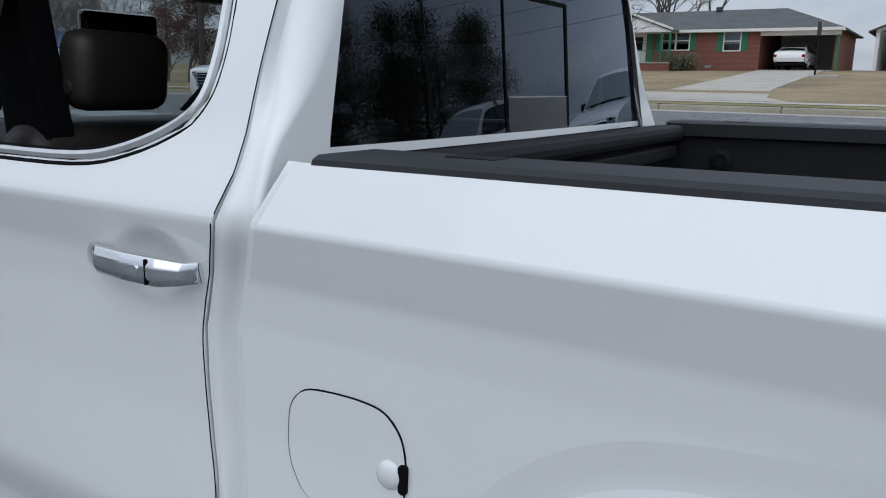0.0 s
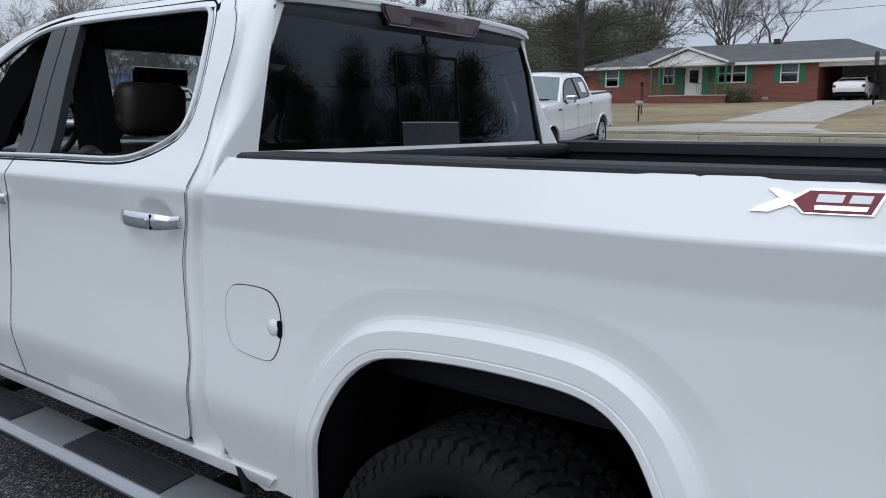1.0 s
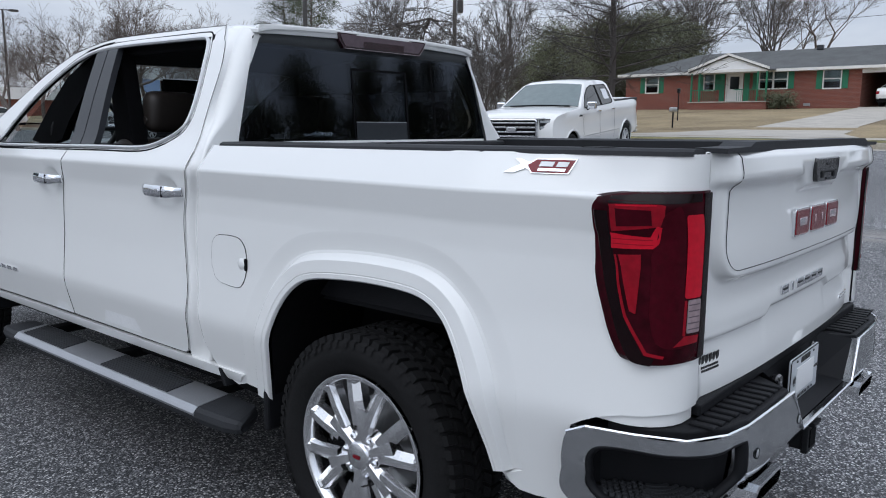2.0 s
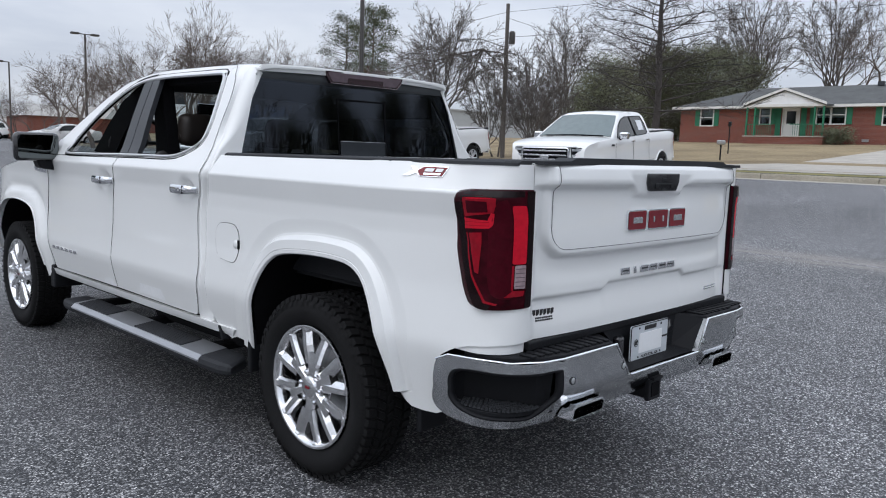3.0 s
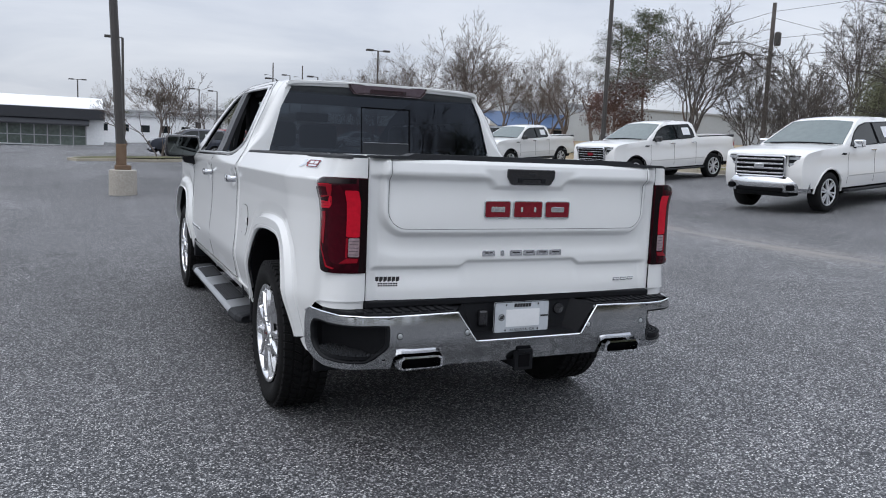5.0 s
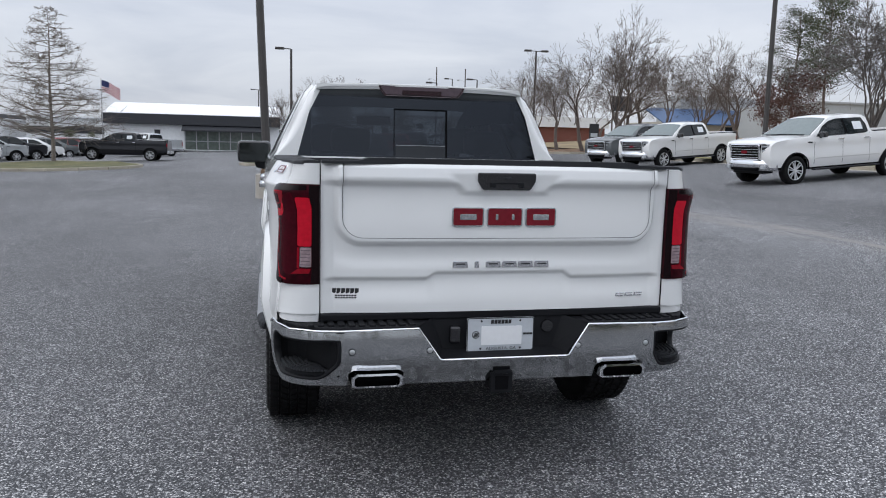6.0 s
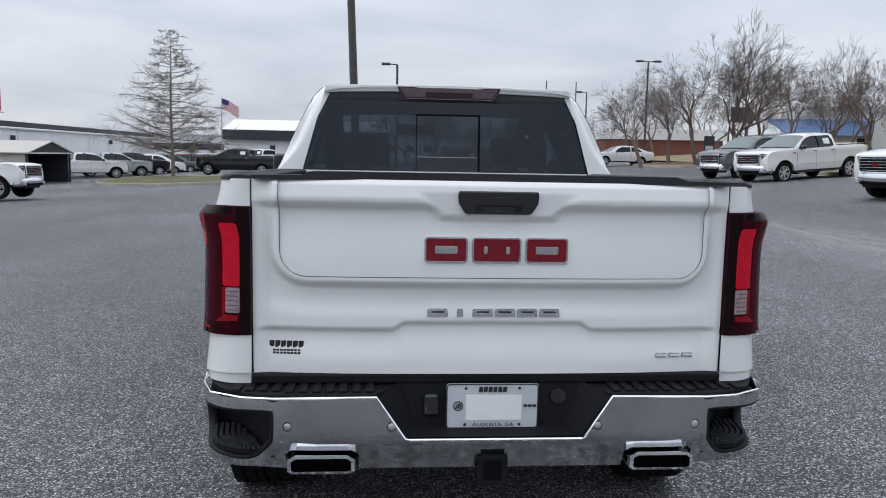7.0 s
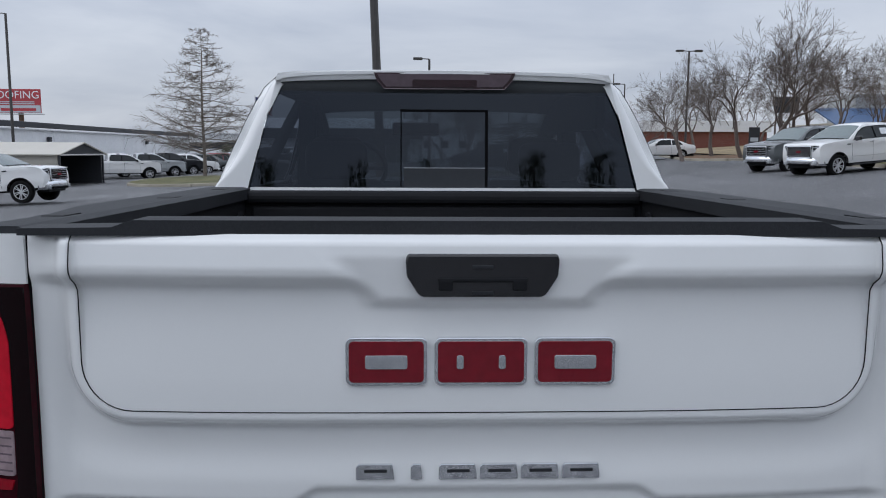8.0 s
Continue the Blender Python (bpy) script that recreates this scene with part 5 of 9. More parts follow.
for s in (-1, 1):
    # chrome round the corner step: a band between an outer line and a rounded opening
    outer = [(0.684, 0.7145), (0.80, 0.715), (0.92, 0.716), (1.05, 0.715), (1.17, 0.711), (1.222, 0.690), (1.240, 0.645), (1.238, 0.590), (1.205, 0.530), (1.13, 0.490), (1.02, 0.474), (0.90, 0.469), (0.79, 0.468), (0.720, 0.468), (0.690, 0.468), (0.684, 0.472), (0.684, 0.52), (0.684, 0.60), (0.684, 0.66), (0.684, 0.70)]
    inner = [(0.712, 0.680), (0.80, 0.681), (0.92, 0.682), (1.05, 0.679), (1.12, 0.673), (1.158, 0.660), (1.176, 0.630), (1.172, 0.590), (1.150, 0.556), (1.10, 0.526), (1.02, 0.506), (0.90, 0.499), (0.81, 0.496), (0.776, 0.500), (0.755, 0.513), (0.733, 0.537), (0.712, 0.563), (0.701, 0.585), (0.698, 0.640), (0.700, 0.672)]
    def closed(pts, sub_=6, straight=False):
        out, n = [], len(pts)
        for k in range(n):
            a, b, c, d = [Vector(pts[(k + q) % n]) for q in (-1, 0, 1, 2)]
            for q in range(sub_):
                t = q / sub_
                out.append(tuple(b.lerp(c, t)) if straight else tuple(0.5 * (2 * b + (c - a) * t + (2 * a - 5 * b + 4 * c - d) * t * t + (3 * b - a - 3 * c + d) * t ** 3)))
        return out
    lo, li = closed(outer), closed(inner)
    def shrunk(k):
        return [(0.94 + (u - 0.94) * (1 - 0.45 * k), 0.592 + (z - 0.592) * (1 - k)) for u, z in li]
    def loft(rows_, cap_last=False):
        lb = bmesh.new()
        rr = [[lb.verts.new(bumper(s * u, z, off)) for u, z in ln] for ln, off in rows_]
        n = len(rr[0])
        for a, b in zip(rr, rr[1:]):
            for k in range(n):
                lb.faces.new((a[k], a[(k + 1) % n], b[(k + 1) % n], b[k]))
        if cap_last:
            c = lb.verts.new(sum((v.co for v in rr[-1]), Vector()) / n)
            for k in range(n):
                lb.faces.new((rr[-1][k], rr[-1][(k + 1) % n], c))
        bmesh.ops.recalc_face_normals(lb, faces=lb.faces)
        return lb
    part("bumper_corner", loft([([tuple(Vector(a).lerp(Vector(b), f_)) for a, b in zip(lo, li)], 0.0) for f_ in (0, 0.25, 0.5, 0.75, 1)]), CHROME_DUSTY, bp_root, "chrome corner round the step", smooth=True)
    part("step_surround", loft([(li, -0.004), (shrunk(0.02), 0.001), (shrunk(0.10), -0.004), (shrunk(0.13), -0.020), (shrunk(0.10), -0.030)]), BLACK_PLASTIC, bp_root, "black step surround", smooth=True)
    # the corner step: a shelf under an open notch, with a wall inboard
    wall_line = [(0.700, -1.088), (0.735, -1.035), (0.785, -0.935), (0.828, -0.850), (0.868, -0.805), (0.905, -0.792), (0.950, -0.796)]
    shelf_rim = [bumper(0.76 + 0.042 * k, 0.505, -0.010)[:2] for k in range(10)]
    wb = bmesh.new()
    foot, head = [wb.verts.new((s * x, y + (0.022 if y < -1.05 else 0.0), 0.512)) for x, y in wall_line], [wb.verts.new((s * x, y, 0.70)) for x, y in wall_line]
    for k in range(len(wall_line) - 1):
        wb.faces.new((foot[k], foot[k + 1], head[k + 1], head[k]))
    step_wall = part("corner_step", wb, BLACK_PLASTIC, bp_root, "black corner step recess")
    floor_line = [(s * x, y) for x, y in shelf_rim + wall_line[::-1]]
    part("step_shelf", prism(floor_line, 0.511, 0.530, "z", 0.003), BLACK_PLASTIC, step_wall)
    part("notch_roof", prism(floor_line, 0.684, 0.700, "z"), BLACK_PLASTIC, step_wall)
    studs = bmesh.new()
    for i in range(22):
        for j in range(7):
            p = Vector(bumper(s * (0.735 + 0.018 * i + (0.009 if j % 2 else 0)), 0.534, -0.026 - 0.019 * j))
            gap = np.interp(p.y, [q[1] for q in wall_line], [q[0] for q in wall_line])
            if abs(p.x) > gap + 0.015:
                lathe([(0.0085, -0.002), (0.007, 0.006), (0.0, 0.0065)], 6, Matrix.Translation(p), studs)
    part("step_studs", studs, GREY_PLASTIC, bp_root, "grip studs")
    # top pad with cross ribs
    pad = prism([(s * 0.30, -1.005), (s * 0.385, -1.128), (s * 0.70, -1.126), (s * 0.79, -1.10), (s * 0.87, -1.045), (s * 0.918, -0.965), (s * 0.930, -0.90), (s * 0.925, -0.85), (s * 0.89, -0.85), (s * 0.870, -0.93), (s * 0.80, -1.0)], 0.705, 0.732, "z", 0.005)
    part("top_pad", pad, BLACK_PLASTIC, bp_root, "black ribbed step pad")
    ribs = bmesh.new()
    for k in range(11):
        xc = 0.40 + 0.042 * k
        add_box(ribs, xc - 0.013, xc + 0.013, -1.112 + 0.0022 * k * (k > 6), -1.025, 0.731, 0.740, 0.003, Matrix.Scale(-1, 4, (1, 0, 0)) if s < 0 else None)
    part("pad_ribs", ribs, BLACK_PLASTIC, bp_root)
    # sensors
    for u, z in ((0.655, 0.632), (0.330, 0.632)):
        p = Vector(bumper(s * u, z, 0.001))
        sn = lathe([(0.0, 0.0014), (0.011, 0.0011), (0.0118, 0.0)], 16, Matrix.Translation(p) @ pose(0, 0, 0, 90, 0, 0))
        part("parking_sensor", sn, PAINT_SILVER, bp_root, "round parking sensor", smooth=True)
        rg = lathe([(0.0125, 0.0), (0.0140, 0.0012), (0.0150, 0.0)], 20, Matrix.Translation(p) @ pose(0, 0, 0, 90, 0, 0))
        part("sensor_ring", rg, BLACK_PLASTIC, bp_root)
    # exhaust tip: a bright slanted frame with a dark throat
    xa, xb = 0.444, 0.656
    o = [(xa, 0.484), (xa + 0.015, 0.476), (xb - 0.015, 0.476), (xb, 0.484), (xb, 0.524), (xb - 0.022, 0.538), (xa + 0.022, 0.538), (xa, 0.524)]
    i_ = [(xa + 0.012, 0.490), (xa + 0.022, 0.485), (xb - 0.022, 0.485), (xb - 0.012, 0.490), (xb - 0.012, 0.519), (xb - 0.026, 0.529), (xa + 0.026, 0.529), (xa + 0.012, 0.519)]
    eb = bmesh.new()
    def ex(p, y):
        return eb.verts.new((s * p[0], y, p[1]))
    r0, r1, r2, r3 = [ex(p, -0.86) for p in o], [ex(p, -1.140 - 0.15 * (p[1] - 0.51)) for p in o], [ex(p, -1.143 - 0.15 * (p[1] - 0.51)) for p in i_], [ex(p, -1.05) for p in i_]
    for a, b in ((r0, r1), (r1, r2), (r2, r3)):
        for k in range(8):
            eb.faces.new((a[k], a[(k + 1) % 8], b[(k + 1) % 8], b[k]))
    tip = part("exhaust_tip", eb, CHROME, hero, "chrome rectangular exhaust tip")
    part("exhaust_throat", prism([(s * p[0], p[1]) for p in i_], -1.055, -1.04, "y"), GAP, tip)
# plate recess, plate and fittings
rec = bmesh.new()
for pts in ([(-0.375, -1.122, 0.72), (-0.285, -1.122, 0.588), (-0.25, -1.035, 0.605), (-0.30, -1.02, 0.745)], [(0.375, -1.122, 0.72), (0.285, -1.122, 0.588), (0.25, -1.035, 0.605), (0.30, -1.02, 0.745)],
            [(-0.285, -1.122, 0.588), (0.285, -1.122, 0.588), (0.25, -1.035, 0.605), (-0.25, -1.035, 0.605)], [(-0.30, -1.02, 0.745), (-0.25, -1.035, 0.605), (0.25, -1.035, 0.605), (0.30, -1.02, 0.745)],
            [(-0.30, -1.02, 0.745), (0.30, -1.02, 0.745), (0.30, -0.98, 0.785), (-0.30, -0.98, 0.785)]):
    rec.faces.new([rec.verts.new(p) for p in pts])
part("plate_recess", rec, BLACK_PLASTIC, bp_root, "black plate recess")
part("gate_sill", box(-0.78, 0.78, -1.03, -0.97, 0.738, 0.769, 0.006), BLACK_PLASTIC, bp_root, "black sill under the tailgate")
part("wiring_plug", box(-0.225, -0.175, -1.055, -1.02, 0.63, 0.71, 0.012), GLOSS_BLACK, bp_root, "black trailer socket")
part("key_lock", lathe([(0.0, 0.012), (0.026, 0.010), (0.03, 0.0)], 20, pose(0.225, -1.028, 0.695, 90, 0, 0)), GLOSS_BLACK, bp_root, "round spare-wheel lock")
plate = part("dealer_plate", prism(rounded(-0.152, 0.152, 0.596, 0.746, 0.010), -1.066, -1.060, "y", 0.001), PALE_PLATE, hero, "pale dealer plate on the bumper")
part("plate_blank", prism(rounded(-0.088, 0.096, 0.625, 0.708, 0.003), -1.0685, -1.0662, "y"), WHITE_PLATE, plate, "white blank field")
part("plate_frame", tube([(x, -1.0662, z) for x, z in rounded(-0.150, 0.150, 0.598, 0.744, 0.010)] + [(-0.150, -1.0662, 0.608)], 0.0022, 5), GREY_PLASTIC, plate)
for k in range(6):
    part("name_bar", prism([(-0.046 + 0.0158 * k, 0.719), (-0.0335 + 0.0158 * k, 0.719), (-0.032 + 0.0158 * k, 0.736), (-0.0445 + 0.0158 * k, 0.736)], -1.0685, -1.0662, "y"), INK, plate)
ring_ = lathe([(0.013, 0.001), (0.0165, 0.001)], 20, pose(-0.113, -1.0675, 0.672, 90, 0, 0))
part("round_emblem", ring_, INK, plate)
for k in range(3):
    part("emblem_bar", prism([(-0.122 + 0.006 * k, 0.664), (-0.118 + 0.006 * k, 0.664), (-0.112 + 0.006 * k, 0.680), (-0.116 + 0.006 * k, 0.680)], -1.0685, -1.0662, "y"), INK, plate)
for k in range(3):
    part("maker_bar", prism([(0.103 + 0.0145 * k, 0.668), (0.115 + 0.0145 * k, 0.668), (0.115 + 0.0145 * k, 0.676), (0.103 + 0.0145 * k, 0.676)], -1.0685, -1.0662, "y"), INK, plate)
for xb, zb in ((-0.088, 0.731), (0.088, 0.731), (-0.09, 0.609), (0.09, 0.609)):
    part("plate_screw", lathe([(0.0, 0.003), (0.004, 0.002), (0.005, 0.0)], 10, pose(xb, -1.0665, zb, 90, 0, 0)), GREY_PLASTIC, plate)


def text_part(words, size, m, material, parent, name="lettering", stretch=1.0, spread=1.0):
    cu = bpy.data.curves.new("words", "FONT")
    cu.body, cu.size, cu.align_x, cu.align_y, cu.extrude, cu.space_character = words, size, "CENTER", "CENTER", 0.0006, spread
    tmp = bpy.data.objects.new("words", cu)
    scene.collection.objects.link(tmp)
    me = bpy.data.meshes.new_from_object(tmp.evaluated_get(bpy.context.evaluated_depsgraph_get()))
    bpy.data.objects.remove(tmp)
    bpy.data.curves.remove(cu)
    me.transform(m @ Matrix.Diagonal((stretch, 1, 1, 1)))
    me.materials.clear()
    me.materials.append(material)
    ob = new(name, me)
    ob.parent = parent
    return ob


text_part("AUGUSTA, GA", 0.017, pose(0.003, -1.0672, 0.6085, 90, 0, 0), INK, plate, stretch=1.25)
# tow hitch and underside
ht = box(-0.042, 0.042, -1.10, -0.80, 0.425, 0.505, 0.006)
add_box(ht, -0.05, 0.05, -1.105, -1.085, 0.418, 0.512, 0.004)
htp = part("tow_hitch", ht, BLACK_PLASTIC, hero, "black tow hitch receiver")
part("hitch_throat", box(-0.030, 0.030, -1.108, -1.10, 0.435, 0.495), GAP, htp)
part("hitch_tab", box(-0.038, 0.038, -1.12, -1.07, 0.508, 0.522, 0.003), BLACK_PLASTIC, htp)
part("hitch_crossbar", box(-0.55, 0.55, -0.98, -0.86, 0.46, 0.54, 0.02), UNDER, hero)
part("frame_rail", box(-0.50, -0.40, -0.95, 4.3, 0.50, 0.64, 0.01), UNDER, hero)
part("frame_rail", box(0.40, 0.50, -0.95, 4.3, 0.50, 0.64, 0.01), UNDER, hero)
part("floor_pan", box(-0.86, 0.86, 0.62, 4.3, 0.50, 0.56, 0.01), UNDER, hero)
part("muffler", box(0.42, 0.72, 0.55, 1.4, 0.38, 0.56, 0.06), UNDER, hero)
part("fuel_tank", box(-0.80, -0.42, 0.55, 1.9, 0.36, 0.54, 0.05), UNDER, hero)
part("gearbox", box(-0.28, 0.28, 1.2, 3.4, 0.34, 0.54, 0.06), UNDER, hero)
spare = lathe([(0.14, -0.10), (0.30, -0.12), (0.37, -0.08), (0.37, 0.08), (0.30, 0.12), (0.14, 0.10), (0.14, -0.10)], 28, pose(0, -0.52, 0.58))
part("spare_wheel", spare, UNDER, hero, "spare wheel under the bed")
axle = tube([(-0.8, 0, 0.41), (-0.15, 0, 0.41), (0.15, 0, 0.41), (0.8, 0, 0.41)], 0.05, 10)
bmesh.ops.create_uvsphere(axle, u_segments=14, v_segments=10, radius=0.16, matrix=Matrix.Translation((0.05, 0, 0.41)))
part("rear_axle", axle, UNDER, hero, smooth=True)
for s in (-1, 1):
    part("mud_flap", box(s * 0.80, s * 0.985, 0.47, 0.50, 0.36, 0.56, 0.01), BLACK_PLASTIC, hero, "black mud guard")
    part("mud_flap", box(s * 0.74, s * 0.885, -0.60, -0.57, 0.34, 0.52, 0.010), BLACK_PLASTIC, hero, "black mud guard")
    part("mud_flap", box(s * 0.78, s * 0.98, 3.02, 3.10, 0.40, 0.56, 0.01), BLACK_PLASTIC, hero, "black mud guard")


# wheels
def tyre_mesh(R=0.412, width=0.262, rim=0.268, lugs=56, detail=True):
    """A tyre round the x axis: shaped carcass, and tread of separate blocks."""
    hw = width / 2
    prof = [(rim, -hw * 0.80), (rim + 0.012, -hw * 0.90), (rim + 0.05, -hw * 1.0), (R - 0.065, -hw * 1.03), (R - 0.030, -hw * 0.96), (R - 0.013, -hw * 0.80),
            (R - 0.011, 0.0), (R - 0.013, hw * 0.80), (R - 0.030, hw * 0.96), (R - 0.065, hw * 1.03), (rim + 0.05, hw * 1.0), (rim + 0.012, hw * 0.90), (rim, hw * 0.80)]
    bm = lathe(prof, 64, pose(0, 0, 0, 0, 90, 0))
    for f in bm.faces:
        f.smooth = True
    if not detail:
        return bm, None
    carcass, bm = bm, bmesh.new()
    def block(a0, a1, x0, x1, r0, r1, skew=0.0):
        vs = []
        for r in (r0, r1):
            k = 0.0 if r == r0 else 0.004
            for a, x in ((a0 + k, x0 + k), (a1 - k, x0 + k), (a1 - k + skew, x1 - k), (a0 + k + skew, x1 - k)):
                vs.append(bm.verts.new((x, r * math.cos(a), r * math.sin(a))))
        bm.faces.new(vs[4:])
        for i in range(4):
            bm.faces.new((vs[i], vs[(i + 1) % 4], vs[4 + (i + 1) % 4], vs[4 + i]))
    st = math.tau / lugs
    for k in range(lugs):
        a = k * st
        for x0, x1, sh, sk in ((-hw * 0.92, -hw * 0.56, 0.0, 0.02), (-hw * 0.50, -hw * 0.18, 0.35, 0.05), (-hw * 0.13, hw * 0.13, 0.1, -0.05), (hw * 0.18, hw * 0.50, 0.6, 0.05), (hw * 0.56, hw * 0.92, 0.25, -0.02)):
            block(a + sh * st, a + sh * st + st * 0.74, x0, x1, R - 0.016 - (0.006 if abs(x0 + x1) > hw else 0), R, sk)
        # shoulder lugs on the side wall
        for sg in (-1, 1):
            vs = []
            for r, x in ((R - 0.014, 0.86), (R - 0.028, 0.965), (R - 0.042, 1.005)):
                for a2 in (a + 0.12 * st, a + (0.62 if k % 2 else 0.45) * st):
                    vs.append(bm.verts.new((sg * hw * x + sg * 0.004, r * math.cos(a2), r * math.sin(a2))))
            bm.faces.new((vs[0], vs[1], vs[3], vs[2])); bm.faces.new((vs[2], vs[3], vs[5], vs[4]))
    return carcass, bm


def rim_meshes(R=0.268, side=-1, spokes=6, face=0.095):
    """Barrel, split spokes, hub cap, nuts and brake, round the x axis; side is the outward direction along x."""
    barrel = lathe([(R + 0.004, face * 0.98), (R - 0.004, face), (R - 0.014, face * 0.93), (R - 0.022, face * 0.5), (R - 0.03, -0.09)], 48, pose(0, 0, 0, 0, 90 * side, 0))
    for f in barrel.faces:
        f.smooth = True
    sp = bmesh.new()
    def bar(a0, w0, r0, a1, w1, r1, x0, x1, t=0.03, ridge=0.0):
        """A faceted bar from (angle, radius) to (angle, radius), with its ridge to one side."""
        p0, p1 = Vector((0, r0 * math.cos(a0), r0 * math.sin(a0))), Vector((0, r1 * math.cos(a1), r1 * math.sin(a1)))
        d = (p1 - p0).normalized()
        n_ = Vector((1, 0, 0)).cross(d)
        rings = []
        for p, w, x in ((p0, w0, x0), (p0.lerp(p1, 0.5), (w0 + w1) / 2, (x0 + x1) / 2 + 0.004), (p1, w1, x1)):
            rings.append([sp.verts.new(p + n_ * k * w + Vector((side * (x + h), 0, 0))) for k, h in ((-1.0, -t), (-0.97, -0.013), (ridge - 0.42, 0.004), (ridge + 0.42, 0.004), (0.97, -0.013), (1.0, -t))])
        for r0_, r1_ in zip(rings, rings[1:]):
            for k in range(5):
                sp.faces.new((r0_[k], r0_[k + 1], r1_[k + 1], r1_[k]))
    for k in range(spokes):
        a = k * math.tau / spokes
        bar(a, 0.026, 0.046, a, 0.047, 0.158, 0.083, 0.083, 0.04)
        for q in (-1, 1):
            bar(a + q * 0.13, 0.030, 0.105, a + q * 0.262, 0.0265, R - 0.010, 0.086, 0.080, 0.045, 0.3 * q)
            bar(a + q * 0.262, 0.0265, R - 0.030, a + q * 0.262, 0.032, R - 0.003, 0.079, 0.086, 0.045)
    hub = lathe([(0.10, 0.045), (0.082, 0.076), (0.06, 0.082), (0.045, 0.080)], 30, pose(0, 0, 0, 0, 90 * side, 0), sp)
    cap = lathe([(0.049, 0.076), (0.048, 0.093), (0.042, 0.097), (0.0, 0.0985)], 24, pose(0, 0, 0, 0, 90 * side, 0))
    for f in cap.faces:
        f.smooth = True
    badge_ = box(side * 0.0995, side * 0.1015, -0.016, 0.016, -0.006, 0.006, 0.001)
    nuts = []
    for k in range(spokes):
        a = (k + 0.5) * math.tau / spokes
        nuts.append(lathe([(0.011, 0.062), (0.011, 0.086), (0.007, 0.093), (0.0, 0.094)], 8, pose(0, 0.068 * math.cos(a), 0.068 * math.sin(a)) @ pose(0, 0, 0, 0, 90 * side, 0)))
    disc = lathe([(0.0, 0.01), (0.17, 0.01), (0.17, -0.01), (0.0, -0.01)], 36, pose(0, 0, 0, 0, 90 * side, 0))
    cal = box(side * 0.0, side * 0.055, 0.09, 0.20, -0.10, 0.10, 0.01)
    return barrel, sp, cap, badge_, nuts, disc, cal


def wheel(parent, x, y, side, mat_spoke=ALLOY, turn=0.0, detail=True, R=0.403, name="wheel"):
    """A wheel under a vehicle. side: -1 faces -x."""
    tb, tread = tyre_mesh(R, detail=detail, lugs=58 if detail else 30)
    barrel, sp, cap, badge_, nuts, disc, cal = rim_meshes(R * 0.662, side)
    bmesh.ops.translate(barrel, verts=barrel.verts[:], vec=(side * 0.03, 0, 0))
    bmesh.ops.translate(sp, verts=sp.verts[:], vec=(side * 0.03, 0, 0))
    bmesh.ops.rotate(sp, verts=sp.verts[:], cent=(0, 0, 0), matrix=Matrix.Rotation(turn, 3, "X"))
    w = part(name, tb, RUBBER, parent, "black tyre on a bright alloy wheel")
    w.location = (x, y, R)
    if tread:
        tagged(part("tread", tread, RUBBER, w, "blocky all-terrain tread"), kind="stuff")
    part("rim", barrel, mat_spoke, w, "polished rim")
    part("spokes", sp, mat_spoke, w, "polished split spokes", smooth=False)
    for b_ in [cap, badge_, *nuts]:
        bmesh.ops.translate(b_, verts=b_.verts[:], vec=(side * 0.03, 0, 0))
    part("hub_cap", cap, mat_spoke, w)
    part("hub_mark", badge_, BADGE_RED, w, "small red mark")
    if detail:
        for nt in nuts:
            bmesh.ops.rotate(nt, verts=nt.verts[:], cent=(0, 0, 0), matrix=Matrix.Rotation(turn, 3, "X"))
            part("wheel_nut", nt, CHROME, w)
        part("brake_disc", disc, STEEL, w)
        part("brake_caliper", cal, UNDER, w)
    else:
        for b_ in [disc, cal, *nuts]:
            b_.free()
    return w


for s in (-1, 1):
    wheel(hero, s * 0.865, 0.0, s, turn=0.63)
    wheel(hero, s * 0.865, 3.745, s, turn=0.3)

# glass in the far side's doors, its windows are up
part("side_glass", sheet([(1.04, 1.50), (1.08, 1.43), (1.18, 1.39), (1.43, 1.37), (1.74, 1.365), (1.84, 1.81), (1.12, 1.805), (1.07, 1.72)], 0.1, lambda y, z: body(1, y, z, -0.012)), TINT, hero, "dark tinted rear door glass")
part("side_glass", sheet([(1.94, 1.36), (2.73, 1.35), (2.66, 1.47), (2.54, 1.57), (2.41, 1.66), (2.25, 1.745), (2.04, 1.79)], 0.1, lambda y, z: body(1, y, z, -0.012)), CLEAR, hero, "clear front door glass")

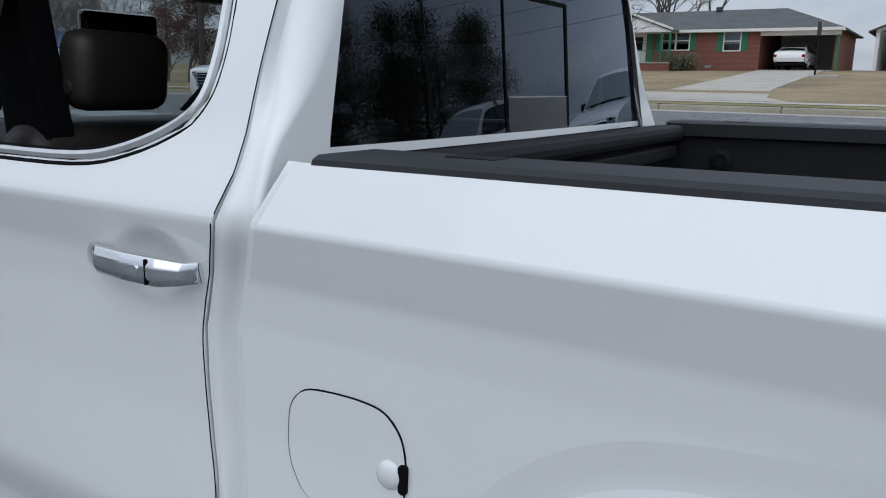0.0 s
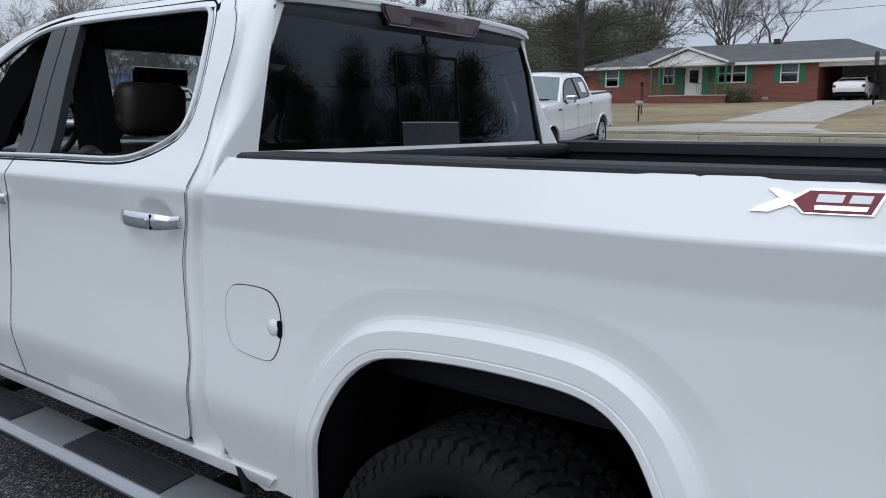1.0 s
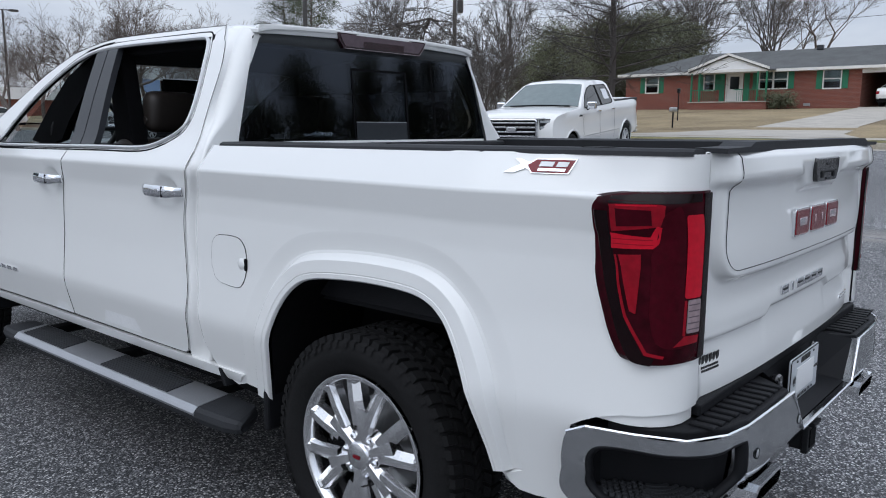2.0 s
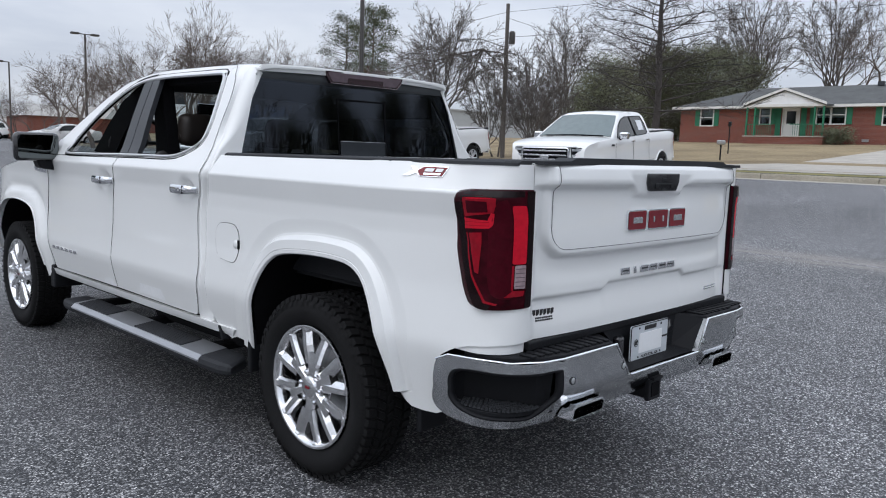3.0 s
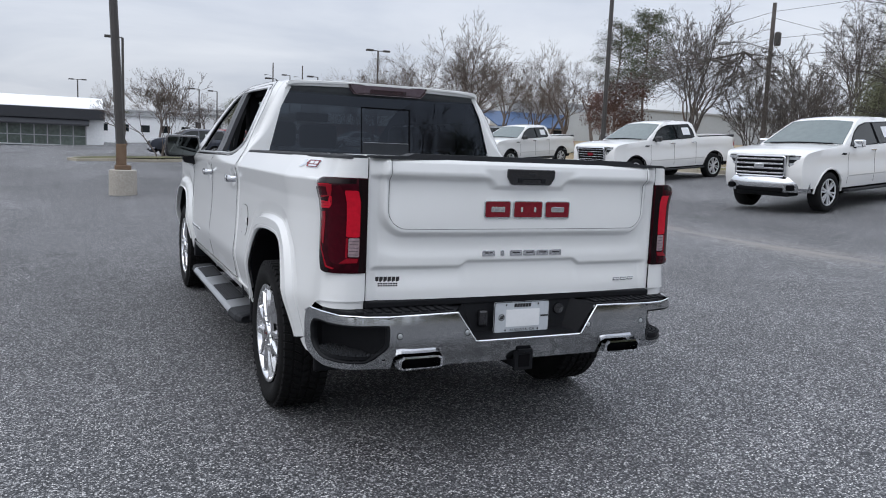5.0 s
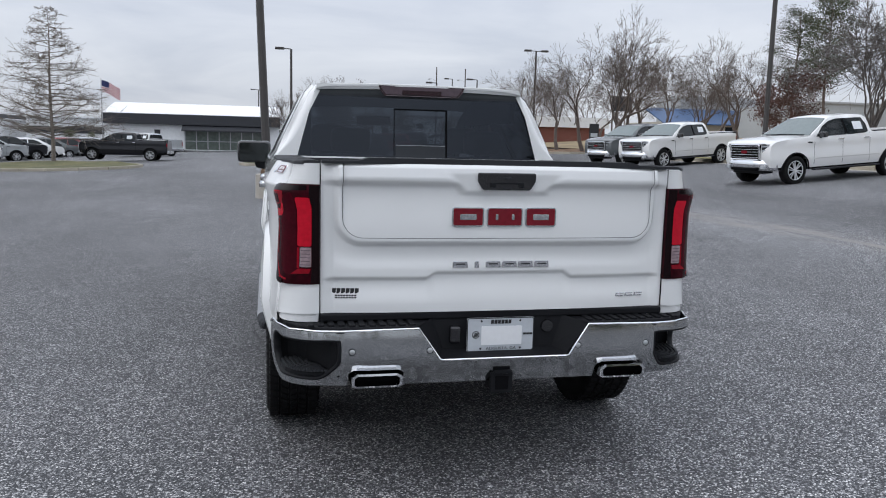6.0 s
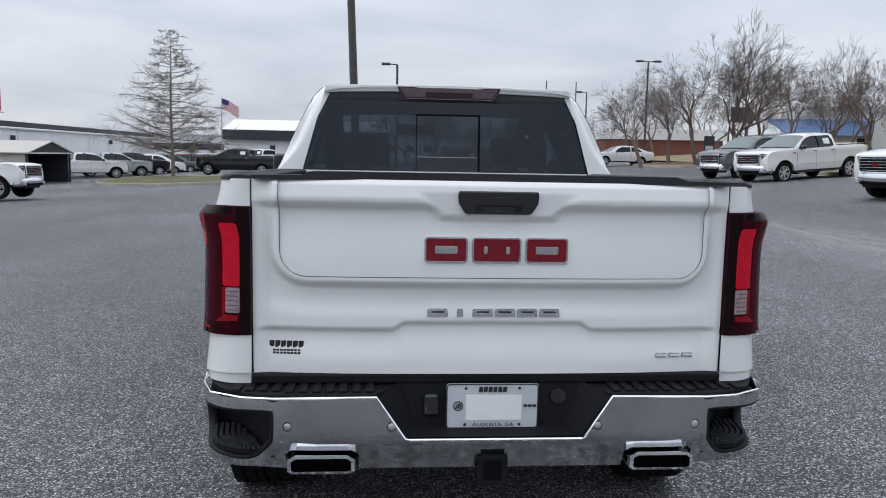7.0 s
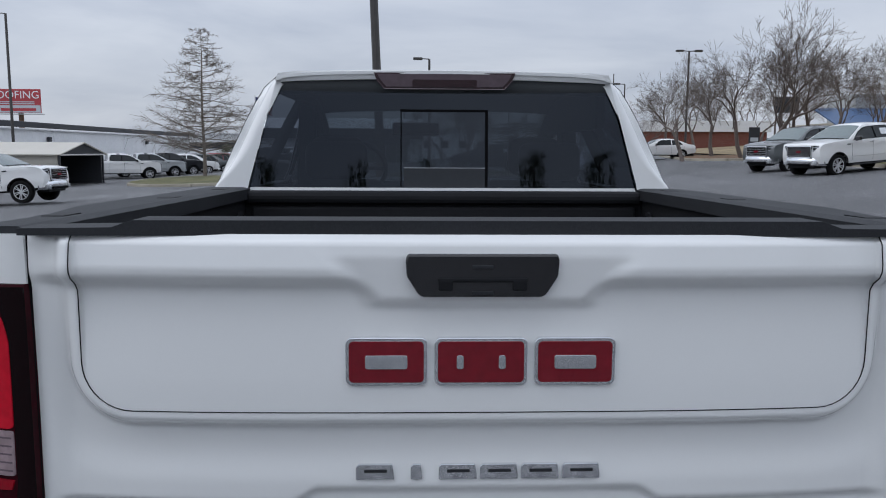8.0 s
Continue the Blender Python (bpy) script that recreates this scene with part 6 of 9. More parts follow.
# door mirrors
for s in (-1, 1):
    mb = bmesh.new()
    add_box(mb, s * 0.955, s * 1.245, 2.905, 3.07, 1.286, 1.478, 0.035, seg=3)
    for v in mb.verts:      # the housing narrows toward the front
        k = soft(2.93, 3.07, v.co.y)
        v.co.x, v.co.z = s * 0.97 + (v.co.x - s * 0.97) * (1 - 0.26 * k), 1.38 + (v.co.z - 1.38) * (1 - 0.15 * k)
    mr = part("door_mirror", mb, GLOSS_BLACK, hero, "gloss black door mirror", smooth=True)
    part("mirror_glass", prism(rounded(min(s * 0.975, s * 1.225), max(s * 0.975, s * 1.225), 1.304, 1.460, 0.022), 2.898, 2.903, "y"), MIRROR, mr, "mirror glass")
    part("mirror_arm", prism([(s * 0.93, 1.32), (s * 1.06, 1.33), (s * 1.10, 1.285), (s * 1.08, 1.24), (s * 0.985, 1.225), (s * 0.95, 1.26)], 2.93, 3.03, "y", 0.012), BLACK_PLASTIC, mr, "black mirror arm")
    part("fender_vent", sheet([(3.09, 1.200), (3.29, 1.212), (3.31, 1.235), (3.24, 1.252), (3.07, 1.238)], 0.03, lambda y, z: body(s, y, z, 0.008), (-s * 0.01, 0, 0)), CHROME, hero, "chrome fender badge")

# cabin seen through the glass
part("headliner", sheet([(-0.70, 1.0), (0.70, 1.0), (0.70, 2.3), (-0.70, 2.3)], 0.2, lambda x, y: (x, y, roof_z(x, y) - 0.035)), HEADLINER, hero)
part("cabin_floor", box(-0.84, 0.84, 0.86, 3.2, 0.56, 0.62), CABIN, hero)
part("cabin_back", box(-0.78, 0.78, 0.88, 0.92, 0.6, 1.40), CABIN, hero)
for s in (-1, 1):
    part("door_card", prism([(0.95, 0.6), (3.0, 0.6), (3.0, 1.31), (1.93, 1.335), (1.43, 1.345), (1.22, 1.365), (1.06, 1.40), (1.0, 1.36)], s * 0.80, s * 0.90, "x", 0.01), CABIN, hero, "black door card")
for s in (-1, 1):
    part("pillar_trim", prism([(1.76, 1.30), (1.94, 1.30), (1.98, 1.80), (1.86, 1.80)], s * 0.66, s * 0.74, "x", 0.01), GAP, hero, "black pillar trim")
    part("belt", box(s * 0.705, s * 0.715, 1.90, 1.95, 0.95, 1.62), GAP, hero, "black seat belt")
dash = prism([(2.66, 0.75), (2.62, 1.10), (2.70, 1.28), (2.84, 1.345), (3.12, 1.335), (3.25, 1.28), (3.3, 0.7)], -0.82, 0.82, "x", 0.02)
part("dashboard", dash, CABIN, hero, "black dashboard")
part("centre_screen", box(-0.13, 0.13, 2.54, 2.58, 1.08, 1.24, 0.01), GLOSS_BLACK, hero, "dark centre screen")
part("centre_console", box(-0.17, 0.17, 1.75, 2.6, 0.62, 0.98, 0.03), CABIN, hero)
sw = bmesh.new()
swm = pose(-0.50, 2.73, 1.43, -62, 0, 0)
ring = [swm @ Vector((0.185 * math.cos(a), 0.185 * math.sin(a), 0)) for a in np.linspace(0, math.tau, 33)]
add_tube(sw, ring, 0.016, 8, False)
for a in (0, math.pi, -math.pi / 2):
    add_tube(sw, [swm @ Vector((0.05 * math.cos(a), 0.05 * math.sin(a), 0)), swm @ Vector((0.185 * math.cos(a), 0.185 * math.sin(a), 0))], 0.014, 6)
bmesh.ops.create_uvsphere(sw, u_segments=14, v_segments=8, radius=1.0, matrix=swm @ Matrix.Diagonal((0.08, 0.07, 0.03, 1)))
part("steering_wheel", sw, CABIN, hero, "black steering wheel", smooth=True)
part("inner_mirror", box(-0.26, 0.02, 2.31, 2.35, 1.63, 1.71, 0.015), GLOSS_BLACK, hero, "cabin mirror")


def seat_parts(x0, x1, y, head=True):
    cx = (x0 + x1) / 2
    part("seat_cushion", box(x0, x1, y, y + 0.52, 0.80, 0.96, 0.05, seg=3), LEATHER, hero, "dark leather seat", smooth=True)
    bk = bmesh.new()
    add_box(bk, x0, x1, -0.085, 0.085, 0, 0.50, 0.07, Matrix.Translation((0, y + 0.03, 0.90)) @ pose(0, 0, 0, 12, 0, 0), 3)
    part("seat_back", bk, LEATHER, hero, "dark leather seat back", smooth=True)
    if head:
        hb_ = bmesh.new()
        add_box(hb_, -0.135, 0.135, -0.062, 0.062, 0, 0.195, 0.048, Matrix.Translation((cx, y - 0.10, 1.420)) @ pose(0, 0, 0, 8, 0, 0), 4)
        hr = part("headrest", hb_, LEATHER, hero, "dark leather headrest", smooth=True)
        part("headrest_button", lathe([(0.0, 0.006), (0.018, 0.005), (0.02, 0.0)], 14, pose(cx - 0.134, y - 0.11, 1.475, 0, -90, 0)), LEATHER, hr)


seat_parts(-0.79, -0.27, 1.90)
seat_parts(0.24, 0.76, 1.88)
seat_parts(-0.70, 0.70, 1.02, head=False)
for cx in (-0.45, 0.45):
    hb_ = bmesh.new()
    add_box(hb_, -0.13, 0.13, -0.05, 0.05, 0, 0.16, 0.04, Matrix.Translation((cx, 0.96, 1.42)), 3)
    part("headrest", hb_, LEATHER, hero, "dark leather headrest", smooth=True)
# ---- vehicles in the distance ----
wheel_cache = {}


def far_wheel(parent, x, y, side, R, style):
    """Tyre, rim and spokes, on meshes shared by all wheels of a size."""
    key = (side, R, style)
    if key not in wheel_cache:
        tb = lathe([(R * 0.66, -0.10), (R * 0.74, -0.125), (R * 0.92, -0.128), (R, -0.10), (R, 0.10), (R * 0.92, 0.128), (R * 0.74, 0.125), (R * 0.66, 0.10)], 32, pose(0, 0, 0, 0, 90, 0))
        rim_ = lathe([(R * 0.67, 0.118), (R * 0.64, 0.112), (R * 0.60, 0.03), (0.0, 0.02)], 28, pose(0, 0, 0, 0, 90 * side, 0))
        sp = bmesh.new()
        for k in range(6):
            a = k * math.tau / 6 + 0.3
            for da in (-0.21, 0.21):
                p0, p1 = (0.04 * math.cos(a + da), 0.04 * math.sin(a + da)), (R * 0.65 * math.cos(a + da * 0.8), R * 0.65 * math.sin(a + da * 0.8))
                wd = 0.013 if style == "split" else 0.017
                nx, ny = -(p1[1] - p0[1]), p1[0] - p0[0]
                ln = math.hypot(nx, ny); nx, ny = nx / ln * wd, ny / ln * wd
                vs = [sp.verts.new((side * 0.108, q[0] + sgn * nx, q[1] + sgn * ny)) for q, sgn in ((p0, 1), (p1, 1), (p1, -1), (p0, -1))]
                back = [sp.verts.new(v.co - Vector((side * 0.03, 0, 0))) for v in vs]
                sp.faces.new(vs)
                for i in range(4):
                    sp.faces.new((vs[i], vs[(i + 1) % 4], back[(i + 1) % 4], back[i]))
        lathe([(0.055, 0.09), (0.05, 0.118), (0.0, 0.12)], 12, pose(0, 0, 0, 0, 90 * side, 0), sp)
        made = []
        lathe([(R * 0.62, 0.100), (R * 0.635, 0.122), (R * 0.67, 0.122), (R * 0.675, 0.105)], 32, pose(0, 0, 0, 0, 90 * side, 0), sp)
        for nme, b_, mt in (("wheel", tb, RUBBER), ("rim", rim_, GAP), ("spokes", sp, FAR_ALLOY)):
            for f in b_.faces:
                f.smooth = nme != "spokes"
            me = bpy.data.meshes.new(nme); b_.to_mesh(me); b_.free(); me.materials.append(mt)
            made.append((nme, me))
        wheel_cache[key] = made
    made = wheel_cache[key]
    w = new("wheel", made[0][1]); w.parent = parent; w.location = (x, y, R)
    w["label"] = "black tyre on a bright alloy wheel"
    for nme, me in made[1:]:
        o = new(nme, me); o.parent = w
    return w


PICKUP = dict(top=[(-1.10, 0.58), (-1.14, 0.75), (-1.11, 1.05), (-1.08, 1.39), (0.77, 1.40), (0.845, 1.42), (0.86, 1.62), (0.885, 1.80), (0.98, 1.878), (1.3, 1.905), (1.75, 1.905), (2.1, 1.885), (2.36, 1.825),
                   (2.8, 1.585), (3.22, 1.345), (3.5, 1.335), (3.95, 1.305), (4.3, 1.262), (4.46, 1.225), (4.54, 1.14), (4.58, 0.95), (4.58, 0.75), (4.52, 0.52)], bed=(3, 4), base=3.745, sill=0.47, R=0.41, arch=0.50,
              zs=(0.45, 0.6, 0.72, 1.0, 1.12, 1.28, 1.40, 1.6, 1.8, 1.9), ws=(0.95, 0.985, 1.0, 0.985, 0.98, 1.0, 0.935, 0.85, 0.755, 0.66), nose=4.0,
              side=[[(0.98, 1.40), (1.12, 1.365), (1.80, 1.345), (1.80, 1.80), (1.10, 1.80), (1.0, 1.62)], [(1.86, 1.345), (3.0, 1.33), (2.66, 1.60), (2.38, 1.735), (2.08, 1.795), (1.86, 1.80)]],
              front=[(2.40, 1.815), (3.19, 1.365)], back=[(0.852, 1.45), (0.878, 1.77)], doors=(0.92, 1.98, 3.06), mirror=(2.86, 1.36), handles=(1.08, 2.08))
SUV = dict(top=[(-0.95, 0.55), (-1.0, 0.75), (-0.98, 1.05), (-0.93, 1.20), (-0.78, 1.62), (-0.62, 1.72), (-0.1, 1.77), (0.9, 1.775), (1.5, 1.75), (1.85, 1.68), (2.35, 1.40), (2.75, 1.17), (3.2, 1.13), (3.6, 1.06), (3.78, 0.95), (3.84, 0.75), (3.78, 0.45)],
           bed=None, base=2.85, sill=0.38, R=0.36, arch=0.43, zs=(0.35, 0.6, 0.9, 1.08, 1.2, 1.5, 1.7, 1.78), ws=(0.88, 0.94, 0.955, 0.95, 0.91, 0.78, 0.68, 0.58), nose=3.0,
           side=[[(-0.72, 1.17), (0.05, 1.15), (0.05, 1.63), (-0.5, 1.63)], [(0.12, 1.15), (0.95, 1.13), (0.95, 1.65), (0.12, 1.64)], [(1.03, 1.13), (2.25, 1.11), (2.0, 1.36), (1.75, 1.52), (1.45, 1.63), (1.03, 1.65)]],
           front=[(1.80, 1.66), (2.72, 1.20)], back=[(-0.90, 1.24), (-0.72, 1.62)], doors=(0.0, 1.0, 2.1), mirror=(2.1, 1.16), handles=(0.25, 1.2))
SEDAN = dict(top=[(-0.95, 0.45), (-1.02, 0.65), (-0.98, 0.90), (-0.85, 1.03), (-0.45, 1.08), (0.05, 1.28), (0.5, 1.42), (1.0, 1.46), (1.5, 1.43), (1.85, 1.32), (2.35, 1.08), (2.6, 1.00), (3.1, 0.93), (3.5, 0.82), (3.68, 0.68), (3.70, 0.5), (3.62, 0.35)],
             bed=None, base=2.75, sill=0.30, R=0.33, arch=0.40, zs=(0.28, 0.5, 0.72, 0.9, 1.0, 1.2, 1.38, 1.46), ws=(0.84, 0.90, 0.915, 0.905, 0.87, 0.76, 0.66, 0.56), nose=2.8,
             side=[[(-0.05, 1.04), (0.75, 1.02), (0.75, 1.37), (0.42, 1.33), (0.2, 1.25)], [(0.83, 1.02), (2.05, 0.98), (1.75, 1.24), (1.5, 1.35), (0.83, 1.38)]],
             front=[(1.72, 1.36), (2.48, 1.04)], back=[(-0.40, 1.11), (0.38, 1.39)], doors=(-0.1, 0.8, 1.95), mirror=(1.95, 1.02), handles=(0.1, 1.0))


def vehicle(name, label, cat, paint, sp, at, style="split", face="slats", group="", papers=True):
    """A parked vehicle: skin, glass, lamps, grille, bumpers, wheels. at: its rear axle's foot and heading."""
    root = thing(name, label, cat, group)
    nose, zs, ws, B = sp["nose"], sp["zs"], sp["ws"], sp["base"]
    end = sp["top"][-1][0]

    def w(y, z):
        v = ramp(z, zs, ws)
        if y > nose:
            v -= (0.20 if sp is PICKUP else 0.30) * ((y - nose) / (end - nose + 0.2)) ** 2.6
        if y < -0.6:
            v -= 0.06 * min(1, ((-0.6 - y) / 0.5)) ** 2
        return v

    top = sp["top"]
    def arch(c):
        a = sp["arch"]
        return [(c + a * math.cos(t), sp["R"] + a * 0.98 * math.sin(t)) for t in np.linspace(0.0, math.pi, 13)]
    bottom = [(B + sp["arch"], sp["sill"] + 0.04)] + [p for p in arch(B) if p[1] > sp["sill"]] + [(B - sp["arch"], sp["sill"]), (sp["arch"], sp["sill"])] + [p for p in arch(0.0) if p[1] > sp["sill"]] + [(-sp["arch"], sp["sill"] + 0.06)]
    outline = top + bottom
    body_ = bmesh.new()
    for s in (-1, 1):
        sheet(outline, 0.16, lambda y, z: (s * w(y, z), y, z), (-s * 0.04, 0, 0), body_, rows=(0.72, 1.12, 1.28) if sp is PICKUP else (0.72, 0.9))
    dense = []
    for i, (p, q) in enumerate(zip(top, top[1:])):
        if sp["bed"] and i == sp["bed"][0]:
            dense.append(None)
            continue
        n = 3
        for k in range(n + 1):
            dense.append((p[0] + (q[0] - p[0]) * k / n, p[1] + (q[1] - p[1]) * k / n))
    prev = None
    for p in dense:
        if p is None:
            prev = None
            continue
        row = [body_.verts.new((t * w(*p), p[0] + (0.10 * (1 - t * t) if p[0] > nose + 0.2 else 0.0), p[1] + (0.035 * (1 - t * t) if p[1] > 1.0 else 0))) for t in np.linspace(-1, 1, 9)]
        if prev:
            for a, b, c, d in zip(prev, prev[1:], row[1:], row):
                f = body_.faces.new((a, b, c, d)); f.smooth = True
        prev = row
    bmesh.ops.remove_doubles(body_, verts=body_.verts[:], dist=0.004)
    part("body", body_, paint, root)
    part("underside", box(-0.85, 0.85, -0.85, end - 0.25, sp["sill"] - 0.06, sp["sill"] + 0.10), UNDER, root)
    for c in (0.0, B):
        hz = bmesh.new()
        add_box(hz, -0.80, 0.80, c - sp["arch"] + 0.03, c + sp["arch"] - 0.03, sp["R"] + 0.05, sp["R"] + sp["arch"] - 0.03)
        part("wheel_well", hz, GAP, root)
    for s in (-1, 1):
        for c in (0.0, B):
            part("arch_lip", tube([(s * (w(y, z) + 0.004), y, z) for y, z in arch(c)], 0.022, 5), BLACK_PLASTIC if sp is PICKUP and face == "slats" else paint, root)
        for line in sp["side"]:
            part("window_surround", tube([(s * (w(y, z) + 0.004), y, z) for y, z in line + line[:1]], 0.012, 4), GAP, root)
            part("side_window", sheet(line, 0.15, lambda y, z: (s * (w(y, z) + 0.006), y, z), (-s * 0.02, 0, 0)), FAR_GLASS, root, "dark side window")
        for yy in sp["doors"]:
            part("door_seam", sheet([(yy, sp["sill"] + 0.08), (yy + 0.012, sp["sill"] + 0.08), (yy + 0.012, sp["side"][0][0][1] - 0.04), (yy, sp["side"][0][0][1] - 0.04)], 0.15, lambda y, z: (s * (w(y, z) + 0.003), y, z)), GAP, root)
        zh = sp["side"][0][0][1] - 0.17
        for yy in sp["handles"]:
            part("door_handle", box(s * (w(yy, zh) - 0.005), s * (w(yy, zh) + 0.03), yy - 0.11, yy + 0.11, zh - 0.018, zh + 0.018, 0.008), CHROME if sp is PICKUP else paint, root)
        if sp is PICKUP:
            part("b_pillar", sheet([(1.80, 1.35), (1.86, 1.35), (1.86, 1.80), (1.80, 1.80)], 0.1, lambda y, z: (s * (w(y, z) + 0.005), y, z)), GAP, root, "black pillar")
            part("fender_vent", sheet([(3.16, 1.15), (3.34, 1.16), (3.30, 1.20), (3.14, 1.19)], 0.1, lambda y, z: (s * (w(y, z) + 0.008), y, z), (-s * 0.01, 0, 0)), GREY_PLASTIC, root)
            part("body_crease", sheet([(0.55, 0.70), (3.05, 0.70), (3.05, 0.725), (0.55, 0.725)], 0.25, lambda y, z: (s * (w(y, z) + 0.012 * (z > 0.71)), y, z)), paint, root)
        my, mz = sp["mirror"]
        part("door_mirror", box(s * (w(my, mz) + 0.04), s * (w(my, mz) + 0.25), my - 0.06, my + 0.07, mz - 0.06, mz + 0.10, 0.03), CHROME if face == "bars" else GLOSS_BLACK, root, "door mirror")
        part("mirror_arm", box(s * (w(my, mz) - 0.02), s * (w(my, mz) + 0.08), my - 0.02, my + 0.04, mz - 0.08, mz - 0.03, 0.01), BLACK_PLASTIC, root)
        far_wheel(root, s * (max(ws) - 0.135), 0.0, s, sp["R"], style)
        far_wheel(root, s * (max(ws) - 0.135), B, s, sp["R"], style)
        # tail lamp and headlamp
        zt = 1.05 if sp is PICKUP else (0.95 if sp is SUV else 0.78)
        yt = ramp(zt, [p[1] for p in top[:4]], [p[0] for p in top[:4]])
        part("tail_lamp", box(s * (w(yt, zt) - 0.17), s * (w(yt, zt) + 0.006), yt - 0.02, yt + 0.14, zt - (0.19 if sp is PICKUP else 0.08), zt + (0.22 if sp is PICKUP else 0.09), 0.02), LENS_RED, root, "red tail lamp")
    (ya, za), (yb, zb) = sp["front"]
    part("windscreen", sheet([(-1, 0), (1, 0), (1, 1), (-1, 1)], 0.25, lambda t, v: (t * (w(ya + (yb - ya) * v, za + (zb - za) * v) - 0.05), ya + (yb - ya) * v + 0.012, za + (zb - za) * v + 0.012 + 0.035 * (1 - t * t)), (0, -0.02, -0.02)), SCREEN_GLASS, root, "pale windscreen with the sky's reflection in its colour")
    part("cowl", box(-0.72, 0.72, yb - 0.02, yb + 0.05, zb + 0.012, zb + 0.034, 0.008), GAP, root, "black wiper cowl")
    (ya2, za2), (yb2, zb2) = sp["back"]
    part("rear_window", sheet([(-1, 0), (1, 0), (1, 1), (-1, 1)], 0.25, lambda t, v: (t * (w(ya2 + (yb2 - ya2) * v, za2 + (zb2 - za2) * v) - 0.07), ya2 + (yb2 - ya2) * v - 0.012, za2 + (zb2 - za2) * v + 0.005 + 0.03 * (1 - t * t)), (0, 0.02, 0)), FAR_GLASS, root, "rear window")
    if papers:
        s = -1
        part("window_sticker", sheet([(1.15, 1.47), (1.50, 1.47), (1.50, 1.70), (1.15, 1.70)] if sp is PICKUP else [(0.2, 1.22), (0.6, 1.22), (0.6, 1.45), (0.2, 1.45)], 0.2, lambda y, z: (s * (w(y, z) + 0.010), y, z)), PAPER, root, "white paper in the window")
    if sp["bed"]:
        bw = box(-0.86, 0.86, -1.0, 0.80, 0.85, 0.90)
        part("bed_floor", bw, LINER, root, "dark bed floor")
        for s in (-1, 1):
            part("bed_rail", box(s * 0.80, s * 0.945, -1.08, 0.80, 1.33, 1.415, 0.015), GREY_PLASTIC, root, "dark bed rail")
        part("bed_bulkhead", box(-0.86, 0.86, 0.76, 0.86, 0.88, 1.42, 0.01), LINER, root)
        part("tailgate", box(-0.80, 0.80, -1.14, -1.06, 0.80, 1.415, 0.02), paint, root, "tailgate")
        part("running_board", box(-1.06, -0.92, 0.55, 3.1, 0.38, 0.43, 0.015), GREY_PLASTIC, root, "running board")
    # front: lamps, grille, bumper
    fy = end + 0.07
    hgt = {True: (0.76, 1.17)}.get(sp is PICKUP, (0.60, 0.80) if sp is SEDAN else (0.68, 0.92))
    gw = 0.56 if sp is PICKUP else 0.42
    gr = part("grille", box(-gw, gw, fy - 0.06, fy + 0.10, hgt[0], hgt[1], 0.03), GAP, root, "dark grille")
    n = 4 if face == "bars" else 5
    if sp is PICKUP:
        part("grille_surround", tube([(x, fy + 0.09, z) for x, z in rounded(-gw, gw, hgt[0], hgt[1], 0.05)] + [(-gw, fy + 0.09, hgt[0] + 0.05)], 0.022, 6), CHROME, gr, "chrome surround")
        for k in range(n):
            zz = hgt[0] + (hgt[1] - hgt[0]) * (k + 0.7) / (n + 0.4)
            part("grille_bar", box(-gw + 0.03, gw - 0.03, fy + 0.07, fy + 0.115, zz - (0.017 if face == "bars" else 0.008), zz + (0.017 if face == "bars" else 0.008), 0.004), CHROME, gr)
        part("hood_lip", box(-0.72, 0.72, fy - 0.02, fy + 0.075, hgt[1] + 0.015, hgt[1] + 0.04, 0.01), paint, root)
        part("grille_badge", prism(rounded(-0.11, 0.11, (hgt[0] + hgt[1]) / 2 - 0.045, (hgt[0] + hgt[1]) / 2 + 0.045, 0.04), fy + 0.10, fy + 0.13, "y", 0.006), CHROME if face == "bars" else BADGE_RED, gr, "plain front badge")
    for s in (-1, 1):
        lx = w(end - 0.1, hgt[1])
        part("headlamp", box(s * (gw + 0.02), s * (gw + 0.27), fy - 0.26, fy + 0.060, hgt[1] - 0.26, hgt[1] + 0.01, 0.03, Matrix.Translation((s * gw, fy, 0)) @ pose(0, 0, 0, 0, 0, -22 * s) @ Matrix.Translation((-s * gw, -fy, 0))), GLOSS_BLACK, root, "smoked headlamp")
        for zl in (0.05, 0.17):
            part("headlamp_bar", box(s * (gw + 0.04), s * (gw + 0.25), fy + 0.03, fy + 0.066, hgt[1] - 0.24 + zl, hgt[1] - 0.19 + zl, 0.008, Matrix.Translation((s * gw, fy, 0)) @ pose(0, 0, 0, 0, 0, -22 * s) @ Matrix.Translation((-s * gw, -fy, 0))), LAMP_HEAD, root)
    bz = (0.42, 0.77) if sp is PICKUP else (0.32, 0.55)
    bump_ = bmesh.new()
    rows = []
    for t in np.linspace(-1, 1, 13):
        x = t * 0.95
        yy = fy + 0.10 - 0.34 * abs(t) ** 4
        rows.append([bump_.verts.new((x, yy + o, z)) for o, z in ((-0.10, bz[0]), (0.0, bz[0] + 0.03), (0.03, (bz[0] + bz[1]) / 2), (0.0, bz[1] - 0.02), (-0.12, bz[1]))])
    for a, b in zip(rows, rows[1:]):
        for k in range(4):
            f = bump_.faces.new((a[k], b[k], b[k + 1], a[k + 1])); f.smooth = True
    fb = part("front_bumper", bump_, CHROME if sp is PICKUP else paint, root, "chrome front bumper" if sp is PICKUP else "front bumper")
    part("lower_intake", box(-0.52, 0.52, fy + 0.02, fy + 0.132, bz[0] + 0.015, bz[0] + 0.10, 0.02), GAP, fb)
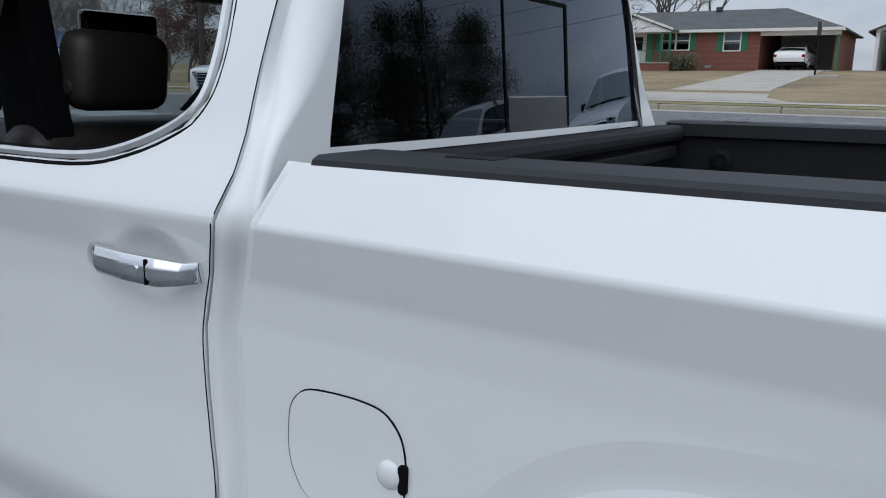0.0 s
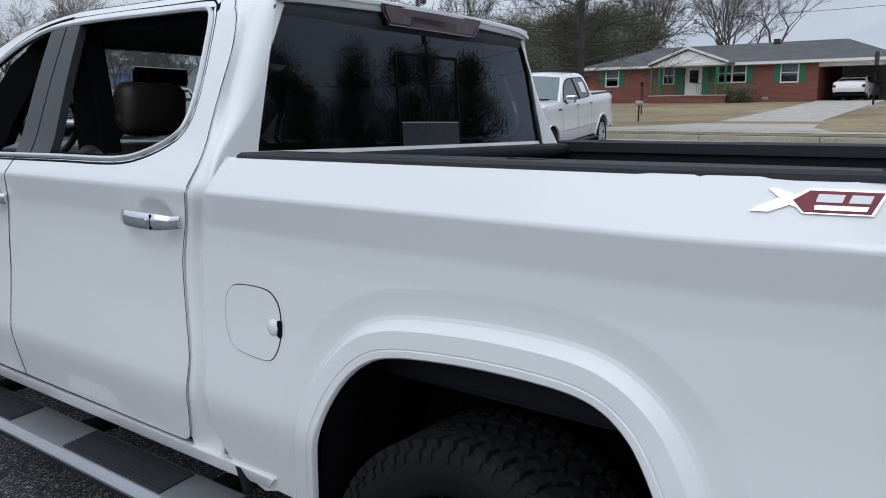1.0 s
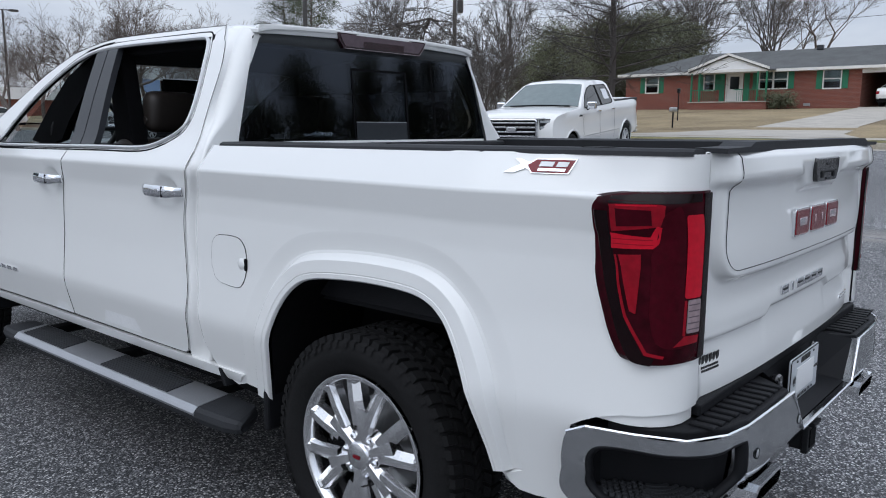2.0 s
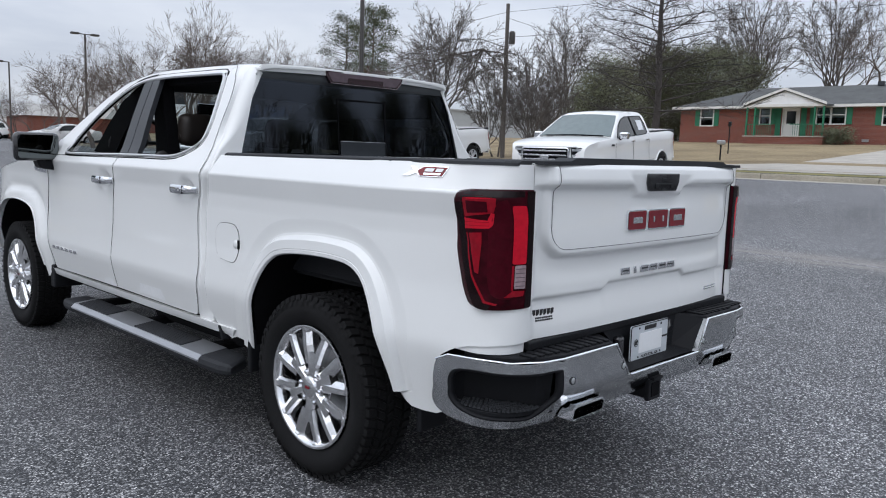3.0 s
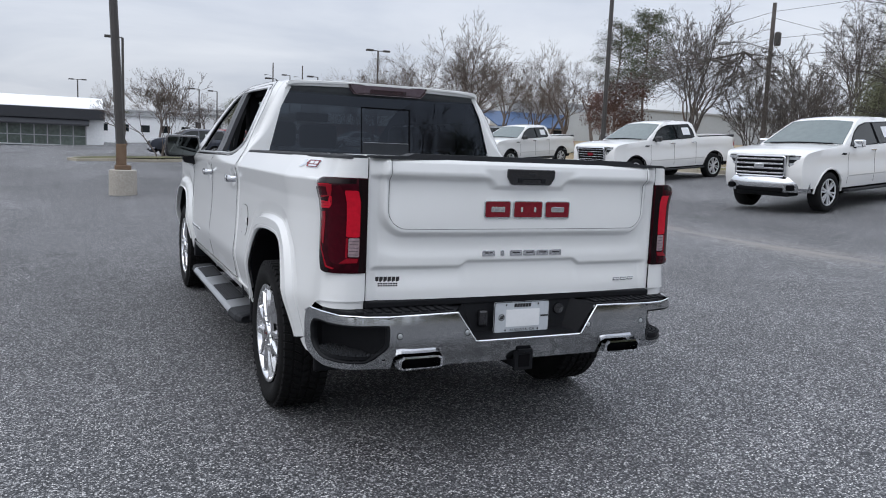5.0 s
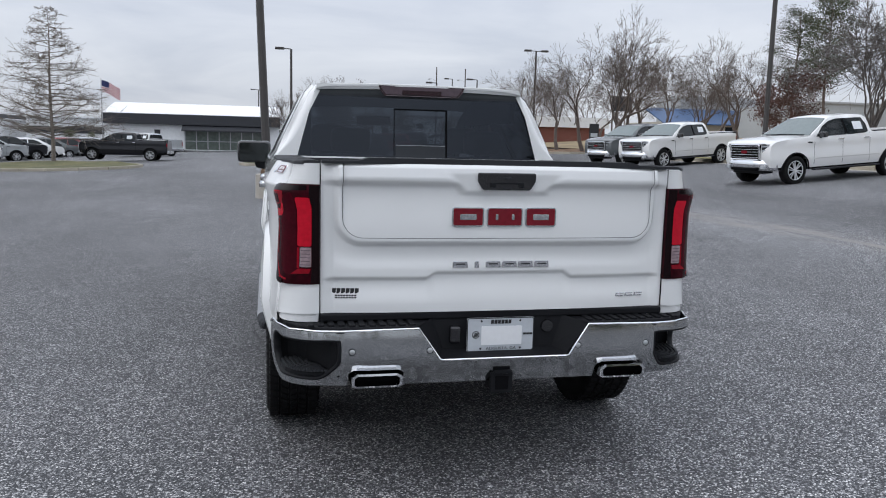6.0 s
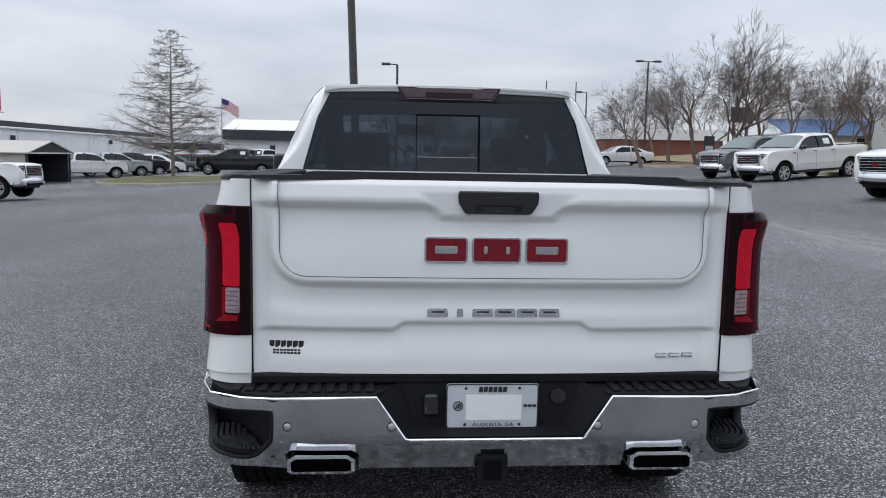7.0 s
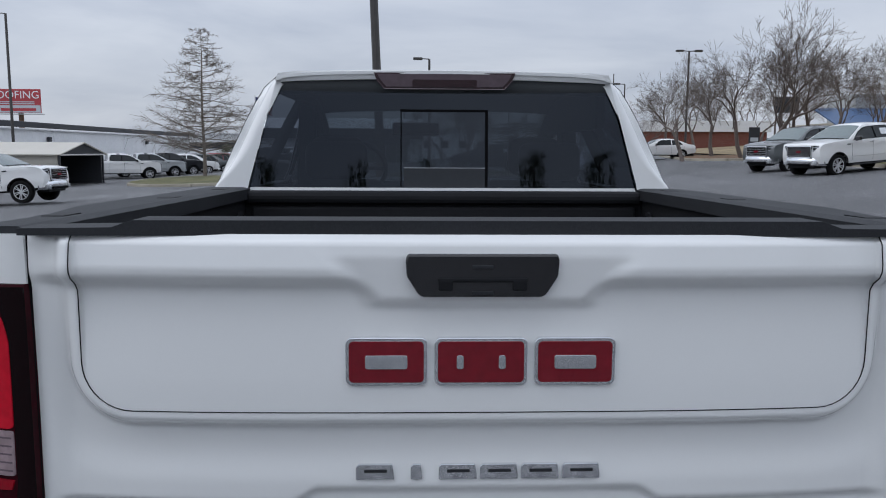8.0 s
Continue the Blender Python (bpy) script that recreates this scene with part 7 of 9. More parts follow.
    for s in (-1, 1):
        part("fog_lamp", box(s * 0.60, s * 0.74, fy - 0.02, fy + 0.10, bz[0] + 0.06, bz[0] + 0.17, 0.02), GAP if face == "bars" else LAMP_HEAD, fb)
    part("valance", box(-0.60, 0.60, fy - 0.40, fy - 0.02, bz[0] - 0.08, bz[0] + 0.03, 0.03), BLACK_PLASTIC, root)
    if sp is PICKUP:
        part("rear_bumper", box(-0.92, 0.92, -1.28, -1.10, 0.50, 0.68, 0.03), CHROME, root, "chrome rear bumper")
    x, y, yaw, pitch = at
    root.matrix_world = Matrix.Translation((x, y, ground_z(x, y) - 0.02)) @ pose(0, 0, 0, 0, 0, yaw) @ pose(0, 0, 0, pitch, 0, 0)
    return root


LOT = "pickups parked along the kerb"
vehicle("pickup_truck", "white pickup with chrome bar grille facing the lot", "pickup truck", PAINT_FAR, PICKUP, (15.43, 8.90, 101.0, -4.0), "plain", "bars", LOT)
vehicle("pickup_truck", "white pickup with dense chrome grille parked by the kerb", "pickup truck", PAINT_FAR, PICKUP, (16.94, 17.07, 99.8, -4.2), "split", "slats", LOT)
vehicle("pickup_truck", "white pickup with chrome slat grille facing the lot", "pickup truck", PAINT_FAR, PICKUP, (18.33, 28.95, 111.2, -3.6), "split", "slats", LOT)
vehicle("pickup_truck", "dark grey pickup beside a white one", "pickup truck", PAINT_GREY, PICKUP, (18.5, 33.4, 112.2, -3.6), "split", "slats", LOT)
vehicle("pickup_truck", "white pickup parked with its nose to the lot", "pickup truck", PAINT_FAR, PICKUP, (17.3, -2.6, 97.0, -4.4), "split", "slats", LOT, papers=False)
vehicle("pickup_truck", "white pickup at the end of the parked row", "pickup truck", PAINT_FAR, PICKUP, (17.2, -8.4, 96.0, -4.4), "split", "slats", LOT, papers=False)
vehicle("pickup_truck", "tall white pickup with chrome grille standing in the lot", "pickup truck", PAINT_FAR, PICKUP, (-18.34, 27.05, -93.0, 4.0), "split", "slats")
vehicle("pickup_truck", "black crew-cab pickup parked across from the building", "pickup truck", PAINT_BLACK, PICKUP, (-9.5, 53.4, 88.0, 0), "split", "slats")
vehicle("pickup_truck", "silver pickup parked by the showroom", "pickup truck", PAINT_SILVER, PICKUP, (-10.4, 66.0, 60.0, 0), "split", "slats")
vehicle("suv", "dark blue sport utility with a paper in its window", "suv", PAINT_NAVY, SUV, (5.2, 48.5, 92.0, 0), "split")
for k, (nm_, pt, sp_, x, y, yaw) in enumerate((("pickup_truck", PAINT_FAR, PICKUP, -24.8, 56.0, -62), ("pickup_truck", PAINT_SILVER, PICKUP, -24.2, 60.0, -62), ("pickup_truck", PAINT_BLACK, PICKUP, -23.8, 63.6, -62), ("suv", PAINT_FAR, SUV, -22.6, 67.2, -62),
                                               ("suv", PAINT_GREY, SUV, -22.2, 71.0, -62), ("suv", PAINT_RED, SUV, -20.8, 72.5, -62), ("suv", PAINT_SILVER, SUV, -19.6, 76.5, -62))):
    tone = {PAINT_FAR: "white", PAINT_SILVER: "silver", PAINT_BLACK: "black", PAINT_GREY: "dark grey", PAINT_RED: "dark red"}[pt]
    vehicle(nm_, tone + (" pickup" if sp_ is PICKUP else " sport utility") + " in the row along the white building", "pickup truck" if sp_ is PICKUP else "suv", pt, sp_, (x, y, yaw, 0), "split", "slats", "row by the white building", papers=False)
vehicle("sedan", "white sedan parked beyond the mulched island", "car", PAINT_FAR, SEDAN, (18.3, 55.5, 92, 0), "plain", group="cars beyond the island", papers=False)
vehicle("suv", "white sport utility beyond the mulched island", "suv", PAINT_FAR, SUV, (20.5, 84, 70, 0), "plain", group="cars beyond the island", papers=False)
for k, (pt, sp_, x, y, yaw, tone) in enumerate(((PAINT_FAR, SUV, 10.5, 74, 80, "white"), (PAINT_GREY, SUV, 13.5, 78, 80, "grey"), (PAINT_FAR, SEDAN, 17.0, 80, 80, "white"), (PAINT_NAVY, SEDAN, 7.5, 70, 85, "dark blue"), (PAINT_RED, SUV, 9.0, 62, 85, "dark red"))):
    vehicle("car", tone + " car parked far across the lot", "car", pt, sp_, (x, y, yaw, 0), "plain", group="far cars", papers=False)
car_ = vehicle("sedan", "white sedan parked in the carport", "car", PAINT_FAR, SEDAN, (50.4, 8.9, -92, 0), "plain", papers=False)
car_.location.z = lawn_z(50.5, 8.9) + 0.03

# ---- trees ----
def twig_mesh(name, segs, sides_big=5):
    """Tapered bars from a list of (points, radii), as one light mesh."""
    vs, fs = [], []
    for pts, rad in segs:
        k = 3 if rad[0] < 0.02 else (4 if rad[0] < 0.06 else sides_big)
        base = len(vs)
        for i, p in enumerate(pts):
            d = (Vector(pts[min(i + 1, len(pts) - 1)]) - Vector(pts[max(i - 1, 0)])).normalized()
            a = d.cross(Vector((0.31, 0.17, 0.93))).normalized()
            c = d.cross(a)
            for j in range(k):
                t = j * math.tau / k
                vs.append(Vector(p) + (a * math.cos(t) + c * math.sin(t)) * rad[i])
        for i in range(len(pts) - 1):
            for j in range(k):
                q = base + i * k
                fs.append((q + j, q + (j + 1) % k, q + k + (j + 1) % k, q + k + j))
    me = bpy.data.meshes.new(name)
    me.from_pydata(vs, [], fs)
    for p in me.polygons:
        p.use_smooth = True
    return me


def branch_out(rng, p, d, length, r, depth, trunk, crown, tips, spread, kids, up=0.15, thin=0.62, wob=0.16):
    n = 3 if depth > 1 else 2
    pts, rad, q, dd = [p.copy()], [r], p.copy(), d.copy()
    for i in range(n):
        dd = (dd + Vector((rng.gauss(0, wob), rng.gauss(0, wob), rng.gauss(0, wob) + up * 0.4))).normalized()
        q = q + dd * (length / n)
        pts.append(q.copy()); rad.append(max(r * (1 - (1 - thin) * (i + 1) / n), 0.0075))
    (trunk if r > 0.075 else crown).append((pts, rad))
    if depth == 0:
        tips.append(q)
        return
    m = kids if depth > 1 else kids + 1
    for k in range(m):
        at = pts[-1] if k < 2 else pts[rng.randint(1, n)]
        ax = dd.orthogonal().normalized()
        ax.rotate(Matrix.Rotation(rng.uniform(0, math.tau), 3, dd))
        nd = (dd + ax * rng.uniform(0.5, 1.0) * spread).normalized()
        nd = (nd + Vector((0, 0, up))).normalized()
        branch_out(rng, at, nd, length * rng.uniform(0.6, 0.82), rad[-1] * rng.uniform(0.6, 0.8), depth - 1, trunk, crown, tips, spread, kids, up, thin, wob)


def leaf_mesh(name, centres, rng, per, radius, size, flat=0.6):
    vs, fs = [], []
    for c in centres:
        for _ in range(per):
            o = Vector((rng.gauss(0, 1), rng.gauss(0, 1), rng.gauss(0, flat))) * radius
            a = Vector((rng.gauss(0, 1), rng.gauss(0, 1), rng.gauss(0, 1))).normalized()
            b = a.orthogonal().normalized()
            sz = size * rng.uniform(0.6, 1.4)
            k = len(vs)
            p = Vector(c) + o
            vs += [p - a * sz, p + b * sz * 0.45, p + a * sz, p - b * sz * 0.45]
            fs.append((k, k + 1, k + 2, k + 3))
    me = bpy.data.meshes.new(name)
    me.from_pydata(vs, [], fs)
    return me


def tree_thing(label, trunk, crown, bark, leaves=None, leaf_mat=None):
    root = thing("tree", label, "tree")
    for nm_, segs in (("trunk", trunk), ("crown", crown)):
        me = twig_mesh(nm_, segs); me.materials.append(bark)
        o = new(nm_, me); o.parent = root
        if nm_ == "crown":
            o["kind"] = "stuff"
    if leaves:
        leaves.materials.append(leaf_mat)
        o = new("foliage", leaves); o.parent = root; o["kind"] = "stuff"
    return root


def bare_tree(seed, label, h=9.0, stems=1, bark=BARK, spread=0.75, kids=3, depth=5, up=0.15, leaves=None):
    rng = random.Random(seed)
    trunk, crown, tips = [], [], []
    for k in range(stems):
        a = rng.uniform(0, math.tau)
        lean = 0.28 if stems > 1 else 0.03
        d = Vector((math.cos(a) * lean, math.sin(a) * lean, 1)).normalized()
        p = Vector((math.cos(a) * 0.12 * (stems > 1), math.sin(a) * 0.12 * (stems > 1), -0.1))
        branch_out(rng, p, d, h * (0.30 if stems == 1 else 0.26), h * (0.020 if stems == 1 else 0.0085), depth, trunk, crown, tips, spread, kids, up)
    lm = lmat = None
    if leaves:
        per, rad, size, lmat = leaves
        lm = leaf_mesh("foliage", tips, rng, per, rad, size)
    t = tree_thing(label, trunk, crown, bark, lm, lmat)
    t["tall"] = max(q.z for q in tips)
    return t


def fan_tree(seed, label, h=8.0, wide=3.2, fork=0.2, limbs=9, bark=BARK, side=7, stems=1, leaves=None, drop=0.56):
    """A trunk that forks low into arching limbs, with an oval crown of fine twigs."""
    rng = random.Random(seed)
    trunk, crown, tips = [], [], []
    base = h * 0.017 / stems ** 0.5
    def grow(p, aim, n, r0, r1, sag):
        pts, rad = [p.copy()], [r0]
        mid = p.lerp(aim, 0.5) + Vector((0, 0, sag))
        for i in range(1, n + 1):
            t = i / n
            q = p * (1 - t) ** 2 + mid * 2 * t * (1 - t) + aim * t * t
            if i < n:
                q = q + Vector((rng.gauss(0, 1), rng.gauss(0, 1), rng.gauss(0, 0.6))) * (aim - p).length * 0.018
            pts.append(q); rad.append(r0 + (r1 - r0) * t)
        return pts, rad
    for st in range(stems):
        off = (st - (stems - 1) / 2) * 0.5
        foot, top = Vector((off * 0.5, 0, -0.1)), Vector((off + rng.gauss(0, 0.1), rng.gauss(0, 0.1), h * fork))
        trunk.append(grow(foot, top, 5, base, base * 0.72, 0.0))
        for k in range(limbs):
            a = (k + 0.5 * st) * 2.399 + rng.uniform(-0.35, 0.35)
            tilt = ((k + 0.6) / limbs) ** 0.6
            reach = wide * tilt * rng.uniform(0.8, 1.05)
            zt = h * fork + h * (1 - fork) * (1 - drop * tilt ** 2.2) * rng.uniform(0.9, 1.0)
            aim = Vector((math.cos(a) * reach + off, math.sin(a) * reach, zt))
            p = trunk[-1][0][-1 if k % 3 else -2] if k else top
            r0 = base * rng.uniform(0.36, 0.5)
            pts, rad = grow(p, aim, 8, r0, 0.011, (zt - p.z) * (0.16 - 0.22 * tilt))
            (trunk if r0 > 0.06 else crown).append((pts, rad))
            tips.append(aim)
            ln = (aim - p).length
            out = Vector((math.cos(a), math.sin(a), 0.0))
            for j in range(side):
                t = 0.22 + 0.74 * (j + rng.random()) / side
                i = min(int(t * 8), 7)
                s0 = pts[i].lerp(pts[i + 1], t * 8 - i)
                d = (pts[i + 1] - pts[i]).normalized()
                ax = d.orthogonal().normalized(); ax.rotate(Matrix.Rotation(rng.uniform(0, math.tau), 3, d))
                nd = (d * 0.9 + ax * rng.uniform(0.5, 0.95) + out * 0.12).normalized()
                sl = ln * (0.42 - 0.24 * t) * rng.uniform(0.7, 1.2)
                e = s0 + nd * sl + Vector((0, 0, 0.12 * sl))
                b1, r1 = grow(s0, e, 4, max(rad[i] * 0.5, 0.011), 0.008, -0.05 * sl)
                crown.append((b1, r1))
                tips.append(e)
                for m in range(7):
                    t1 = 0.2 + 0.8 * (m + rng.random()) / 7
                    i1 = min(int(t1 * 4), 3)
                    s1 = b1[i1].lerp(b1[i1 + 1], t1 * 4 - i1)
                    d1 = (b1[i1 + 1] - b1[i1]).normalized()
                    n1 = (d1 + Vector((rng.gauss(0, 0.5), rng.gauss(0, 0.5), rng.gauss(0.12, 0.4)))).normalized()
                    l1 = sl * rng.uniform(0.22, 0.5)
                    e1 = s1 + n1 * l1
                    crown.append(([s1, s1.lerp(e1, 0.5) + Vector((rng.gauss(0, 0.03), rng.gauss(0, 0.03), 0)), e1], [0.009, 0.0075, 0.006]))
                    for _ in range(4):
                        s2 = s1.lerp(e1, rng.uniform(0.25, 1))
                        e2 = s2 + (n1 + Vector((rng.gauss(0, 0.6), rng.gauss(0, 0.6), rng.gauss(0.1, 0.45)))).normalized() * l1 * rng.uniform(0.35, 0.7)
                        crown.append(([s2, e2], [0.007, 0.0055]))
                    tips.append(e1)
    lm = lmat = None
    if leaves:
        per, rad_, size, lmat = leaves
        lm = leaf_mesh("foliage", [q for q in tips if q.z > h * 0.62], rng, per, rad_, size)
    t = tree_thing(label, trunk, crown, bark, lm, lmat)
    t["tall"] = max(q.z for q in tips)
    return t


def cypress(seed, label, h=11.0, wide=3.3, bark=BARK, n=64, rise=0.17):
    rng = random.Random(seed)
    trunk, crown = [], []
    pts = [Vector((0.05 * math.sin(k), 0.05 * math.cos(k * 1.3), h * k / 10 - 0.1)) for k in range(11)]
    trunk.append((pts, [h * 0.0155 * (1 - 0.93 * (k / 10) ** 0.8) for k in range(11)]))
    for k in range(n):
        f = 0.15 + 0.84 * (k / n)
        ln = wide * (1 - f) ** 0.8 * rng.uniform(0.6, 1.15) + 0.2
        a = k * 2.4 + rng.uniform(-0.4, 0.4)
        p = Vector((0, 0, h * f))
        d = Vector((math.cos(a), math.sin(a), rng.uniform(rise - 0.15, rise + 0.18)))
        q, br, rr = p, [p], [0.035 * (1 - f) + 0.016]
        for i in range(4):
            d = (d + Vector((rng.gauss(0, 0.12), rng.gauss(0, 0.12), rng.gauss(0.01, 0.08)))).normalized()
            q = q + d * ln / 4
            br.append(q); rr.append(rr[0] * (1 - 0.19 * (i + 1)))
        crown.append((br, rr))
        for j in range(int(8 + 12 * (1 - f))):
            t = rng.uniform(0.2, 1.0) * 4
            i = min(int(t), 3)
            s0 = br[i].lerp(br[i + 1], t - i)
            sd = (d + Vector((rng.gauss(0, 0.8), rng.gauss(0, 0.8), rng.gauss(0.05, 0.45)))).normalized()
            sl = ln * rng.uniform(0.12, 0.34) + 0.1
            e = s0 + sd * sl
            crown.append(([s0, e], [0.011, 0.007]))
            for _ in range(4):
                s1 = s0.lerp(e, rng.uniform(0.2, 1))
                crown.append(([s1, s1 + (sd + Vector((rng.gauss(0, 0.7), rng.gauss(0, 0.7), rng.gauss(0, 0.5)))).normalized() * sl * 0.55], [0.008, 0.006]))
    t = tree_thing(label, trunk, crown, bark)
    t["tall"] = h
    return t


def pine(seed, label, h=16.0):
    rng = random.Random(seed)
    trunk, crown, cen = [], [], []
    pts = [Vector((0.15 * math.sin(k * 0.7), 0.12 * math.cos(k), h * k / 8)) for k in range(9)]
    trunk.append((pts, [h * 0.013 * (1 - 0.75 * k / 8) for k in range(9)]))
    for k in range(46):
        f = 0.40 + 0.60 * k / 46
        a = k * 2.4 + rng.uniform(-0.5, 0.5)
        ln = h * 0.17 * math.sin(math.pi * min(1, (f - 0.30) / 0.80)) * rng.uniform(0.55, 1.25) + 0.3
        p = Vector((0, 0, h * f))
        e = p + Vector((math.cos(a), math.sin(a), rng.uniform(0.0, 0.5))) * ln
        crown.append(([p, p.lerp(e, 0.5) + Vector((0, 0, 0.1)), e], [0.06, 0.04, 0.015]))
        for t in (0.5, 0.72, 0.88, 1.0):
            cen.append(p.lerp(e, t) + Vector((rng.gauss(0, 0.35), rng.gauss(0, 0.35), rng.gauss(0.1, 0.25))))
    t = tree_thing(label, trunk, crown, BARK, leaf_mesh("foliage", cen, rng, 80, 0.46, 0.085, 0.6), PINE)
    t["tall"] = h
    return t


def evergreen(seed, label, h=7.0, wide=3.0):
    rng = random.Random(seed)
    trunk, crown, cen = [], [], []
    trunk.append(([Vector((0, 0, 0)), Vector((0, 0, h * 0.5)), Vector((0, 0, h * 0.9))], [0.16, 0.10, 0.03]))
    for k in range(150):
        f = rng.uniform(0.02, 0.97)
        a = rng.uniform(0, math.tau)
        r_ = wide * (1 - f ** 2.0) ** 0.6 * rng.uniform(0.35, 1.0) * (0.85 + 0.25 * math.sin(3 * a + seed))
        e = Vector((math.cos(a) * r_, math.sin(a) * r_, h * f))
        crown.append(([Vector((0, 0, h * f * 0.85)), e], [0.03, 0.01]))
        cen.append(e)
    t = tree_thing(label, trunk, crown, BARK_DARK, leaf_mesh("foliage", cen, rng, 115, 0.50, 0.062, 0.75), CEDAR)
    t["tall"] = h
    return t


def plant(master, x, y, scale=1.0, turn=0.0, z=None, lean=0.0):
    zz = z if z is not None else (lawn_z(x, y) if x > 19.5 and y > -80 else ground_z(x, y))
    m = Matrix.Translation((x, y, zz)) @ pose(0, 0, 0, lean, 0, turn) @ Matrix.Scale(scale, 4)
    if not master.get("used"):
        master["used"] = 1
        master.matrix_world = m
        return master
    c = copy_thing(master, Matrix.Identity(4))
    c.matrix_basis = m
    return c


CYP_A = cypress(3, "bare conical cypress on the grass island", 10.2, 4.6, BARK_PALE, 96, 0.10)
CYP_B = cypress(8, "tall dark bare cypress with long level boughs", 15.0, 6.0, BARK_DARK, 84, 0.24)
BROAD_A = bare_tree(11, "bare spreading tree with grey-brown twigs", 10.0, 1, BARK, 0.86, 3, 6, 0.08)
BROAD_B = bare_tree(23, "tall bare tree with upright limbs", 12.0, 1, BARK, 0.74, 3, 6, 0.13)
BROAD_C = bare_tree(29, "bare tree with a dense round crown", 9.0, 1, BARK, 0.95, 4, 5, 0.06, (1, 0.10, 0.035, SEEDS))
FAN_A = fan_tree(71, "bare crape myrtle with a rounded crown and dry seed heads", 7.2, 4.2, 0.20, 18, BARK_GREY, 10, drop=0.74, leaves=(1, 0.08, 0.045, SEEDS))
FAN_B = fan_tree(73, "small bare twiggy tree by the utility pole", 5.2, 2.3, 0.14, 9, BARK_GREY, 6, 2)
FAN_C = fan_tree(79, "tall bare tree with an open fan-shaped crown", 10.0, 3.8, 0.36, 10, BARK_GREY, 8, 2)
MYRTLE_S = bare_tree(37, "low bare crape myrtle with dry seed heads", 6.0, 4, BARK, 0.62, 3, 5, 0.16, (1, 0.12, 0.03, SEEDS))
OAK = bare_tree(41, "tree still holding russet winter leaves", 7.0, 1, BARK, 0.9, 3, 5, 0.0, (16, 0.34, 0.085, RUSSET))
PINE_A = pine(51, "tall pine with dark tufts of needles", 17.0)
PINE_B = pine(57, "tall narrow pine with dark needles", 15.0)
GREEN_A = evergreen(61, "dense dark evergreen shrub-like tree", 7.5, 3.4)
GREEN_B = evergreen(67, "dark olive evergreen tree", 6.0, 3.2)

plant(CYP_A, -15.55, 52.0, 1.0)
plant(CYP_B, 23.3, 12.7, 0.76, 0)
# the trees round the lot: kind, place and height
for k, (kind_, x, y, tall) in enumerate((
    (BROAD_A, 24.1, 83.1, 5.0), (BROAD_C, 17.3, 64.2, 3.7), (BROAD_C, 21.1, 43.4, 8.1), (BROAD_A, 23.9, 53.1, 6.7),
    (BROAD_C, 31.9, 58.0, 8.3), (BROAD_B, 41.3, 69.8, 7.6), (BROAD_A, 41.5, 63.7, 10.2), (BROAD_B, 48.4, 68.7, 9.7),
    (PINE_A, 43.2, 57.6, 11.1), (PINE_B, 43.9, 54.5, 11.6), (BROAD_B, 41.3, 46.2, 8.7), (FAN_B, 27.4, 20.9, 4.4),
    (FAN_B, 28.5, 22.6, 4.8), (FAN_C, 43.2, 31.9, 9.8), (BROAD_A, 56.7, 37.5, 9.9), (BROAD_B, 63.0, 38.9, 9.9),
    (BROAD_A, 72.2, 37.0, 11.5), (FAN_C, 70.5, 30.5, 15.6), (FAN_C, 76.0, 25.2, 15.8),
    (BROAD_B, 60.9, 36.0, 9.5), (BROAD_B, 72.4, 20.9, 12.9), (BROAD_B, 77.8, 36.9, 13.6), (GREEN_B, 34.8, 23.5, 4.1),
    (GREEN_A, 36.6, 22.6, 4.7), (GREEN_B, 51.9, 30.2, 6.4), (GREEN_A, 54.5, 29.7, 7.3), (GREEN_A, 60.9, 30.6, 8.2),
    (GREEN_B, 63.8, 29.2, 7.7), (GREEN_A, 65.4, 28.2, 7.2), (GREEN_B, 56.8, 29.7, 6.9), (GREEN_A, 64.9, 31.4, 8.5),
    (GREEN_B, 45.7, 32.4, 3.7), (FAN_A, 21.9, 22.6, 7.2), (FAN_B, 24.7, 19.7, 5.2), (FAN_B, 25.2, 22.3, 5.2),
    (OAK, 27.6, 36.0, 4.9), (OAK, 27.9, 38.2, 4.1), (GREEN_B, 33.3, 21.7, 5.1), (GREEN_A, 55.7, 31.4, 7.4),
    (BROAD_A, 43.9, 70.8, 9.1), (BROAD_B, 41.5, 62.9, 9.6), (BROAD_C, 46.0, 77.8, 8.0), (BROAD_C, 3.8, 65.7, 6.9),
    (BROAD_A, 2.3, 90.9, 7.2), (BROAD_A, 10.3, 95.2, 5.8), (BROAD_B, 14.5, 104.7, 5.6), (BROAD_A, 17.0, 57.2, 5.4),
    (BROAD_A, 17.2, 48.8, 7.6), (BROAD_C, 20.9, 53.8, 7.1), (BROAD_C, 21.6, 50.3, 7.6), (BROAD_A, 20.2, 43.3, 9.2),
    (BROAD_C, 23.8, 48.2, 7.3), (BROAD_B, 26.0, 49.4, 7.9), (BROAD_A, 21.5, 79.8, 5.8), (BROAD_C, 23.9, 73.9, 7.8),
    (BROAD_A, 34.5, 58.4, 7.7),
    (MYRTLE_S, 2.3, 43.0, 5.2))):
    x -= 0.7 if y > 42 and x < 36 else 0.0
    plant(kind_, x, y, tall / kind_["tall"], 67 * k)
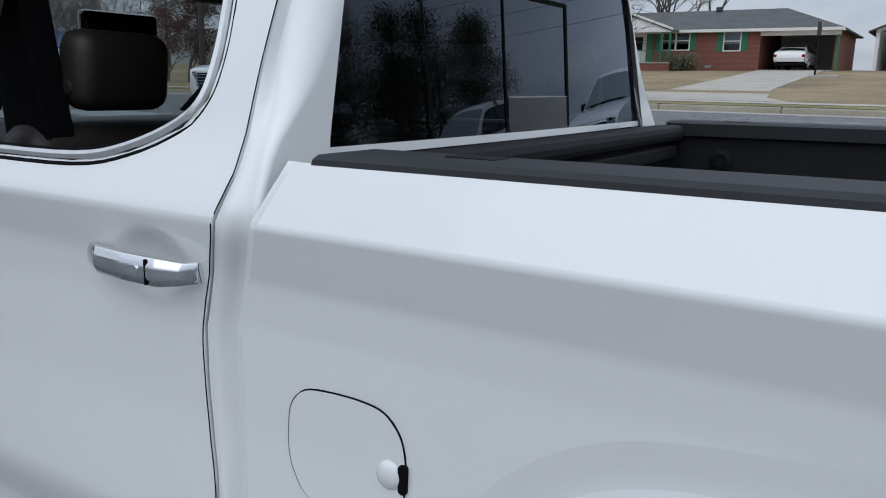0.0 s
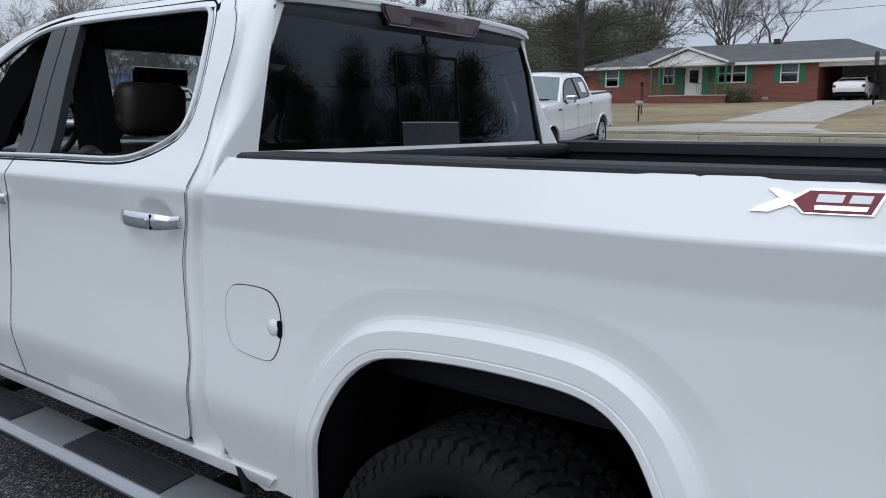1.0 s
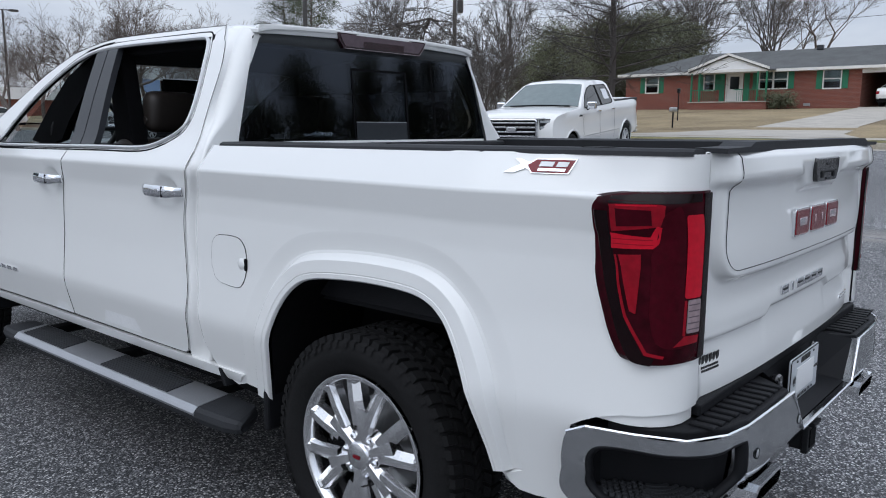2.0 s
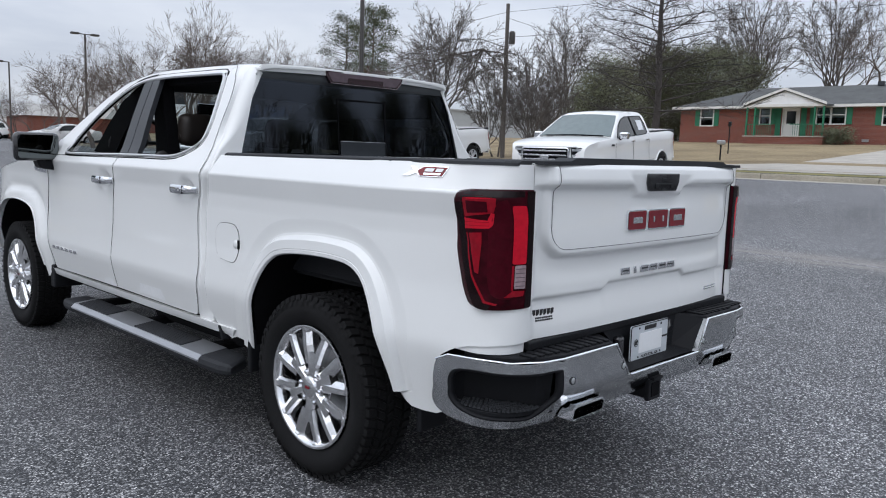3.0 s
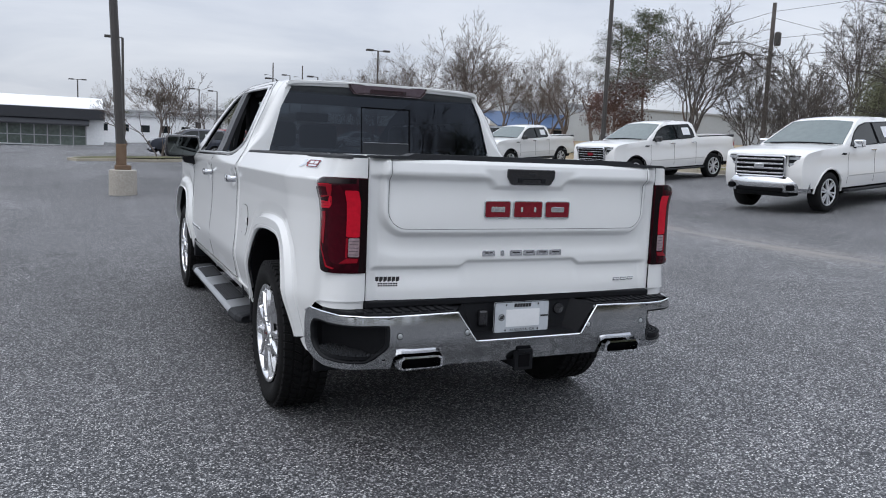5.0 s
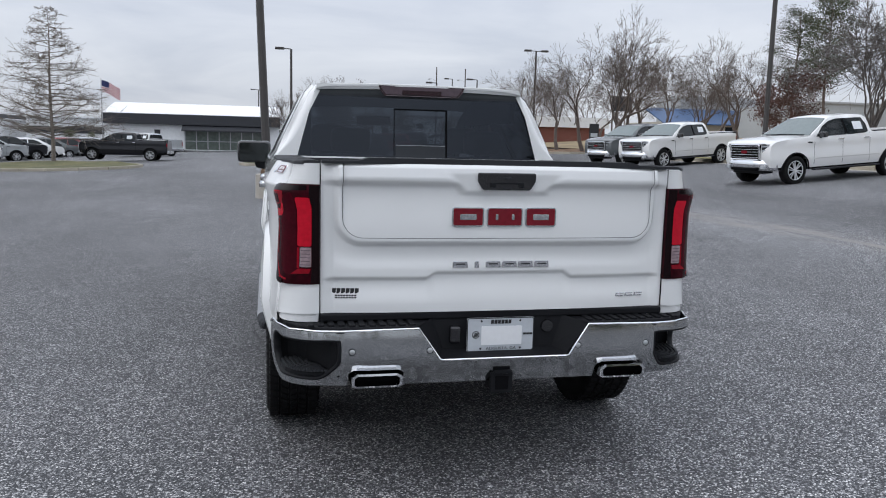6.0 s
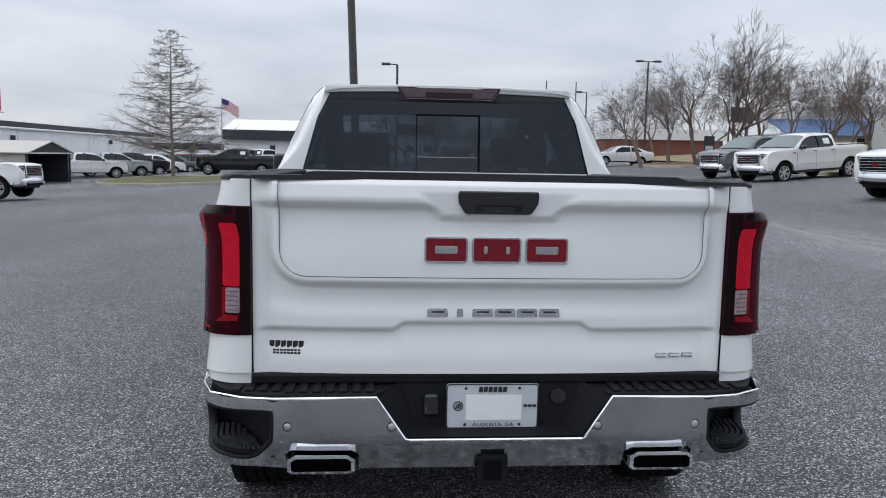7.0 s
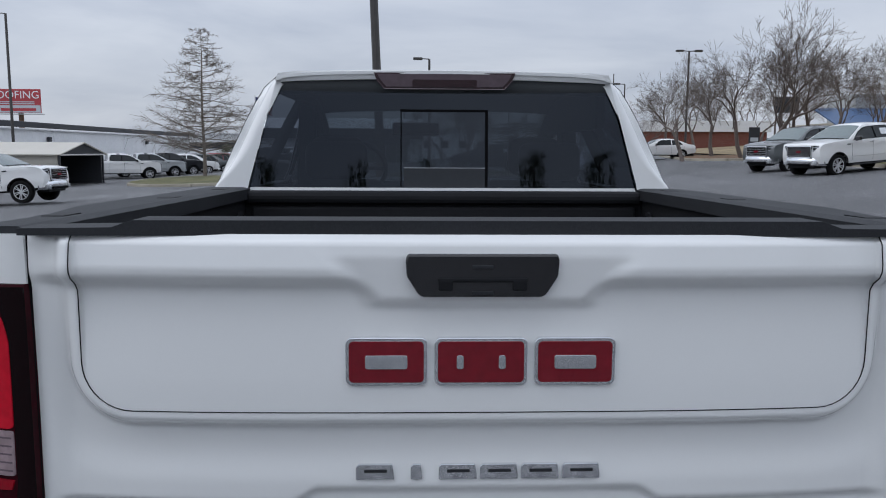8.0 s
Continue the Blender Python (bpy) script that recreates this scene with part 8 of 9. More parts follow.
# far belt to the north and west
for k in range(16):
    a = random.Random(900 + k)
    plant((BROAD_A, BROAD_B, BROAD_C)[k % 3], 30 + 3.4 * k + a.uniform(-1, 1), 96 + a.uniform(-4, 10), a.uniform(0.75, 1.0), a.uniform(0, 360))
for k in range(12):
    a = random.Random(950 + k)
    plant((GREEN_A, BROAD_A, GREEN_B, BROAD_C)[k % 4], -14 + 4.2 * k, 132 + a.uniform(-6, 6), a.uniform(0.6, 0.9), a.uniform(0, 360))
# behind the camera, seen in the glass and the paint
for k in range(20):
    a = random.Random(980 + k)
    plant((GREEN_A, PINE_A, GREEN_B, BROAD_A, PINE_B)[k % 5], -60 + 5.6 * k, -88 + a.uniform(-6, 6), a.uniform(0.8, 1.1) * (1.5 if k % 5 in (0, 2) else 0.9), a.uniform(0, 360))
for k in range(8):
    a = random.Random(1010 + k)
    plant((GREEN_A, BROAD_A, BROAD_B)[k % 3], -58 + a.uniform(-3, 3), -36 + 10.5 * k, a.uniform(0.8, 1.1), a.uniform(0, 360))
for k in range(18):
    a = random.Random(1040 + k)
    plant((GREEN_B, GREEN_A, BROAD_C, GREEN_A)[k % 4], 24 + 1.75 * k + a.uniform(-1, 1), -51 + 1.1 * k + a.uniform(-4, 4), a.uniform(1.15, 1.6), a.uniform(0, 360))

# ---- brick ranch house ----
BRICKWALL = bpy.data.materials.new("red_brick_wall")
BRICKWALL.use_nodes = True
bn, bl = BRICKWALL.node_tree.nodes, BRICKWALL.node_tree.links
bt = bn.new("ShaderNodeTexBrick")
bt.inputs["Color1"].default_value, bt.inputs["Color2"].default_value, bt.inputs["Mortar"].default_value = (0.22, 0.062, 0.042, 1), (0.16, 0.047, 0.036, 1), (0.24, 0.15, 0.12, 1)
bt.inputs["Scale"].default_value, bt.inputs["Brick Width"].default_value, bt.inputs["Row Height"].default_value, bt.inputs["Mortar Size"].default_value = 1.0, 0.21, 0.075, 0.008
bco, bmap, bsep, bcmb = bn.new("ShaderNodeTexCoord"), bn.new("ShaderNodeMath"), bn.new("ShaderNodeSeparateXYZ"), bn.new("ShaderNodeCombineXYZ")
bmap.operation = "ADD"
bl.new(bco.outputs["Object"], bsep.inputs[0]); bl.new(bsep.outputs["X"], bmap.inputs[0]); bl.new(bsep.outputs["Y"], bmap.inputs[1])
bl.new(bmap.outputs[0], bcmb.inputs["X"]); bl.new(bsep.outputs["Z"], bcmb.inputs["Y"]); bl.new(bcmb.outputs[0], bt.inputs["Vector"])
bl.new(bt.outputs["Color"], bn["Principled BSDF"].inputs["Base Color"])
bn["Principled BSDF"].inputs["Roughness"].default_value = 0.9

HX, HB, HE = 50.0, 2.42, 4.80          # front wall, foot and eave
house = thing("brick_house", "low red brick ranch house with green shutters and grey roof", "house", at=pose(0, 0, 0.28))
def wall_with_holes(name, y0, y1, z0, z1, holes, x, th, material, parent):
    """A wall along y with real openings, built of the strips between them."""
    bm = bmesh.new()
    cuts = sorted({y0, y1, *[h[0] for h in holes], *[h[1] for h in holes]})
    for a, b in zip(cuts, cuts[1:]):
        spans = [(z0, z1)]
        for ha, hb_, hz0, hz1 in holes:
            if ha <= a and hb_ >= b:
                spans = [q for lo, hi in spans for q in ((lo, min(hi, hz0)), (max(lo, hz1), hi)) if q[1] > q[0]]
        for lo, hi in spans:
            add_box(bm, x, x + th, a, b, lo, hi)
    bmesh.ops.remove_doubles(bm, verts=bm.verts[:], dist=0.001)
    return part(name, bm, material, parent)


WINDOWS = [(23.9, 24.8, 3.58, 4.66), (19.85, 20.5, 3.68, 4.72), (15.1, 16.8, 3.68, 4.78), (11.95, 12.9, 3.62, 4.72)]
DOOR = (17.9, 19.0, 2.78, 4.74)
wall_with_holes("front_wall", 10.77, 26.4, HB - 0.3, HE, WINDOWS + [DOOR], HX, 0.22, BRICKWALL, house)
part("back_wall", box(HX + 8.6, HX + 8.8, 10.77, 26.4, HB - 0.3, HE), BRICKWALL, house)
part("end_wall", box(HX + 0.22, HX + 8.6, 26.2, 26.4, HB - 0.3, HE), BRICKWALL, house)
part("end_wall", box(HX + 0.22, HX + 8.6, 10.77, 10.97, HB - 0.3, HE), BRICKWALL, house)
part("house_floor", box(HX + 0.2, HX + 8.6, 10.9, 26.3, HB, HB + 0.1), CABIN, house)
part("carport_end_wall", box(HX + 0.6, HX + 8.8, 6.5, 6.72, HB - 0.3, HE), BRICKWALL, house)
part("carport_back", box(HX + 6.5, HX + 6.7, 6.6, 10.8, HB - 0.3, HE), TRIM_WHITE, house)
part("carport_beam", box(HX + 0.0, HX + 0.2, 6.35, 10.8, 4.46, 4.86, 0.01), TRIM_WHITE, house, "white carport beam")
part("carport_post", box(HX + 0.0, HX + 0.14, 6.40, 6.54, HB - 0.2, 4.5, 0.01), SHUTTER, house, "green post")
part("carport_floor", box(HX - 0.2, HX + 8.0, 6.6, 10.8, HB - 0.3, HB + 0.02), CONCRETE, house)
eo = 0.45
def roof_slab(pts, th=0.10):
    bm = bmesh.new()
    a = [bm.verts.new(p) for p in pts]
    b = [bm.verts.new((p[0], p[1], p[2] - th)) for p in pts]
    bm.faces.new(a); bm.faces.new(list(reversed(b)))
    for i in range(len(a)):
        bm.faces.new((a[i], a[(i + 1) % len(a)], b[(i + 1) % len(a)], b[i]))
    return bm
RZ, RX = 6.45, HX + 4.5
ya_, yb_ = 6.1, 26.85
part("roof", roof_slab([(HX - eo, ya_, HE + 0.05), (HX - eo, yb_, HE + 0.05), (RX, 22.6, RZ), (RX, 10.2, RZ)]), SHINGLE, house, "grey shingled roof")
part("roof", roof_slab([(HX + 9.3, yb_, HE + 0.05), (HX + 9.3, ya_, HE + 0.05), (RX, 10.2, RZ), (RX, 22.6, RZ)]), SHINGLE, house, "grey shingled roof")
part("roof", roof_slab([(HX - eo, yb_, HE + 0.05), (HX + 9.3, yb_, HE + 0.05), (RX, 22.6, RZ)]), SHINGLE, house, "grey shingled hip")
part("roof", roof_slab([(HX + 9.3, ya_, HE + 0.05), (HX - eo, ya_, HE + 0.05), (RX, 10.2, RZ)]), SHINGLE, house, "grey shingled hip")
part("fascia", box(HX - eo - 0.03, HX - eo + 0.02, ya_, yb_, HE - 0.10, HE + 0.07, 0.006), TRIM_WHITE, house, "white fascia board")
part("soffit", box(HX - eo, HX + 0.05, ya_, yb_, HE - 0.11, HE - 0.07), TRIM_WHITE, house)
part("roof_vent", box(HX + 3.9, HX + 4.2, 14.2, 14.6, 6.3, 6.62, 0.03), FASCIA, house)
# porch gable
gy0, gy1, gp = 15.65, 20.95, 18.3
part("porch_gable", prism([(gy0 + 0.15, HE + 0.05), (gy1 - 0.15, HE + 0.05), (gp, 5.66)], HX - 1.55, HX - 1.45, "x"), SIDING, house, "white porch gable")
part("porch_roof", roof_slab([(HX - 1.7, gy0, HE), (HX - 1.7, gp, 5.80), (HX + 2.6, gp, 5.80), (HX + 0.4, gy0, HE + 0.12)]), SHINGLE, house)
part("porch_roof", roof_slab([(HX - 1.7, gp, 5.80), (HX - 1.7, gy1, HE), (HX + 0.4, gy1, HE + 0.12), (HX + 2.6, gp, 5.80)]), SHINGLE, house)
for a, b in (((gy0, HE - 0.02), (gp, 5.74)), ((gp, 5.74), (gy1, HE - 0.02))):
    part("barge_board", prism([a, b, (b[0], b[1] + 0.15), (a[0], a[1] + 0.15)], HX - 1.76, HX - 1.70, "x"), TRIM_WHITE, house, "white barge board")
part("porch_beam", box(HX - 1.6, HX - 1.42, gy0 + 0.1, gy1 - 0.1, HE - 0.12, HE + 0.06, 0.01), TRIM_WHITE, house)
part("porch_floor", box(HX - 1.65, HX, gy0 + 0.1, gy1 - 0.1, HB - 0.5, 2.76), BRICKWALL, house, "brick porch")
part("porch_slab", box(HX - 1.70, HX, gy0 + 0.05, gy1 - 0.05, 2.76, 2.83, 0.01), CONCRETE, house)
for yy in (gy0 + 0.2, gy0 + 0.75, gy1 - 0.75, gy1 - 0.2):
    part("porch_post", box(HX - 1.57, HX - 1.45, yy - 0.05, yy + 0.05, 2.83, HE - 0.12, 0.008), SHUTTER, house, "green porch post")
for a, b in ((gy0 + 0.2, 17.9), (19.1, gy1 - 0.2)):
    part("porch_rail", box(HX - 1.53, HX - 1.49, a, b, 3.55, 3.60), SHUTTER, house, "green rail")
    n_ = int((b - a) / 0.14)
    for k in range(n_):
        part("rail_bar", box(HX - 1.52, HX - 1.50, a + 0.14 * k, a + 0.14 * k + 0.02, 2.86, 3.56), SHUTTER, house)
for wi, (a, b, z0, z1) in enumerate(WINDOWS):
    wf = bmesh.new()
    for q in ((a - 0.07, b + 0.07, z0 - 0.08, z0), (a - 0.07, b + 0.07, z1, z1 + 0.08), (a - 0.07, a, z0, z1), (b, b + 0.07, z0, z1), (a, b, (z0 + z1) / 2 - 0.03, (z0 + z1) / 2 + 0.03)):
        add_box(wf, HX - 0.04, HX + 0.06, *q)
    if b - a > 1.3:
        add_box(wf, HX - 0.04, HX + 0.06, (a + b) / 2 - 0.05, (a + b) / 2 + 0.05, z0, z1)
    win = part("window", wf, TRIM_WHITE, house, "white sash window")
    for half in (0, 1):
        zz0, zz1 = (z0, (z0 + z1) / 2 - 0.03) if half == 0 else ((z0 + z1) / 2 + 0.03, z1)
        part("pane", box(HX + 0.05, HX + 0.06, a, b, zz0, zz1), CLEAR, win)
    part("blind", box(HX + 0.10, HX + 0.12, a, b, z0 + (z1 - z0) * 0.35, z1), TRIM_WHITE, win, "pale blind")
    for c in (a - 0.44, b + 0.09):
        sh = bmesh.new()
        add_box(sh, HX - 0.05, HX - 0.005, c, c + 0.35, z0 - 0.05, z1 + 0.05, 0.008)
        for k in range(9):
            zz = z0 + (z1 - z0) * (k + 0.3) / 9
            add_box(sh, HX - 0.062, HX - 0.045, c + 0.05, c + 0.30, zz, zz + 0.06)
        part("shutter", sh, SHUTTER, house, "green louvred shutter")
dr = part("front_door", box(HX + 0.04, HX + 0.10, DOOR[0] + 0.06, DOOR[1] - 0.06, DOOR[2], DOOR[3] - 0.06, 0.01), TRIM_WHITE, house, "white glazed front door")
part("door_pane", box(HX + 0.02, HX + 0.045, DOOR[0] + 0.25, DOOR[1] - 0.25, DOOR[2] + 0.9, DOOR[3] - 0.25), FAR_GLASS, dr)
dfm = bmesh.new()
for q in ((DOOR[0] - 0.02, DOOR[0] + 0.06, DOOR[2], DOOR[3]), (DOOR[1] - 0.06, DOOR[1] + 0.02, DOOR[2], DOOR[3]), (DOOR[0] - 0.02, DOOR[1] + 0.02, DOOR[3] - 0.06, DOOR[3] + 0.04)):
    add_box(dfm, HX - 0.03, HX + 0.1, *q)
part("door_frame", dfm, TRIM_WHITE, dr)
for c in (DOOR[0] - 0.45, DOOR[1] + 0.1):
    part("shutter", box(HX - 0.05, HX - 0.005, c, c + 0.35, DOOR[2] + 0.05, DOOR[3], 0.008), SHUTTER, house, "green door shutter")
part("foundation_vent", box(HX - 0.02, HX, 13.6, 14.0, HB + 0.12, HB + 0.28), STEEL, house)
bsh = thing("shrub", "round dark shrub by the brick wall", "shrub")
lm_ = leaf_mesh("foliage", [Vector((random.Random(k).gauss(0, 0.32), random.Random(k + 50).gauss(0, 0.48), 0.15 + 0.75 * random.Random(k + 99).random())) for k in range(50)], random.Random(5), 40, 0.22, 0.07)
lm_.materials.append(CEDAR)
o_ = new("foliage", lm_); o_.parent = bsh; o_["kind"] = "stuff"
part("stem", tube([(0, 0, -0.05), (0, 0, 0.6)], [0.06, 0.03]), BARK_DARK, bsh)
bsh.location = (HX - 1.2, 15.1, lawn_z(HX - 1.2, 15.1))
# neighbour's garage
gar = thing("garage", "white garage with an open front and shallow gable", "garage")
gz = lawn_z(54, 2.0)
part("side_wall", box(54, 61, 4.7, 4.9, gz - 0.2, gz + 2.5), SIDING, gar)
part("side_wall", box(54, 61, -2.2, -2.0, gz - 0.2, gz + 2.5), SIDING, gar)
part("back_wall", box(60.8, 61, -2.0, 4.7, gz - 0.2, gz + 2.5), SIDING, gar)
part("gable", prism([(-2.4, gz + 2.4), (5.1, gz + 2.4), (1.35, gz + 3.9)], 53.95, 54.1, "x"), SIDING, gar, "white gable")
part("roof", roof_slab([(53.6, 5.3, gz + 2.35), (61.3, 5.3, gz + 2.35), (61.3, 1.35, gz + 4.05), (53.6, 1.35, gz + 4.05)]), SHINGLE, gar, "grey roof")
part("roof", roof_slab([(61.3, -2.6, gz + 2.35), (53.6, -2.6, gz + 2.35), (53.6, 1.35, gz + 4.05), (61.3, 1.35, gz + 4.05)]), SHINGLE, gar, "grey roof")
rc = vehicle("suv", "dark red sport utility in the open garage", "suv", PAINT_RED, SUV, (56.5, 2.6, -90, 0), "plain", papers=False)
rc.location.z = gz + 0.02
# mailbox and small posts on the lawn
mbx = thing("mailbox", "dark mailbox on a thin post by the pavement", "mailbox")
part("post", tube([(30, 13.37, lawn_z(30, 13.4) - 0.1), (30, 13.37, 2.12)], 0.035, 8), BLACK_PLASTIC, mbx)
part("box", box(29.75, 30.25, 13.27, 13.47, 2.10, 2.30, 0.05), STEEL, mbx, "small metal box")
yl = thing("yard_lamp", "black yard lamp post on the lawn", "lamp")
part("post", tube([(36, 15.9, lawn_z(36, 15.9) - 0.1), (36, 15.9, 3.2)], 0.03, 8), BLACK_PLASTIC, yl)
part("lantern", box(35.93, 36.07, 15.83, 15.97, 3.15, 3.40, 0.02), GLOSS_BLACK, yl)
yl2 = thing("yard_lamp", "tall dark lamp post beside the driveway", "lamp")
part("post", tube([(42, 6.35, lawn_z(42, 6.4) - 0.1), (42, 6.35, 4.5)], 0.05, 8), BLACK_PLASTIC, yl2)
part("lantern", box(41.9, 42.1, 6.25, 6.45, 4.2, 4.9, 0.03), GLOSS_BLACK, yl2)
part("base_stone", box(41.6, 42.4, 5.2, 6.6, lawn_z(42, 6) - 0.1, lawn_z(42, 6) + 0.12, 0.04), CONCRETE, yl2)

# ---- showroom, long building, shed, billboard, flag ----
show = thing("showroom", "white single-storey showroom with a charcoal fascia and glass front", "building")
SY, SL, SR = 86.0, -19.2, -0.85
sb = ground_z(-8, SY)
wall = bmesh.new()
for a, b, lo, hi in ((SL, -10.95, -0.2, 3.8), (-2.55, SR, -0.2, 3.8), (-10.95, -2.55, 2.2, 3.8), (-10.95, -2.55, -0.2, 0.12)):
    add_box(wall, a, b, SY, SY + 0.3, sb + lo, sb + hi)
part("front_wall", wall, SIDING, show, "white front wall")
part("end_wall", box(SL, SL + 0.3, SY + 0.3, SY + 16, sb - 0.2, sb + 3.8), SIDING, show)
part("end_wall", box(SR - 0.3, SR, SY + 0.3, SY + 16, sb - 0.2, sb + 3.8), SIDING, show)
part("back_wall", box(SL, SR, SY + 15.7, SY + 16, sb - 0.2, sb + 3.8), SIDING, show)
part("showroom_floor", box(SL, SR, SY, SY + 16, sb - 0.2, sb + 0.02), CONCRETE, show)
part("roof", prism([(SY - 0.6, sb + 3.75), (SY + 16, sb + 3.75), (SY + 16, sb + 4.2), (SY + 6, sb + 5.25), (SY - 0.6, sb + 3.9)], SL, SR, "x"), SIDING, show, "pale metal roof")
part("fascia", box(SL - 0.1, SR + 0.1, SY - 0.75, SY - 0.55, sb + 2.75, sb + 3.85, 0.02), FASCIA, show, "charcoal fascia band")
part("awning", prism([(SY - 0.1, sb + 2.95), (SY - 1.5, sb + 2.25), (SY - 1.5, sb + 2.10), (SY, sb + 2.10)], -11.15, -2.25, "x"), FASCIA, show, "dark awning")
gf = bmesh.new()
for k in range(8):
    x = -10.95 + 8.4 * k / 7
    add_box(gf, x - 0.05, x + 0.05, SY - 0.02, SY + 0.12, sb + 0.1, sb + 2.2)
add_box(gf, -10.95, -2.55, SY - 0.02, SY + 0.12, sb + 1.0, sb + 1.08)
wfr = part("window_frame", gf, STEEL, show, "bright window frames")
for k in range(7):
    x0, x1 = -10.95 + 8.4 * k / 7 + 0.05, -10.95 + 8.4 * (k + 1) / 7 - 0.05
    part("pane", box(x0, x1, SY + 0.04, SY + 0.06, sb + 0.12, sb + 2.2), SHOP_GLASS, wfr)
part("sign_box", box(-14.1, -13.5, SY - 0.08, SY, sb + 1.7, sb + 2.2, 0.02), FASCIA, show)
annex = thing("annex", "low white wing with a dark band behind shrubs", "building")
part("wall", box(-28.6, -19.3, 92, 92.3, sb - 0.2, sb + 3.3), SIDING, annex)
part("band", box(-28.6, -19.3, 91.9, 92, sb + 1.6, sb + 2.3), FASCIA, annex)
part("roof", box(-28.8, -19.2, 91.6, 102, sb + 3.3, sb + 3.5), SIDING, annex)
plant(GREEN_B, -22.2, 84, 0.42, 10)
plant(GREEN_A, -20.3, 85.5, 0.30, 80)

lb = thing("long_building", "long white metal-clad building with a shallow roof", "building")
LX = -31.0
lwb = bmesh.new()
prev = None
for k in range(0, 253):
    y = 12 + 0.36 * k
    x = LX + (0.0 if k % 3 else 0.05)
    z0_, z1_ = ground_z(LX, y) - 0.3, 3.1
    a_ = (lwb.verts.new((x, y, z0_)), lwb.verts.new((x, y, z1_)))
    if prev:
        lwb.faces.new((prev[0], a_[0], a_[1], prev[1]))
    prev = a_
part("ribbed_wall", lwb, SIDING, lb, "ribbed white metal wall")
part("roof", roof_slab([(LX + 0.25, 12, 3.1), (LX + 0.25, 103, 3.1), (LX - 22, 103, 4.2), (LX - 22, 12, 4.2)]), SIDING, lb, "pale metal roof")
part("gutter", box(LX + 0.15, LX + 0.30, 12, 103, 3.60, 3.16, 0.02), FASCIA, lb, "grey gutter")
part("end_wall", box(LX - 22, LX, 102.7, 102.9, -0.5, 3.1), SIDING, lb)
for yy in (40, 62, 84):
    part("wall_lamp", box(LX + 0.06, LX + 0.32, yy - 0.2, yy + 0.2, 2.1, 2.5, 0.05), FASCIA, lb, "dark wall lamp")
for yy in (33, 48, 63, 78):
    part("downpipe", tube([(LX + 0.12, yy, ground_z(LX, yy)), (LX + 0.12, yy, 3.05)], 0.05, 6), SIDING, lb)

shed = thing("shed", "open-fronted beige metal shed with dark gable", "shed", at=pose(0, -2.75, 0))
sz = ground_z(-22, 45)
part("wall", box(-40, -21.9, 46.9, 47.0, sz, sz + 1.95), SIDING_SHED, shed)
for k in range(5):
    part("board_line", box(-40, -21.9, 46.86, 46.9, sz + 0.35 * (k + 1), sz + 0.35 * (k + 1) + 0.03), SIDING_SHED, shed)
part("back_wall", box(-40, -21.9, 53.0, 53.1, sz, sz + 1.95), FASCIA, shed)
part("roof", roof_slab([(-40, 46.6, sz + 1.95), (-21.6, 46.6, sz + 1.95), (-21.6, 50.0, sz + 2.68), (-40, 50.0, sz + 2.68)], 0.06), SIDING_SHED, shed, "beige metal roof")
part("roof", roof_slab([(-21.6, 53.4, sz + 1.95), (-40, 53.4, sz + 1.95), (-40, 50.0, sz + 2.68), (-21.6, 50.0, sz + 2.68)], 0.06), SIDING_SHED, shed)
part("gable", prism([(46.7, sz + 1.95), (53.3, sz + 1.95), (50.0, sz + 2.60)], -21.8, -21.7, "x"), FASCIA, shed, "dark gable")
part("cross_rail", box(-21.72, -21.66, 46.9, 53.1, sz + 1.88, sz + 1.96), TRIM_WHITE, shed, "white rail under the gable")
part("inner_wall", box(-28.0, -27.9, 47.0, 53.0, sz, sz + 1.95), FASCIA, shed, "dark inner wall")
part("inner_lining", box(-27.9, -21.9, 47.0, 47.04, sz, sz + 1.95), FASCIA, shed)
part("inner_panel", box(-27.85, -27.8, 48.6, 52.6, sz + 0.3, sz + 1.6), STEEL, shed, "grey panel inside")
for k in range(4):
    part("stored_box", box(-25.6 + 0.7 * k, -25.1 + 0.7 * k, 48.0 + 0.5 * k, 48.6 + 0.5 * k, sz, sz + 0.5 + 0.1 * (k % 2), 0.03), SIDING_SHED, shed)
for yy in (46.95, 53.05):
    part("post", box(-21.85, -21.75, yy - 0.06, yy + 0.06, sz - 0.1, sz + 1.95), FASCIA, shed)

bb = thing("billboard", "red and white roofing billboard on a steel post", "billboard", at=pose(-2.7, 0, -0.75))
part("board", box(-64, -52.0, 110, 110.3, 7.3, 10.6, 0.03), BOARD_RED, bb, "red board")
part("lower_strip", box(-64, -52.0, 109.97, 109.995, 7.35, 8.35), PALE_PLATE, bb)
part("post", tube([(-55, 110.5, 0), (-55, 110.5, 7.3)], 0.35, 10), RUST, bb)
part("catwalk", box(-64, -51.4, 109.0, 109.9, 7.05, 7.15), STEEL, bb)
text_part("ROOFING", 1.5, pose(-55.6, 109.98, 9.75, 90, 0, 0), WHITE_PLATE, bb, stretch=1.05)
for zz in (8.75, 8.5):
    part("small_print", box(-57.6, -52.8, 109.97, 109.99, zz, zz + 0.14), PALE_PLATE, bb)
part("large_print", box(-57.5, -52.6, 109.94, 109.96, 7.55, 7.95), BOARD_RED, bb)

